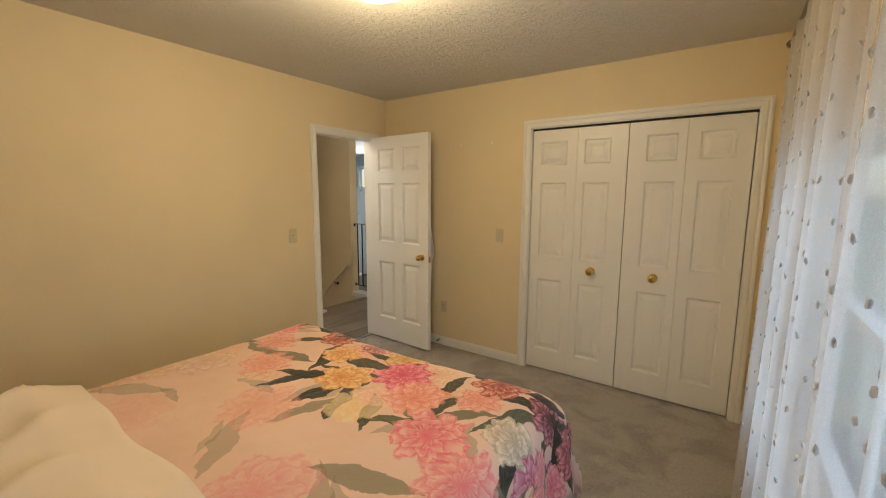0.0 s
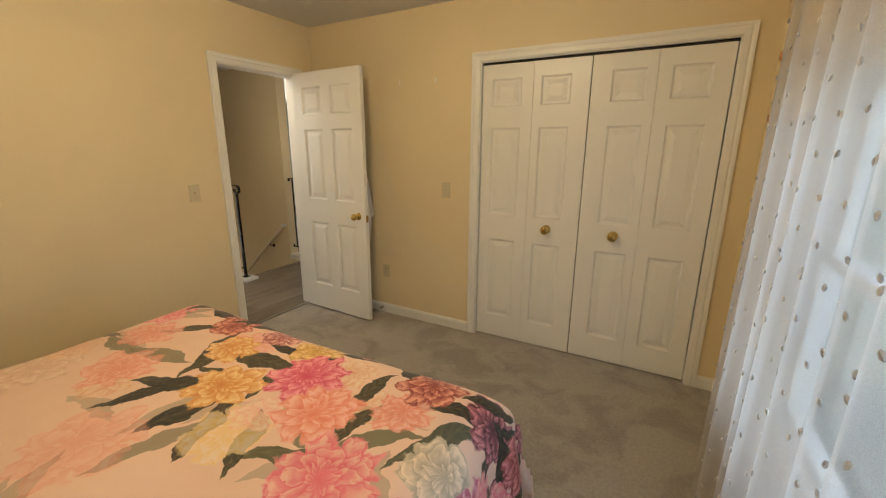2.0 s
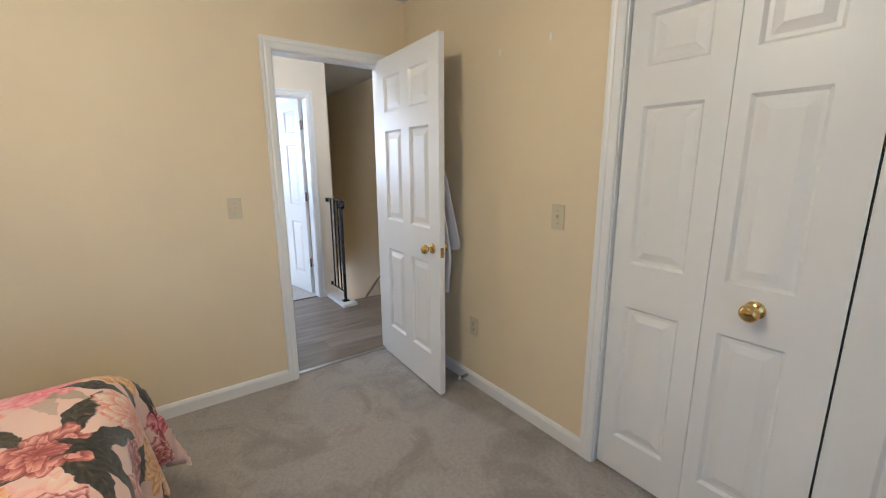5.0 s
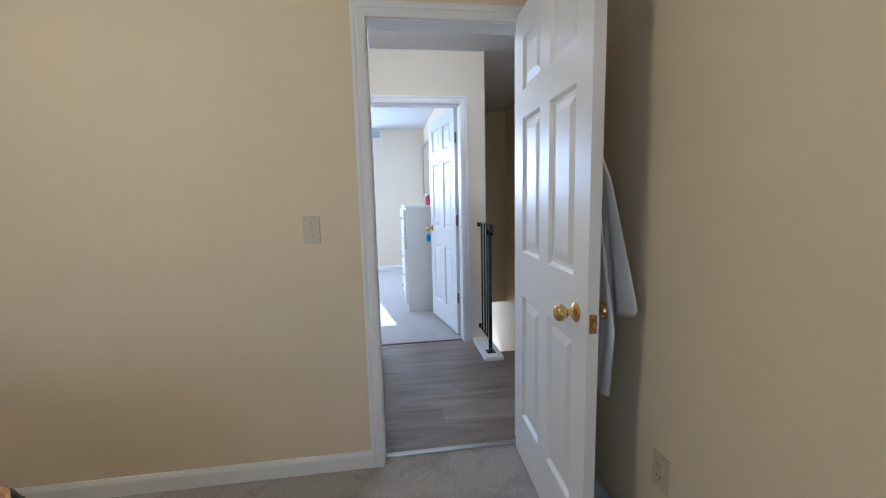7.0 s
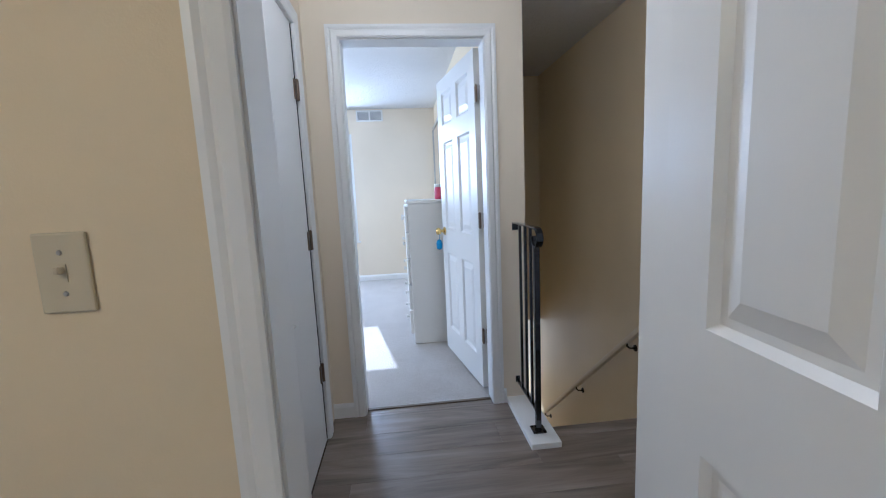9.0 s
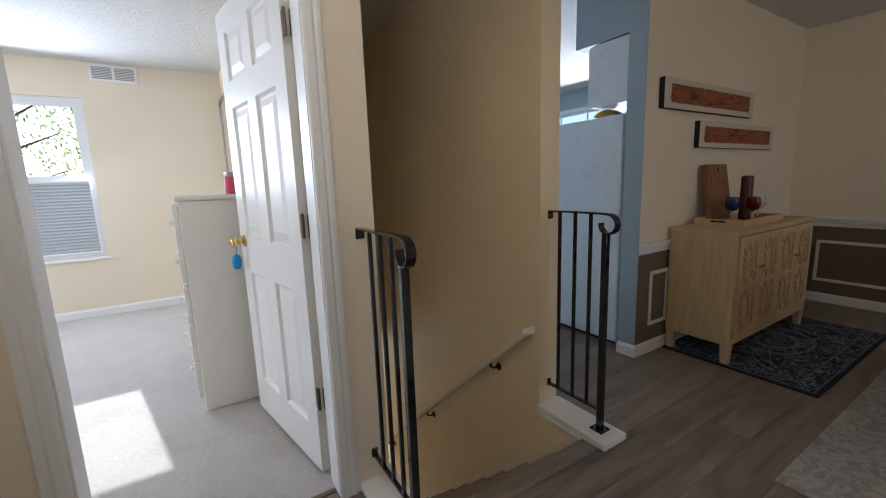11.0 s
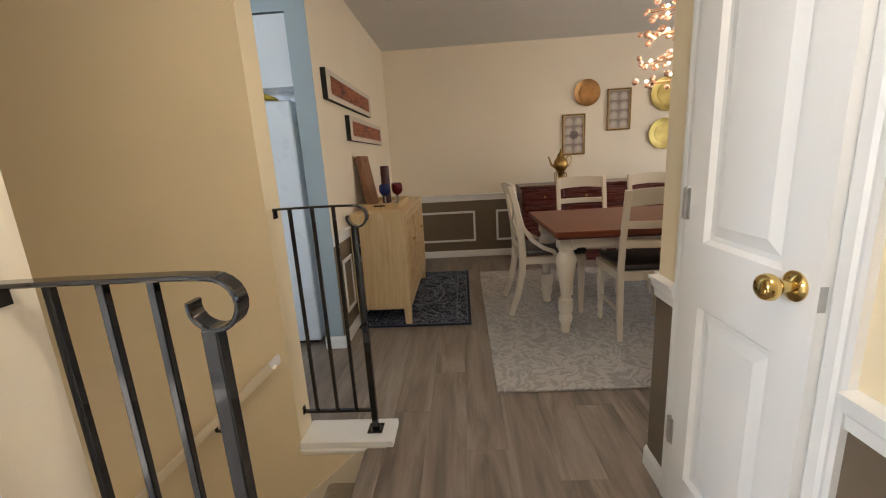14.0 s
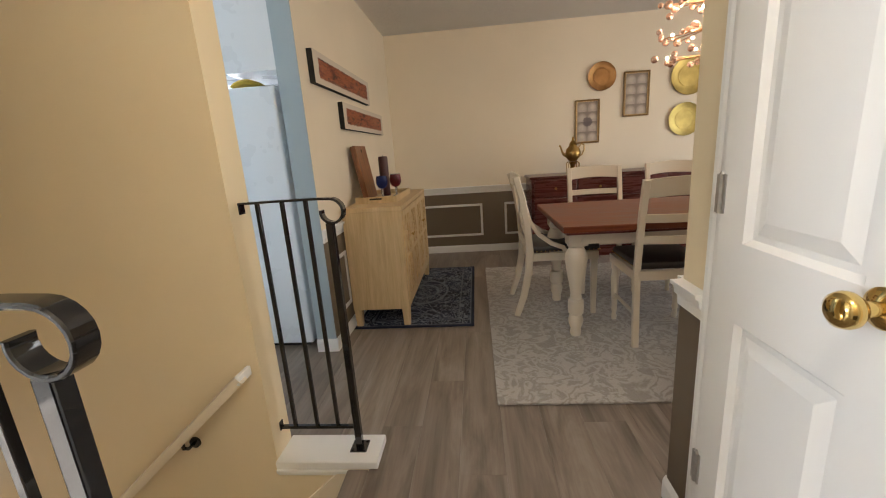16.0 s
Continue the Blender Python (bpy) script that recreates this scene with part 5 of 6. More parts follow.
for x in (-4.73, -5.54, -6.35):
    p = Vector(HR(x))
    bm = bmesh.new()
    sweep(bm, [(p.x, p.y, p.z - 0.018), (p.x, p.y, p.z - 0.040), (p.x, p.y + 0.020, p.z - 0.058), (p.x, WELL_N, p.z - 0.060)], circle(0.007, 8), up=(1, 0, 0))
    lathe(bm, [(0.024, WELL_N), (0.022, WELL_N - 0.008), (0.010, WELL_N - 0.012)], (p.x, 0, p.z - 0.060), 16, "y")
    part("bracket", bm, IRON, rail, smooth=True)

# unseen glowing dome, added only to house the hall's fill light
hall_fill_dome = thing("hall_ceiling_light", "unseen frosted glass dome added round the hall's fill light", "ceiling light", at=pose(-3.40, 2.66, 0))
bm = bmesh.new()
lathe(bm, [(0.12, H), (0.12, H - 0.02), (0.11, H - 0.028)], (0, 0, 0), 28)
part("base_plate", bm, OLD_BRASS, hall_fill_dome, smooth=True)
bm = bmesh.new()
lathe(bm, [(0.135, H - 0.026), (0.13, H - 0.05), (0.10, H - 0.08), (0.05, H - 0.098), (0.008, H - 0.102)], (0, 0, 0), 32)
part("shade", bm, glow("hall_fill_glass", (1.0, 0.86, 0.66), 4.0), hall_fill_dome, smooth=True).visible_shadow = False

# back bedroom
# plain grey for the sheet behind the vent slats, darker than the slats
VENT_GREY = paint("grey_vent_backing", (0.30, 0.30, 0.30), 0.7)
def vent(at, w, h):
    v = thing("wall_vent", "white return air vent with two louvred halves", "vent", at=at)
    part("frame", boxed((-w / 2, w / 2, -0.008, 0, -h / 2, -h / 2 + 0.022), (-w / 2, w / 2, -0.008, 0, h / 2 - 0.022, h / 2), (-w / 2, -w / 2 + 0.022, -0.008, 0, -h / 2 + 0.022, h / 2 - 0.022),
                        (w / 2 - 0.022, w / 2, -0.008, 0, -h / 2 + 0.022, h / 2 - 0.022), (-0.011, 0.011, -0.008, 0, -h / 2 + 0.022, h / 2 - 0.022)), TRIM, v)
    part("backing", boxed((-w / 2 + 0.02, w / 2 - 0.02, -0.002, -0.0005, -h / 2 + 0.02, h / 2 - 0.02)), VENT_GREY, v)
    n = 7
    for k in range(n):
        z = -h / 2 + 0.026 + (h - 0.052) * (k + 0.5) / n
        bm = bmesh.new()
        bm.faces.new([bm.verts.new(p) for p in ((-w / 2 + 0.02, -0.002, z + 0.006), (w / 2 - 0.02, -0.002, z + 0.006), (w / 2 - 0.02, -0.007, z - 0.002), (-w / 2 + 0.02, -0.007, z - 0.002))])
        part("slat", bm, TRIM, v)


vent(pose(BACK_W, 2.24, 2.36, 0, 0, 90), 0.37, 0.155)
shade_thing = thing("cellular_shade", "grey cellular shade drawn up over the lower sash", "window shade")
bm = bmesh.new()
n = 22
z0, z1 = 0.66, 1.33
for k in range(n):
    a, b = z0 + (z1 - z0) * k / n, z0 + (z1 - z0) * (k + 1) / n
    mid = (a + b) / 2
    for (za, xa), (zb, xb) in (((a, -8.060), (mid, -8.055)), ((mid, -8.055), (b, -8.060))):
        bm.faces.new([bm.verts.new(p) for p in ((xa - 0.09, 1.13, za), (xa - 0.09, 1.92, za), (xb - 0.09, 1.92, zb), (xb - 0.09, 1.13, zb))])
SHADE = paint("grey_shade_fabric", (0.42, 0.44, 0.46), 0.8, 300, 0.2, 0.03)
part("fabric", bm, SHADE, shade_thing)
part("top_rail", boxed((-8.165, -8.135, 1.125, 1.925, z1, z1 + 0.03), bevel=0.004), WINDOW_WHITE, shade_thing)
part("bottom_rail", boxed((-8.165, -8.135, 1.125, 1.925, z0 - 0.02, z0), bevel=0.004), WINDOW_WHITE, shade_thing)
solid("window_sill_2", boxed((BACK_W - 0.03, BACK_W + 0.035, 1.05, 2.0, 0.575, 0.60), bevel=0.005), TRIM, "white window sill", "sill")

dresser = thing("dresser", "tall white chest of drawers beside the open door", "dresser")
DW = paint("white_laminate", (0.72, 0.70, 0.66), 0.45, 200, 0.05, 0.02)
part("body", boxed((-6.28, -5.44, 2.665, 3.125, 0.0, 1.165), bevel=0.006), DW, dresser)
part("top", boxed((-6.29, -5.43, 2.65, 3.135, 1.165, 1.19), bevel=0.006), DW, dresser)
for k in range(5):
    z = 0.08 + k * 0.215
    drawer = part("drawer", boxed((-6.265, -5.455, 2.638, 2.665, z, z + 0.205), bevel=0.005), DW, dresser)
    for x in (-6.06, -5.66):
        bm = bmesh.new()
        lathe(bm, [(0.008, 0), (0.008, -0.012), (0.016, -0.018), (0.014, -0.028), (0.004, -0.030)], (x, 2.638, z + 0.10), 14, "y")
        part("knob", bm, DW, drawer, smooth=True)
box_mat = paint("pink_card", (0.55, 0.06, 0.12), 0.5, 60, 0.1, 0.1)
jar = thing("candle_jar", "pink candle jar with a metal lid on the dresser", "jar", at=pose(-5.66, 2.945, 1.19))
bm = bmesh.new()
lathe(bm, [(0.038, 0), (0.042, 0.008), (0.042, 0.09), (0.036, 0.10)], (0, 0, 0), 20)
part("glass_body", bm, box_mat, jar, smooth=True)
bm = bmesh.new()
lathe(bm, [(0.038, 0.10), (0.040, 0.104), (0.040, 0.122), (0.034, 0.127)], (0, 0, 0), 20)
part("lid", bm, STEEL, jar, "steel lid", smooth=True)
mm = Nodes("mirror_glass")
mm.set(Base_Color=(0.88, 0.89, 0.9), Metallic=1.0, Roughness=0.03)
mirror = thing("wall_mirror", "large mirror in a thin grey frame over the dresser", "mirror")
part("glass", boxed((-7.96, -5.9, BACK_N - 0.035, BACK_N - 0.02, 1.30, 2.10)), mm.mat, mirror)
part("frame", boxed((-8.0, -5.86, BACK_N - 0.045, BACK_N, 2.10, 2.14), (-8.0, -5.86, BACK_N - 0.045, BACK_N, 1.26, 1.30), (-8.0, -7.96, BACK_N - 0.045, BACK_N, 1.30, 2.10), (-5.9, -5.86, BACK_N - 0.045, BACK_N, 1.30, 2.10)), STEEL, mirror)
tag_mat = paint("blue_rubber", (0.01, 0.22, 0.50), 0.45, 200, 0.1, 0.05)
fob = thing("key_tag", "blue tag hanging from the door knob", "key tag", at=pose(-5.262, 2.890, 0.90))
bm = bmesh.new()
lathe(bm, [(0.010, -0.09), (0.021, -0.08), (0.024, -0.045), (0.018, -0.022), (0.006, -0.012)], (0, 0, 0), 14)
part("fob", bm, tag_mat, fob, smooth=True)
bm = bmesh.new()
sweep(bm, [(0, 0, -0.014), (0.005, 0.004, 0.012), (0, 0.006, 0.04)], circle(0.002, 6), up=(1, 0, 0))
part("cord", bm, tag_mat, fob)

# kitchen glimpse
fridge = thing("refrigerator", "white refrigerator standing beside the kitchen opening", "refrigerator")
part("body", boxed((-5.30, -4.66, 5.20, 5.94, 0.03, 1.62), bevel=0.012), APPLIANCE, fridge)
part("freezer_door", boxed((-5.37, -5.305, 5.205, 5.935, 1.13, 1.62), bevel=0.012), APPLIANCE, fridge)
part("fridge_door", boxed((-5.37, -5.305, 5.205, 5.935, 0.06, 1.12), bevel=0.012), APPLIANCE, fridge)
part("handle", boxed((-5.405, -5.37, 5.24, 5.265, 1.16, 1.45), bevel=0.008), APPLIANCE, fridge)
part("handle", boxed((-5.405, -5.37, 5.24, 5.265, 0.70, 1.08), bevel=0.008), APPLIANCE, fridge)
part("foot", boxed((-5.26, -4.70, 5.24, 5.90, 0.0, 0.03)), DARK, fridge)
bm = bmesh.new()
sweep(bm, [(-5.262 + 0.026 * (1 - math.cos(a)) , 5.197, 1.535 + 0.030 * math.sin(a)) for a in (0.2, 0.7, 1.2, 1.7, 2.2, 2.7)], oblong(0.004, 0.014), up=(0, 1, 0))
tagged(part("fridge_magnet", bm, DARK), "black arched magnet on the refrigerator's side", "magnet")
cup = thing("kitchen_cabinet", "white wall cabinet over the refrigerator", "kitchen cabinet")
part("body", boxed((-4.905, -4.606, 5.17, 6.0, 1.69, 2.09)), APPLIANCE, cup)
for y in (5.175, 5.59):
    d = part("door", boxed((-4.925, -4.906, y, y + 0.405, 1.695, 2.085), bevel=0.003), APPLIANCE, cup)
    bm = bmesh.new()
    lathe(bm, [(0.006, 0), (0.006, -0.010), (0.013, -0.016), (0.010, -0.024)], (-4.925, y + (0.36 if y < 5.3 else 0.05), 1.79), 12, "x")
    part("knob", bm, STEEL, d, smooth=True)
solid("kitchen_soffit", boxed((-5.03, -4.606, 5.165, DIN_N, 2.10, H)), BLUE_GREY, "blue-grey soffit over the kitchen cabinet", "soffit")
bowl_mat = paint("yellow_banana_skin", (0.62, 0.42, 0.03), 0.5, 60, 0.1, 0.15)
bag = thing("banana_bunch", "yellow bananas on a grey tray on the refrigerator", "bananas", at=pose(-4.90, 5.36, 1.62))
for k in range(4):
    bm = bmesh.new()
    pts = [(-0.09 + 0.030 * i, 0.022 * k - 0.03, 0.030 + 0.022 * math.sin(i * 0.5)) for i in range(7)]
    sweep(bm, pts, circle(0.016, 8), scales=[0.35, 0.85, 1.0, 1.05, 1.0, 0.8, 0.3])
    part("banana", bm, bowl_mat, bag, smooth=True)
part("tray", boxed((-0.02, 0.20, -0.07, 0.12, 0.0, 0.016), bevel=0.005), STEEL, bag)


# dining room
def light_rug_material():
    m = Nodes("pale_damask_rug")
    v = m.noise(3.4, 3, 0.5, distortion=2.0)
    w = m.noise(7.5, 3, 0.5, distortion=1.8)
    leaf = m.ramp(m.math("ADD", m.math("MULTIPLY", v, 0.5), m.math("MULTIPLY", w, 0.5)), [(0.42, (0, 0, 0)), (0.46, (1, 1, 1)), (0.50, (0.9, 0.9, 0.9)), (0.52, (0.1, 0.1, 0.1)), (0.55, (0.1, 0.1, 0.1)), (0.58, (1, 1, 1))])
    pile = m.noise(420, 3)
    tone = m.mix(leaf, (0.33, 0.295, 0.245), (0.50, 0.46, 0.40))
    tone = m.mix(m.span(pile, 0.3, 0.7, 0, 0.3), tone, (0.20, 0.17, 0.135))
    m.set(Base_Color=tone, Roughness=0.9, Sheen_Weight=0.2)
    m.bump(m.math("ADD", m.math("MULTIPLY", leaf, 0.6), pile), 0.6, 0.006)
    return m.mat


def dark_rug_material():
    """Navy ground, pale grey scrolls, a medallion and banded border; the rug spans -0.5 to 0.5 in its own frame."""
    m = Nodes("navy_oriental_rug")
    s = m.add("SeparateXYZ", Vector=m.where("Generated"))
    ex = m.math("MULTIPLY", m.math("SUBTRACT", 0.5, m.math("ABSOLUTE", m.math("SUBTRACT", s.outputs[0], 0.5))), 0.89)
    ey = m.math("MULTIPLY", m.math("SUBTRACT", 0.5, m.math("ABSOLUTE", m.math("SUBTRACT", s.outputs[1], 0.5))), 1.45)
    edge = m.math("MINIMUM", ex, ey)
    scroll = m.noise(6.0, 2, 0.5, distortion=2.4)
    lines = m.ramp(scroll, [(0.42, (0, 0, 0)), (0.44, (1, 1, 1)), (0.475, (1, 1, 1)), (0.49, (0, 0, 0)), (0.545, (0, 0, 0)), (0.56, (1, 1, 1)), (0.59, (1, 1, 1)), (0.60, (0, 0, 0))])
    dx = m.math("MULTIPLY", m.math("SUBTRACT", s.outputs[0], 0.5), 0.89)
    dy = m.math("MULTIPLY", m.math("SUBTRACT", s.outputs[1], 0.5), 1.45)
    rad = m.math("SQRT", m.math("ADD", m.math("MULTIPLY", dx, dx), m.math("MULTIPLY", dy, m.math("MULTIPLY", dy, 0.5))))
    ring = m.ramp(rad, [(0.10, (0, 0, 0)), (0.115, (1, 1, 1)), (0.13, (0, 0, 0)), (0.185, (0, 0, 0)), (0.20, (1, 1, 1)), (0.215, (0, 0, 0))])
    band = m.ramp(edge, [(0.022, (0, 0, 0)), (0.026, (1, 1, 1)), (0.034, (0, 0, 0)), (0.110, (0, 0, 0)), (0.114, (1, 1, 1)), (0.124, (0, 0, 0))])
    inside = m.ramp(edge, [(0.024, (0, 0, 0)), (0.030, (1, 1, 1))])
    fac = m.mix(1.0, m.mix(1.0, m.mix(1.0, lines, inside, "MULTIPLY"), ring, "SCREEN"), band, "SCREEN")
    tone = m.mix(m.math("MULTIPLY", fac, 0.75), m.ramp(m.noise(7, 3), [(0.35, (0.004, 0.008, 0.022)), (0.65, (0.010, 0.020, 0.055))]), (0.27, 0.30, 0.34))
    pile = m.noise(500, 2)
    m.set(Base_Color=m.mix(m.span(pile, 0.3, 0.7, 0, 0.3), tone, (0.006, 0.007, 0.012)), Roughness=0.92)
    m.bump(pile, 0.5, 0.004)
    return m.mat


rug = part("area_rug", boxed((-3.497, -0.75, 4.55, 6.82, 0.0, 0.012), bevel=0.004), light_rug_material())
tagged(rug, "large pale beige damask rug under the dining table", "rug")
rug2 = part("runner_rug", boxed((-4.46, -3.61, 5.45, 6.90, 0.0, 0.010), bevel=0.003), dark_rug_material())
tagged(rug2, "navy oriental rug with grey scrolls under the sideboard", "rug")
RUG_Z = 0.012

# sideboard
side = thing("sideboard", "pale oak sideboard with carved fretwork doors", "sideboard", at=pose(0, 0, 0.010))
SX0, SX1, SY0, SY1 = -4.462, -4.048, 5.475, 6.72
part("body", boxed((SX0 + 0.006, SX1 - 0.022, SY0 + 0.012, SY1 - 0.012, 0.155, 0.820)), OAK, side)
part("top", boxed((SX0, SX1, SY0, SY1, 0.820, 0.850), bevel=0.004), OAK, side)
part("side_panel", boxed((SX0 + 0.004, SX1 - 0.008, SY0, SY0 + 0.022, 0.125, 0.820), bevel=0.003), OAK, side)
part("side_panel", boxed((SX0 + 0.004, SX1 - 0.008, SY1 - 0.022, SY1, 0.125, 0.820), bevel=0.003), OAK, side)
part("bottom_rail", boxed((SX1 - 0.045, SX1 - 0.008, SY0 + 0.022, SY1 - 0.022, 0.125, 0.165), bevel=0.003), OAK, side)
for y in (SY0 + 0.028, SY1 - 0.028):
    for x in (SX0 + 0.034, SX1 - 0.036):
        bm = bmesh.new()
        sweep(bm, [(x, y, 0.126), (x, y, 0.0)], oblong(0.056, 0.05, 0.004), up=(0, 1, 0), scales=[1.0, 0.78])
        part("leg", bm, OAK, side)
count = 4
dw = (SY1 - SY0 - 0.05) / count
for k in range(count):
    y0 = SY0 + 0.025 + k * dw
    d = part("door", boxed((SX1 - 0.022, SX1 - 0.012, y0 + 0.002, y0 + dw - 0.002, 0.17, 0.815)), OAK, side)
    fr = 0.045
    bm = bmesh.new()
    a0, a1, c0, c1 = y0 + 0.002, y0 + dw - 0.002, 0.17, 0.815
    for s in ((a0, a0 + fr, c0, c1), (a1 - fr, a1, c0, c1), (a0 + fr, a1 - fr, c0, c0 + fr), (a0 + fr, a1 - fr, c1 - fr, c1), (a0 + fr, a1 - fr, 0.478, 0.507)):
        box(bm, SX1 - 0.012, SX1, s[0], s[1], s[2], s[3])
    part("door_frame", bm, OAK, d)
    for lo, hi in ((c0 + fr, 0.478), (0.507, c1 - fr)):
        ym, zm, w2, h2 = (a0 + a1) / 2, (lo + hi) / 2, (a1 - a0) / 2 - fr, (hi - lo) / 2
        for sy in (-1, 1):
            for p, q in (((ym, zm + h2), (ym + sy * w2 * 0.62, zm)), ((ym + sy * w2 * 0.62, zm), (ym, zm - h2)), ((ym + sy * w2, zm + h2 * 0.55), (ym + sy * w2 * 0.30, zm + h2 * 0.1)),
                         ((ym + sy * w2, zm - h2 * 0.55), (ym + sy * w2 * 0.30, zm - h2 * 0.1)), ((ym + sy * w2, zm + h2), (ym + sy * w2 * 0.4, zm + h2 * 0.4)), ((ym + sy * w2, zm - h2), (ym + sy * w2 * 0.4, zm - h2 * 0.4))):
                bm = bmesh.new()
                sweep(bm, [(SX1 - 0.007, p[0], p[1]), (SX1 - 0.007, q[0], q[1])], oblong(0.014, 0.010), up=(1, 0, 0))
                part("fret_bar", bm, OAK, d)
    bm = bmesh.new()
    lathe(bm, [(0.005, 0), (0.005, 0.010), (0.011, 0.014), (0.009, 0.022)], (SX1, y0 + (dw - 0.022 if k % 2 == 0 else 0.022), 0.60), 12, "x")
    part("knob", bm, OLD_BRASS, d, smooth=True)
STOP = 0.860

tray = thing("serving_tray", "pale wooden tray on the sideboard", "tray", at=pose(-4.275, 6.03, STOP))
part("base", boxed((-0.15, 0.15, -0.32, 0.32, 0.0, 0.010)), OAK, tray)
for s in ((-0.15, -0.138, -0.32, 0.32, 0.010, 0.045), (0.138, 0.15, -0.32, 0.32, 0.010, 0.045), (-0.138, 0.138, -0.32, -0.308, 0.010, 0.045), (-0.138, 0.138, 0.308, 0.32, 0.010, 0.045)):
    part("rim", boxed(s, bevel=0.002), OAK, tray)
part("handle_slot", boxed((-0.045, 0.045, -0.3215, -0.3205, 0.024, 0.036)), DARK, tray)
TZ = STOP + 0.011

board = thing("cutting_board", "reddish acacia cutting board leaning on the wall", "cutting board", at=pose(-4.375, 5.97, TZ + 0.002, 0, -9.0, 0))
part("board", boxed((-0.020, 0.020, -0.145, 0.145, 0.0, 0.405), bevel=0.007), BOARD, board)
bm = bmesh.new()
lathe(bm, [(0.013, -0.0205), (0.013, 0.0205)], (0, 0, 0.365), 14, "x")
part("hole_ring", bm, DARK, board)
CANDLE = paint("dark_red_wax", (0.06, 0.010, 0.008), 0.45, 40, 0.1, 0.15)
candle = thing("pillar_candle", "tall dark red pillar candle on the tray", "candle", at=pose(-4.293, 6.15, TZ))
bm = bmesh.new()
lathe(bm, [(0.036, 0.0), (0.038, 0.01), (0.038, 0.30), (0.034, 0.315), (0.012, 0.305)], (0, 0, 0), 24)
part("wax", bm, CANDLE, candle, smooth=True)
bm = bmesh.new()
lathe(bm, [(0.002, 0.303), (0.0015, 0.322)], (0, 0, 0), 6)
part("wick", bm, DARK, candle)


def tinted(name, color):
    m = Nodes(name)
    m.set(Base_Color=color, Roughness=0.05, Transmission_Weight=0.75, IOR=1.45)
    return m.mat


CLEAR = tinted("clear_glass", (0.92, 0.94, 0.95))


def goblet(label, material, at):
    g = thing("goblet", label, "goblet", "goblets on the tray", "", at)
    bm = bmesh.new()
    lathe(bm, [(0.036, 0.0), (0.034, 0.004), (0.010, 0.010), (0.006, 0.020), (0.007, 0.050), (0.010, 0.062), (0.006, 0.074), (0.009, 0.082)], (0, 0, 0), 24)
    part("stem", bm, CLEAR, g, "clear glass stem", smooth=True)
    bm = bmesh.new()
    lathe(bm, [(0.009, 0.082), (0.030, 0.092), (0.043, 0.118), (0.044, 0.145), (0.038, 0.175), (0.036, 0.175), (0.041, 0.145), (0.040, 0.119), (0.027, 0.095), (0.004, 0.088)], (0, 0, 0), 28)
    part("bowl", bm, material, g, smooth=True)


goblet("cobalt blue glass goblet with a clear stem", tinted("cobalt_glass", (0.01, 0.04, 0.30)), pose(-4.245, 5.83, TZ))
goblet("ruby red glass goblet with a clear stem", tinted("ruby_glass", (0.28, 0.005, 0.02)), pose(-4.16, 5.92, TZ))
goblet("clear glass goblet behind the red one", CLEAR, pose(-4.19, 6.08, TZ))


# wall pieces
def abstract_canvas(name):
    m = Nodes(name)
    s = m.add("SeparateXYZ", Vector=m.where("Generated"))
    a = m.noise(1.0, 5, 0.65, m.scaled((4, 3.0, 16)), 1.0)
    b = m.noise(1.0, 4, 0.6, m.scaled((4, 9, 40)), 0.4)
    col = m.ramp(m.math("ADD", m.math("MULTIPLY", a, 0.65), m.math("MULTIPLY", b, 0.35)),
                 [(0.36, (0.03, 0.010, 0.006)), (0.45, (0.20, 0.045, 0.018)), (0.52, (0.34, 0.10, 0.035)), (0.58, (0.10, 0.03, 0.015)), (0.70, (0.42, 0.24, 0.13))])
    ey = m.math("SUBTRACT", 0.5, m.math("ABSOLUTE", m.math("SUBTRACT", s.outputs[1], 0.5)))
    ez = m.math("SUBTRACT", 0.5, m.math("ABSOLUTE", m.math("SUBTRACT", s.outputs[2], 0.5)))
    ragged = m.math("MULTIPLY", m.math("SUBTRACT", m.noise(30, 3), 0.5), 0.05)
    fy = m.span(m.math("ADD", ey, ragged), 0.050, 0.062)
    fz = m.span(m.math("ADD", ez, m.math("MULTIPLY", ragged, 2.0)), 0.17, 0.21)
    m.set(Base_Color=m.mix(m.math("MINIMUM", fy, fz), (0.62, 0.54, 0.44), col), Roughness=0.6)
    m.bump(m.noise(90, 4), 0.3, 0.003)
    return m.mat


CANVAS = abstract_canvas("rust_abstract_painting")
for y0, y1, z0, z1 in ((5.290, 6.53, 1.628, 1.814), (5.745, 6.95, 1.392, 1.573)):
    art = thing("wall_art", "long narrow canvas painted in rust and white, black edges", "painting", "long canvases")
    part("stretcher", boxed((DIN_W, DIN_W + 0.034, y0, y1, z0, z1)), DARK, art, "black painted edge")
    part("canvas", boxed((DIN_W + 0.034, DIN_W + 0.037, y0 + 0.001, y1 - 0.001, z0 + 0.001, z1 - 0.001)), CANVAS, art)


def hammered(name, color):
    m = Nodes(name)
    m.set(Base_Color=m.ramp(m.noise(9, 4), [(0.3, shade(color, 0.6)), (0.7, color)]), Metallic=1.0, Roughness=m.span(m.noise(20, 4), 0.3, 0.7, 0.36, 0.5))
    v = m.add("TexVoronoi", Vector=m.where(), Scale=90.0)
    m.bump(v.outputs[0], 0.25, 0.002)
    return m.mat


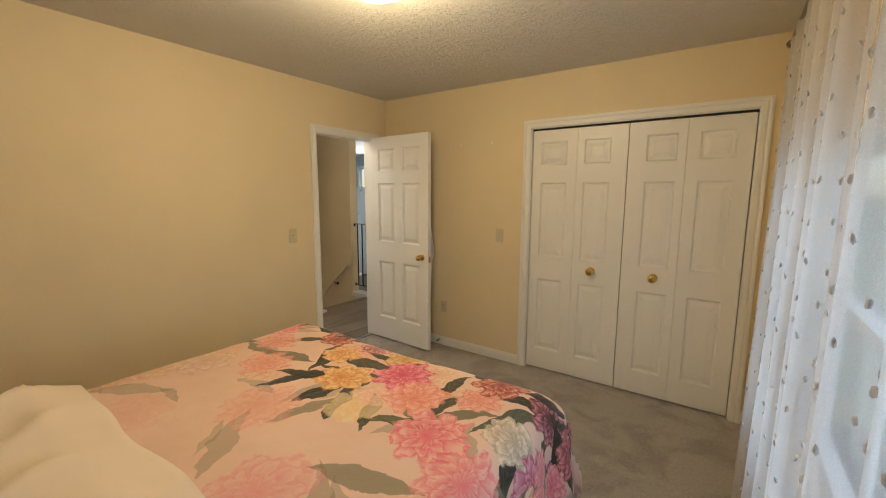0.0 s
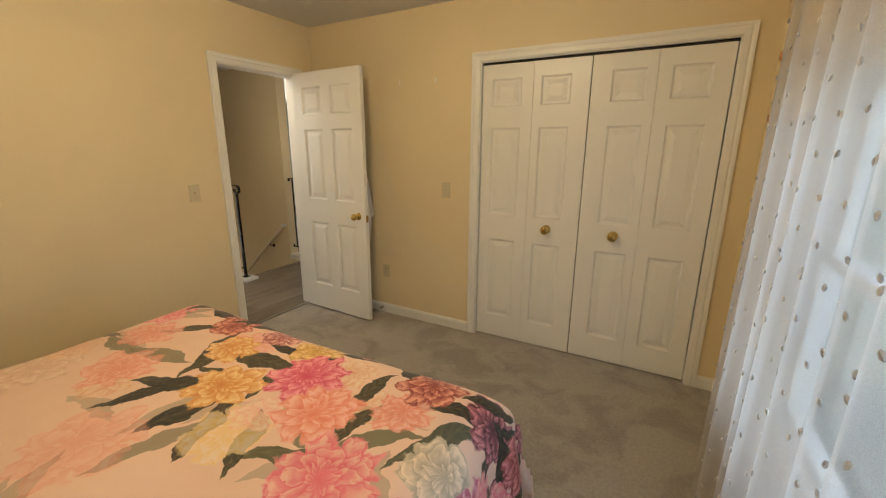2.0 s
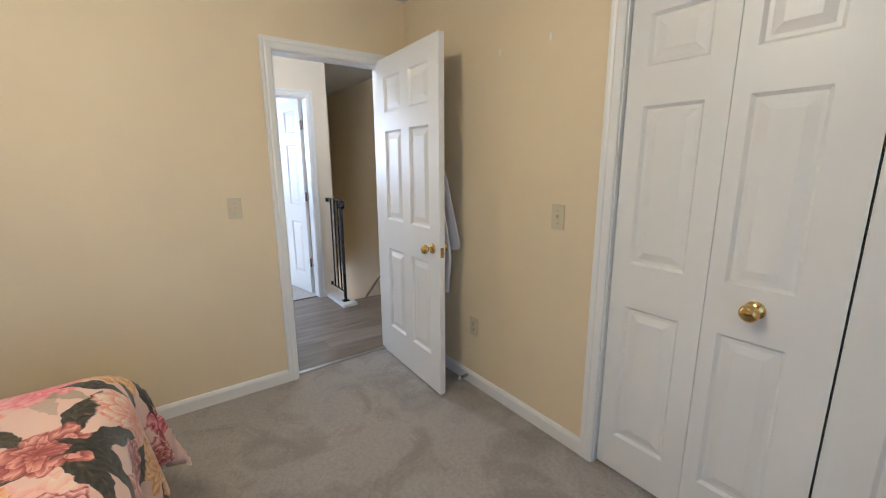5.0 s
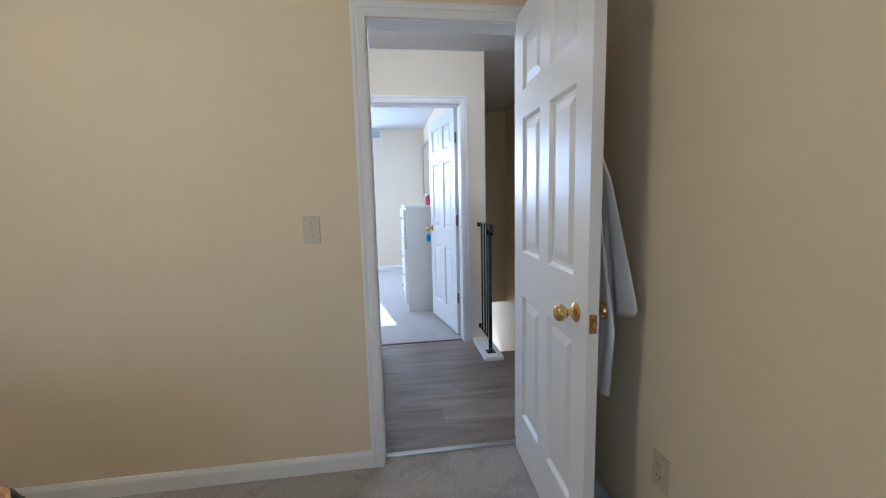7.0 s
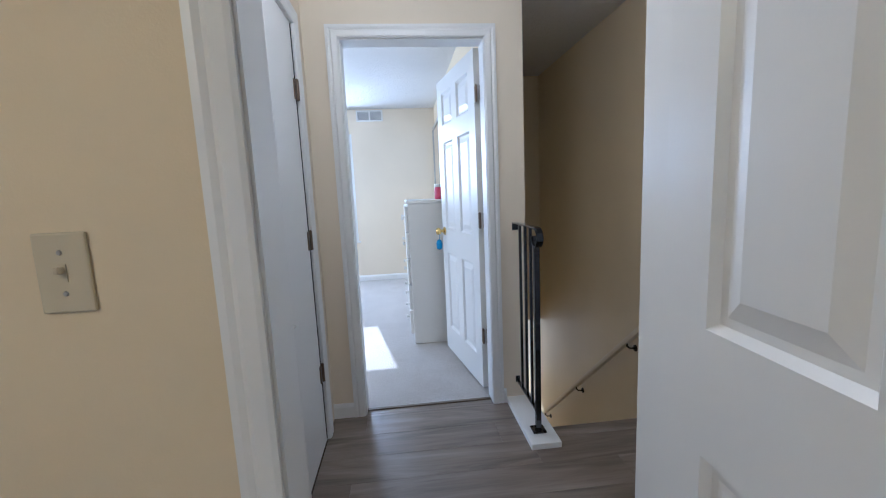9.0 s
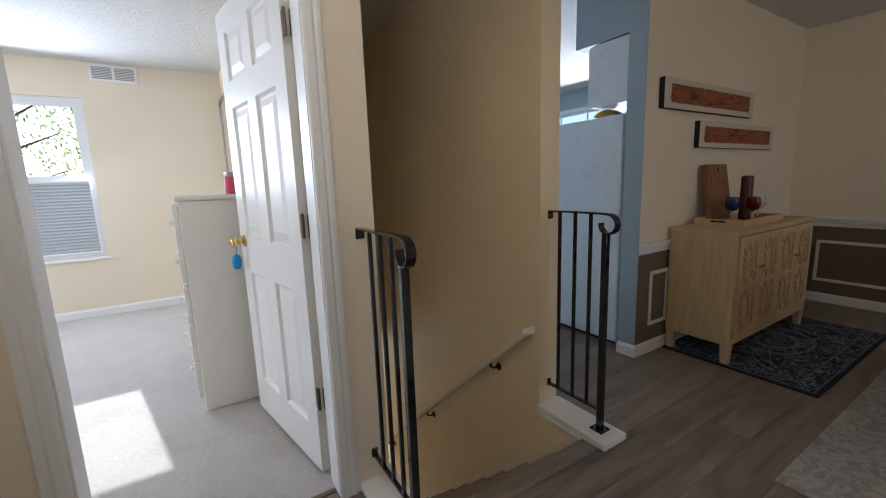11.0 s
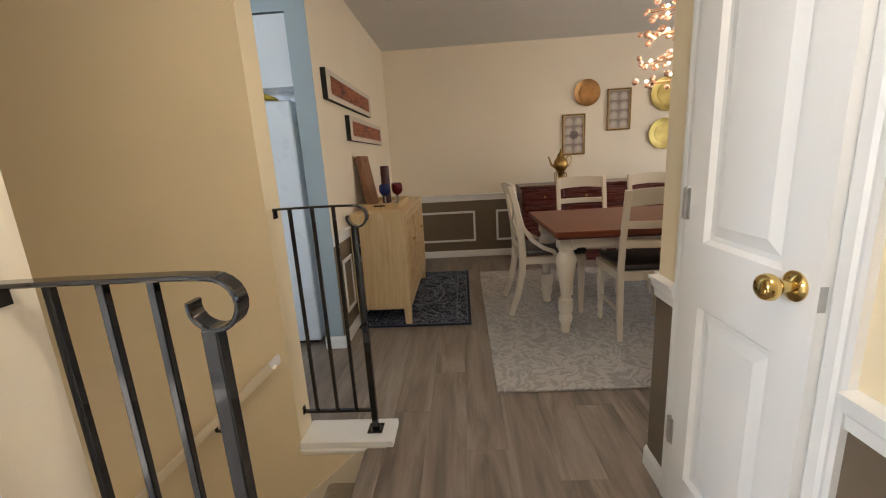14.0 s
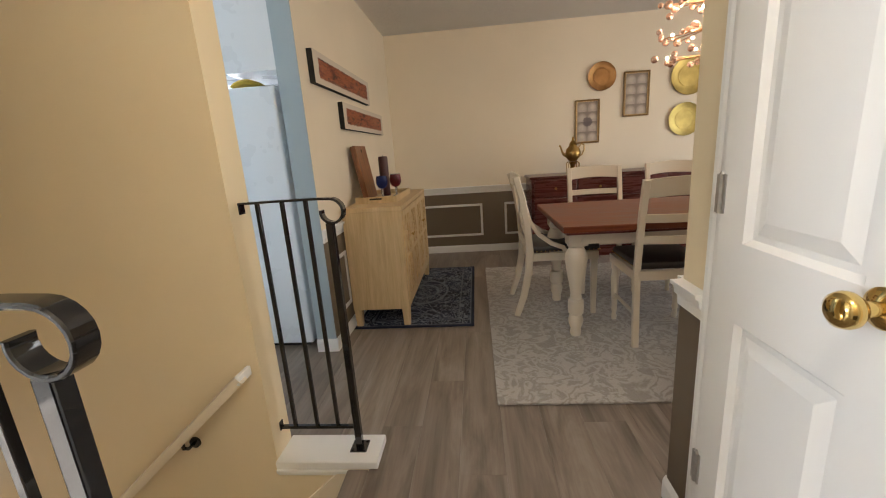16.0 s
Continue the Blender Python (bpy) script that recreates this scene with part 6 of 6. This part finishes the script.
def wall_plate_round(label, material, x, z, r):
    p = thing("decorative_plate", label, "wall plate", "metal plates on the wall", "", pose(x, DIN_N, z))
    bm = bmesh.new()
    lathe(bm, [(0.004, -0.010), (r * 0.3, -0.0105), (r * 0.62, -0.012), (r * 0.70, -0.014), (r * 0.98, -0.027), (r, -0.029), (r, -0.022), (r * 0.72, -0.003), (r * 0.5, -0.001)], (0, 0, 0), 48, "y")
    part("plate", bm, material, p, smooth=True)
    bm = bmesh.new()
    sweep(bm, [(r * 0.56 * math.cos(k * math.pi / 24), -0.0125, r * 0.56 * math.sin(k * math.pi / 24)) for k in range(49)], circle(0.0035, 6), up=(0, 1, 0))
    part("ring", bm, material, p, smooth=True)


wall_plate_round("round copper plate hung on the wall", hammered("hammered_copper", (0.48, 0.26, 0.10)), -2.165, 1.855, 0.146)
wall_plate_round("round engraved brass plate hung on the wall", hammered("hammered_brass", (0.54, 0.40, 0.13)), -1.27, 1.79, 0.19)
wall_plate_round("round yellow brass plate hung on the wall", hammered("pale_brass", (0.56, 0.44, 0.15)), -1.29, 1.355, 0.172)


def print_material(name, flower):
    """Rows of overlapping pale discs on grey; flower adds a dark bloom in the middle."""
    m = Nodes(name)
    sep = m.add("SeparateXYZ", Vector=m.where("Generated"))
    px = m.math("SUBTRACT", m.math("FRACT", m.math("MULTIPLY", sep.outputs[0], 2.0)), 0.5)
    pz = m.math("SUBTRACT", m.math("FRACT", m.math("MULTIPLY", sep.outputs[2], 4.0)), 0.5)
    d = m.math("SQRT", m.math("ADD", m.math("MULTIPLY", px, px), m.math("MULTIPLY", m.math("MULTIPLY", pz, pz), 0.75)))
    lean = m.math("ADD", d, m.math("MULTIPLY", pz, 0.35))
    soft = m.ramp(lean, [(0.10, (0.52, 0.45, 0.38)), (0.34, (0.40, 0.34, 0.29)), (0.46, (0.27, 0.225, 0.19)), (0.60, (0.23, 0.19, 0.16))])
    tone = m.mix(m.span(m.noise(30, 4), 0.4, 0.7, 0, 0.3), soft, (0.24, 0.20, 0.17))
    if flower:
        fx, fz = m.math("SUBTRACT", sep.outputs[0], 0.52), m.math("SUBTRACT", sep.outputs[2], 0.50)
        away = m.math("SQRT", m.math("ADD", m.math("MULTIPLY", fx, fx), m.math("MULTIPLY", m.math("MULTIPLY", fz, fz), 3.2)))
        bloom = m.span(m.math("ADD", away, m.math("MULTIPLY", m.noise(28, 3), 0.22)), 0.30, 0.36, 0.8, 0.0)
        tone = m.mix(bloom, tone, (0.10, 0.075, 0.085))
    m.set(Base_Color=tone, Roughness=0.3)
    return m.mat


GILT = metal("worn_gilt", (0.52, 0.38, 0.20), 0.3, 0.15)
for x0, x1, z0, z1, flower in ((-2.440, -2.178, 1.174, 1.632, True), (-1.936, -1.668, 1.424, 1.880, False)):
    pic = thing("framed_print", "grey disc-patterned print" + (" with a dark flower" if flower else "") + " in a thin bronze frame", "picture", "framed prints")
    f, g = 0.017, 0.006
    part("frame", boxed((x0, x1, DIN_N - 0.024, DIN_N, z0, z0 + f), (x0, x1, DIN_N - 0.024, DIN_N, z1 - f, z1), (x0, x0 + f, DIN_N - 0.024, DIN_N, z0 + f, z1 - f), (x1 - f, x1, DIN_N - 0.024, DIN_N, z0 + f, z1 - f), bevel=0.004), BRONZE, pic)
    a0, a1, b0, b1 = x0 + f, x1 - f, z0 + f, z1 - f
    part("gilt_lip", boxed((a0, a1, DIN_N - 0.018, DIN_N - 0.004, b0, b0 + g), (a0, a1, DIN_N - 0.018, DIN_N - 0.004, b1 - g, b1), (a0, a0 + g, DIN_N - 0.018, DIN_N - 0.004, b0 + g, b1 - g), (a1 - g, a1, DIN_N - 0.018, DIN_N - 0.004, b0 + g, b1 - g)), GILT, pic, "gilt inner lip")
    part("print", boxed((a0 + g, a1 - g, DIN_N - 0.010, DIN_N - 0.001, b0 + g, b1 - g)), print_material("disc_print_flower" if flower else "disc_print", flower), pic)

# buffet
buffet = thing("buffet", "dark mahogany buffet with drawers against the wall", "buffet")
QX0, QX1, QY0, QY1 = -3.00, -1.15, 7.10, 7.56
part("body", boxed((QX0 + 0.02, QX1 - 0.02, QY0 + 0.02, QY1, 0.12, 0.845)), MAHOGANY, buffet)
part("top", boxed((QX0, QX1, QY0, QY1, 0.845, 0.872), bevel=0.006), MAHOGANY, buffet)
part("plinth", boxed((QX0 + 0.04, QX1 - 0.04, QY0 + 0.04, QY1, 0.0, 0.12)), MAHOGANY, buffet)
for k in range(4):
    for z0, z1 in ((0.66, 0.83), (0.15, 0.645)):
        w = (QX1 - QX0 - 0.08) / 4
        x = QX0 + 0.04 + k * w
        d = part("drawer" if z0 > 0.5 else "door", boxed((x + 0.006, x + w - 0.006, QY0, QY0 + 0.02, z0, z1), bevel=0.005), MAHOGANY, buffet)
        bm = bmesh.new()
        lathe(bm, [(0.006, 0), (0.006, -0.012), (0.014, -0.018), (0.012, -0.028)], (x + w / 2, QY0, (z0 + z1) / 2), 12, "y")
        part("knob", bm, OLD_BRASS, d, smooth=True)

pot = thing("teapot", "brass teapot on a brass warmer stand on the buffet", "teapot", at=pose(-2.535, 7.24, 0.872))
pot.scale = (0.95, 0.95, 1.24)
bm = bmesh.new()
lathe(bm, [(0.030, 0.105), (0.046, 0.112), (0.074, 0.140), (0.082, 0.172), (0.072, 0.205), (0.046, 0.228), (0.040, 0.238), (0.044, 0.243), (0.030, 0.262), (0.010, 0.276), (0.012, 0.288), (0.009, 0.300), (0.003, 0.306)], (0, 0, 0), 32)
part("body", bm, OLD_BRASS, pot, smooth=True)
bm = bmesh.new()
sweep(bm, [(-0.070, 0, 0.155), (-0.105, 0, 0.170), (-0.122, 0, 0.205), (-0.135, 0, 0.235), (-0.148, 0, 0.240)], circle(0.012, 10), up=(0, 1, 0), scales=[1.5, 1.1, 0.85, 0.7, 0.6])
part("spout", bm, OLD_BRASS, pot, smooth=True)
bm = bmesh.new()
sweep(bm, [(0.060, 0, 0.215), (0.090, 0, 0.245), (0.118, 0, 0.232), (0.120, 0, 0.195), (0.096, 0, 0.155), (0.076, 0, 0.148)], circle(0.006, 8), up=(0, 1, 0))
part("handle", bm, OLD_BRASS, pot, smooth=True)
bm = bmesh.new()
lathe(bm, [(0.044, 0.0), (0.046, 0.03), (0.036, 0.045), (0.024, 0.060), (0.026, 0.075), (0.040, 0.095), (0.050, 0.104), (0.030, 0.106)], (0, 0, 0), 24)
part("burner", bm, OLD_BRASS, pot, smooth=True)
for k in range(4):
    a = radians(45 + 90 * k)
    bm = bmesh.new()
    sweep(bm, [(0.052 * math.cos(a), 0.052 * math.sin(a), 0.104), (0.078 * math.cos(a), 0.078 * math.sin(a), 0.09), (0.074 * math.cos(a), 0.074 * math.sin(a), 0.0)], circle(0.006, 6), up=(0.3, 0.1, 1))
    part("stand_leg", bm, OLD_BRASS, pot, smooth=True)

# dining table
table = thing("dining_table", "dining table with reddish-brown top and turned cream legs", "dining table", at=pose(0, 0, RUG_Z))
TX0, TX1, TY0, TY1, TT = -3.085, -1.20, 5.07, 6.05, 0.728
part("tabletop", boxed((TX0, TX1, TY0, TY1, TT - 0.036, TT), bevel=0.006), TABLE_TOP, table, "polished reddish-brown tabletop")
part("top_edge", boxed((TX0 + 0.02, TX1 - 0.02, TY0 + 0.02, TY1 - 0.02, TT - 0.052, TT - 0.036), bevel=0.004), MAHOGANY, table)
for s in ((TX0 + 0.13, TX1 - 0.13, TY0 + 0.11, TY0 + 0.13), (TX0 + 0.13, TX1 - 0.13, TY1 - 0.13, TY1 - 0.11), (TX0 + 0.10, TX0 + 0.12, TY0 + 0.16, TY1 - 0.16), (TX1 - 0.12, TX1 - 0.10, TY0 + 0.16, TY1 - 0.16)):
    part("apron", boxed((*s, TT - 0.125, TT - 0.052)), CHAIR_PAINT, table)
LEG = [(0.030, 0.0), (0.034, 0.02), (0.030, 0.045), (0.040, 0.07), (0.046, 0.10), (0.040, 0.13), (0.034, 0.14), (0.046, 0.15), (0.048, 0.20), (0.046, 0.235), (0.034, 0.245), (0.032, 0.27), (0.042, 0.34), (0.058, 0.43), (0.066, 0.49), (0.064, 0.525), (0.050, 0.556), (0.042, 0.570), (0.054, 0.578), (0.054, 0.586)]
for x in (TX0 + 0.115, TX1 - 0.115):
    for y in (TY0 + 0.185, TY1 - 0.185):
        bm = bmesh.new()
        lathe(bm, LEG, (x, y, 0), 28)
        leg = part("leg", bm, CHAIR_PAINT, table, "turned cream leg", smooth=True)
        part("leg_block", boxed((x - 0.056, x + 0.056, y - 0.056, y + 0.056, 0.586, TT - 0.052), bevel=0.004), CHAIR_PAINT, leg)


# chairs: built with the back at y=0, the seat towards +y
def chair_seat(c, w, d, z):
    bm = bmesh.new()
    box(bm, -w / 2 + 0.02, w / 2 - 0.02, 0.02, d + 0.015, z, z + 0.045, 0.018)
    seat = part("seat", bm, DARK_LEATHER, c, "dark upholstered seat", smooth=True)
    bm = bmesh.new()
    for k in range(16):
        for x, y in ((-w / 2 + 0.02, 0.03 + d * k / 16), (w / 2 - 0.02, 0.03 + d * k / 16), (-w / 2 + 0.03 + (w - 0.06) * k / 15, d + 0.015)):
            bmesh.ops.create_icosphere(bm, subdivisions=1, radius=0.005, matrix=Matrix.Translation((x, y, z + 0.010)))
    part("nailheads", bm, OLD_BRASS, seat, "row of brass nailheads", smooth=True)["kind"] = "stuff"
    for s in ((-w / 2 + 0.02, w / 2 - 0.02, d - 0.022, d, z - 0.055, z), (-w / 2, -w / 2 + 0.022, 0.02, d, z - 0.055, z), (w / 2 - 0.022, w / 2, 0.02, d, z - 0.055, z), (-w / 2 + 0.02, w / 2 - 0.02, 0.0, 0.022, z - 0.055, z)):
        part("seat_rail", boxed(s, bevel=0.003), CHAIR_PAINT, c)


def ladder_chair(at):
    c = thing("dining_chair", "cream painted ladder-back dining chair with dark seat", "chair", "chairs round the table", "", at)
    w, d, z = 0.45, 0.43, 0.455
    chair_seat(c, w, d, z)
    for sx in (-1, 1):
        bm = bmesh.new()
        x = sx * (w / 2 - 0.018)
        sweep(bm, [(x, 0.0, 0.0), (x, 0.012, 0.25), (x, 0.018, 0.46), (x, -0.01, 0.72), (x, -0.055, 0.965)], oblong(0.036, 0.030, 0.004), up=(0, 1, 0))
        part("back_post", bm, CHAIR_PAINT, c)
        bm = bmesh.new()
        lathe(bm, [(0.014, 0.0), (0.018, 0.02), (0.013, 0.05), (0.020, 0.075), (0.016, 0.10), (0.022, 0.20), (0.026, 0.30), (0.018, 0.345), (0.024, 0.36), (0.024, z - 0.055)], (sx * (w / 2 - 0.03), d - 0.03, 0), 18)
        part("front_leg", bm, CHAIR_PAINT, c, "turned front leg", smooth=True)
    for z0, h in ((0.868, 0.098), (0.735, 0.045), (0.615, 0.045)):
        bm = bmesh.new()
        pts = []
        for k in range(9):
            u = -1 + k / 4
            lean = 0.018 - max(0.0, (z0 + h / 2 - 0.46)) * 0.145
            pts.append((u * (w / 2 - 0.03), lean - 0.028 * (1 - u * u), z0 + h / 2 + (0.012 * (1 - u * u) if h > 0.06 else 0)))
        sweep(bm, pts, oblong(0.018, h, 0.003))
        part("back_slat", bm, CHAIR_PAINT, c, smooth=True)
    for sx in (-1, 1):
        part("side_stretcher", boxed((sx * (w / 2 - 0.03) - 0.008, sx * (w / 2 - 0.03) + 0.008, 0.02, d - 0.03, 0.17, 0.19), bevel=0.003), CHAIR_PAINT, c)
    return c


def cross_chair(at):
    c = thing("dining_chair", "cream painted cross-back chair with swept arms at the table's end", "chair", "chairs round the table", "", at)
    w, d, z = 0.47, 0.47, 0.455
    chair_seat(c, w, d, z)
    for sx in (-1, 1):
        x = sx * (w / 2 - 0.012)
        bm = bmesh.new()
        sweep(bm, [(x, -0.085, 0.0), (x, -0.035, 0.15), (x, 0.0, 0.32), (x, 0.010, 0.46), (x, -0.006, 0.66), (x, -0.035, 0.84), (x, -0.075, 0.985)], oblong(0.034, 0.048, 0.006), up=(0, 1, 0), scales=[0.8, 0.95, 1.05, 1.1, 1.0, 0.95, 0.9])
        part("back_post", bm, CHAIR_PAINT, c)
        bm = bmesh.new()
        sweep(bm, [(x, -0.022, 0.80), (x, 0.012, 0.68), (x, 0.075, 0.585), (x, 0.160, 0.520), (x, 0.235, 0.490), (x, 0.255, 0.455)], oblong(0.026, 0.030, 0.004), up=(0, 1, 0))
        part("swept_arm", bm, CHAIR_PAINT, c)
        bm = bmesh.new()
        sweep(bm, [(sx * (w / 2 - 0.026), d - 0.026, z - 0.03), (sx * (w / 2 - 0.026), d - 0.026, 0.0)], oblong(0.046, 0.046, 0.004), up=(0, 1, 0), scales=[1.0, 0.66])
        part("front_leg", bm, CHAIR_PAINT, c)
        bm = bmesh.new()
        sweep(bm, [(-sx * (w / 2 - 0.03), 0.0, 0.545), (-sx * 0.12, -0.022, 0.63), (sx * 0.02, -0.036, 0.715), (sx * 0.13, -0.042, 0.80), (sx * (w / 2 - 0.03), -0.05, 0.885)], oblong(0.014, 0.026, 0.003))
        part("cross_splat", bm, CHAIR_PAINT, c)
    for z0, h in ((0.905, 0.085), (0.505, 0.042)):
        bm = bmesh.new()
        pts = []
        for k in range(9):
            u = -1 + k / 4
            lean = 0.010 - max(0.0, z0 - 0.5) * 0.14
            pts.append((u * (w / 2 - 0.016), lean - 0.030 * (1 - u * u), z0 + h / 2 + (0.014 * (1 - u * u) if h > 0.06 else 0)))
        sweep(bm, pts, oblong(0.020, h, 0.004))
        part("back_slat", bm, CHAIR_PAINT, c, smooth=True)
    return c


near = ladder_chair(pose(-2.47, 5.075, RUG_Z))
copy_thing(near, pose(-2.545, 6.385, RUG_Z, 0, 0, 180))
copy_thing(near, pose(-1.90, 6.385, RUG_Z, 0, 0, 180))
cross_chair(pose(-3.215, 5.80, RUG_Z, 0, 0, -90))

# bubble chandelier
cop = Nodes("copper_tinted_glass")
cop.set(Base_Color=(0.93, 0.66, 0.50), Roughness=0.03, Transmission_Weight=0.6, Metallic=0.45, IOR=1.45)
BUBBLE = cop.mat
BULB = glow("lit_amber_bulb", (1.0, 0.74, 0.48), 18.0)
ch = thing("chandelier", "copper-tinted glass bubble chandelier, lit, over the table", "chandelier", at=pose(-2.17, 5.52, 0))
bm = bmesh.new()
lathe(bm, [(0.07, H), (0.07, H - 0.015), (0.02, H - 0.03), (0.008, H - 0.04), (0.008, 1.66)], (0, 0, 0), 20)
part("stem", bm, COPPER, ch, smooth=True)
ball = bmesh.new()
bmesh.ops.create_icosphere(ball, subdivisions=3, radius=1.0)
bubble_mesh = bpy.data.meshes.new("bubble")
ball.to_mesh(bubble_mesh)
ball.free()
bubble_mesh.polygons.foreach_set("use_smooth", [True] * len(bubble_mesh.polygons))
bubble_mesh.materials.append(BUBBLE)
rng = random.Random(11)
for ring, (z, radius, number) in enumerate(((1.635, 0.25, 22), (1.78, 0.26, 24), (1.925, 0.26, 24), (2.07, 0.24, 22), (2.19, 0.18, 16))):
    for k in range(number):
        a = 2 * math.pi * (k + 0.4 * ring) / number + rng.uniform(-0.15, 0.15)
        r = radius * rng.uniform(0.55, 1.1)
        p = Vector((r * math.cos(a), r * math.sin(a), z + rng.uniform(-0.022, 0.022)))
        s = rng.uniform(0.013, 0.026)
        bubble = new("bubble", bubble_mesh)
        bubble.parent = ch
        bubble.matrix_basis = Matrix.LocRotScale(p, None, (s, s, s))
        if k % 2 == 0:
            bm = bmesh.new()
            sweep(bm, [(0, 0, z), tuple(p)], circle(0.003, 6), up=(0.1, 0.2, 1))
            part("arm", bm, COPPER, ch)
        if k % 4 == 1:
            bm = bmesh.new()
            bmesh.ops.create_icosphere(bm, subdivisions=2, radius=0.009, matrix=Matrix.Translation(p * 0.75 + Vector((0, 0, z * 0.25))))
            part("bulb", bm, BULB, ch, "small glowing bulb", smooth=True).visible_shadow = False


# trees beyond the windows
BARK = paint("grey_bark", (0.12, 0.09, 0.065), 0.9, 40, 0.8, 0.2)
lf = Nodes("green_leaves")
lf_a = lf.add("BsdfDiffuse", Color=lf.ramp(lf.noise(0.8, 3), [(0.3, (0.06, 0.12, 0.03)), (0.7, (0.14, 0.20, 0.06))]))
lf_b = lf.add("BsdfTranslucent", Color=(0.42, 0.52, 0.26))
lf_mix = lf.t.nodes.new("ShaderNodeMixShader")
lf.t.links.new(lf_a.outputs[0], lf_mix.inputs[1])
lf.t.links.new(lf_b.outputs[0], lf_mix.inputs[2])
lf.t.links.new(lf_mix.outputs[0], lf.out.inputs[0])
LEAF = lf.mat


def tree(at, height, seed):
    rnd = random.Random(seed)
    t = thing("tree", "leafy garden tree standing beyond the windows", "tree", "garden trees", "", at)
    bm = bmesh.new()
    sweep(bm, [(0, 0, 0), (0.05, 0.03, height * 0.25), (0.0, 0.1, height * 0.5), (0.1, 0.05, height * 0.85)], circle(0.16, 8), up=(0, 1, 0), scales=[1.2, 1.0, 0.7, 0.25])
    tips = []
    for k in range(9):
        a, z = rnd.uniform(0, 6.28), height * rnd.uniform(0.3, 0.75)
        e = Vector((math.cos(a) * height * 0.28, math.sin(a) * height * 0.28, z + height * rnd.uniform(0.05, 0.2)))
        sweep(bm, [(0.03, 0.05, z), tuple(e * 0.55 + Vector((0, 0, z * 0.45))), tuple(e)], circle(0.05, 6), up=(0.3, 0.2, 1), scales=[1, 0.7, 0.3])
        tips.append(e)
    part("trunk", bm, BARK, t)
    verts, faces = [], []
    for k in range(2600):
        c = rnd.choice(tips) + Vector((rnd.gauss(0, 1), rnd.gauss(0, 1), rnd.gauss(0, 0.8))) * height * 0.11
        e = Euler((rnd.uniform(0, 6), rnd.uniform(0, 6), rnd.uniform(0, 6))).to_matrix()
        s = rnd.uniform(0.04, 0.08)
        n = len(verts)
        verts += [c + e @ Vector(p) * s for p in ((-1, 0, 0), (0, -0.5, 0.1), (1, 0, 0), (0, 0.5, 0.1))]
        faces.append((n, n + 1, n + 2, n + 3))
    me = bpy.data.meshes.new("crown")
    me.from_pydata([tuple(v) for v in verts], [], faces)
    me.materials.append(LEAF)
    crown = new("crown", me)
    crown.parent = t


for k, (x, y, h) in enumerate(((-17, -1.8, 7), (-21, 2.4, 8), (-19, 5.5, 7.5), (-8, 18, 8), (-5.5, 21, 9), (9, 3, 7), (12, 8, 8))):
    tree(pose(x, y, -2.65), h, k)


# floor planks, each a piece of its own
hall_floor = tagged(new("floor_planks"), "grey-brown wood-look plank floor", "floor", "", "structure")
PW, PL = 0.178, 1.22
plank_cache = {}


def plank(x0, x1, y0, y1):
    w, l = round(x1 - x0, 3), round(y1 - y0, 3)
    if w < 0.02 or l < 0.03:
        return
    if (w, l) not in plank_cache:
        bm = bmesh.new()
        e, c = 0.0002, 0.0008
        a, b = w / 2 - e, l / 2 - e
        top = [bm.verts.new((x, y, 0.0)) for x, y in ((-a + c, -b + c), (a - c, -b + c), (a - c, b - c), (-a + c, b - c))]
        rim = [bm.verts.new((x, y, -0.0009)) for x, y in ((-a, -b), (a, -b), (a, b), (-a, b))]
        low = [bm.verts.new((x, y, -0.008)) for x, y in ((-a, -b), (a, -b), (a, b), (-a, b))]
        bm.faces.new(top)
        for u, v in ((top, rim), (rim, low)):
            for k in range(4):
                bm.faces.new((u[(k + 1) % 4], u[k], v[k], v[(k + 1) % 4]))
        bmesh.ops.recalc_face_normals(bm, faces=bm.faces[:])
        me = bpy.data.meshes.new("plank")
        bm.to_mesh(me)
        bm.free()
        me.materials.append(PLANK)
        plank_cache[(w, l)] = me
    ob = new("plank", plank_cache[(w, l)])
    ob.parent = hall_floor
    ob.location = ((x0 + x1) / 2, (y0 + y1) / 2, 0)


# zones of plain rectangles: x from, to, y from, to
ZONES = ((-4.020, -2.915, HALL_S, DIN_N), (HALL_W, -4.020, HALL_S, WELL_S), (HALL_W, -4.020, WELL_N, DIN_N), (-2.915, DIN_E, DIN_S, DIN_N),
         (-6.4, HALL_W, 4.311, DIN_N), (-4.442, HALL_W, 2.353, 3.085))
row = -37
while row * PW < 1.2:
    gx0, gx1 = row * PW - 4.020 + 22 * PW, (row + 1) * PW - 4.020 + 22 * PW
    shift = (row * 0.47 + (row * row % 7) * 0.11) % PL
    for zx0, zx1, zy0, zy1 in ZONES:
        x0, x1 = max(gx0, zx0), min(gx1, zx1)
        if x1 - x0 < 0.004:
            continue
        n = math.floor((zy0 - shift) / PL)
        while n * PL + shift < zy1:
            y0, y1 = max(n * PL + shift, zy0), min((n + 1) * PL + shift, zy1)
            plank(x0, x1, y0, y1)
            n += 1
    row += 1
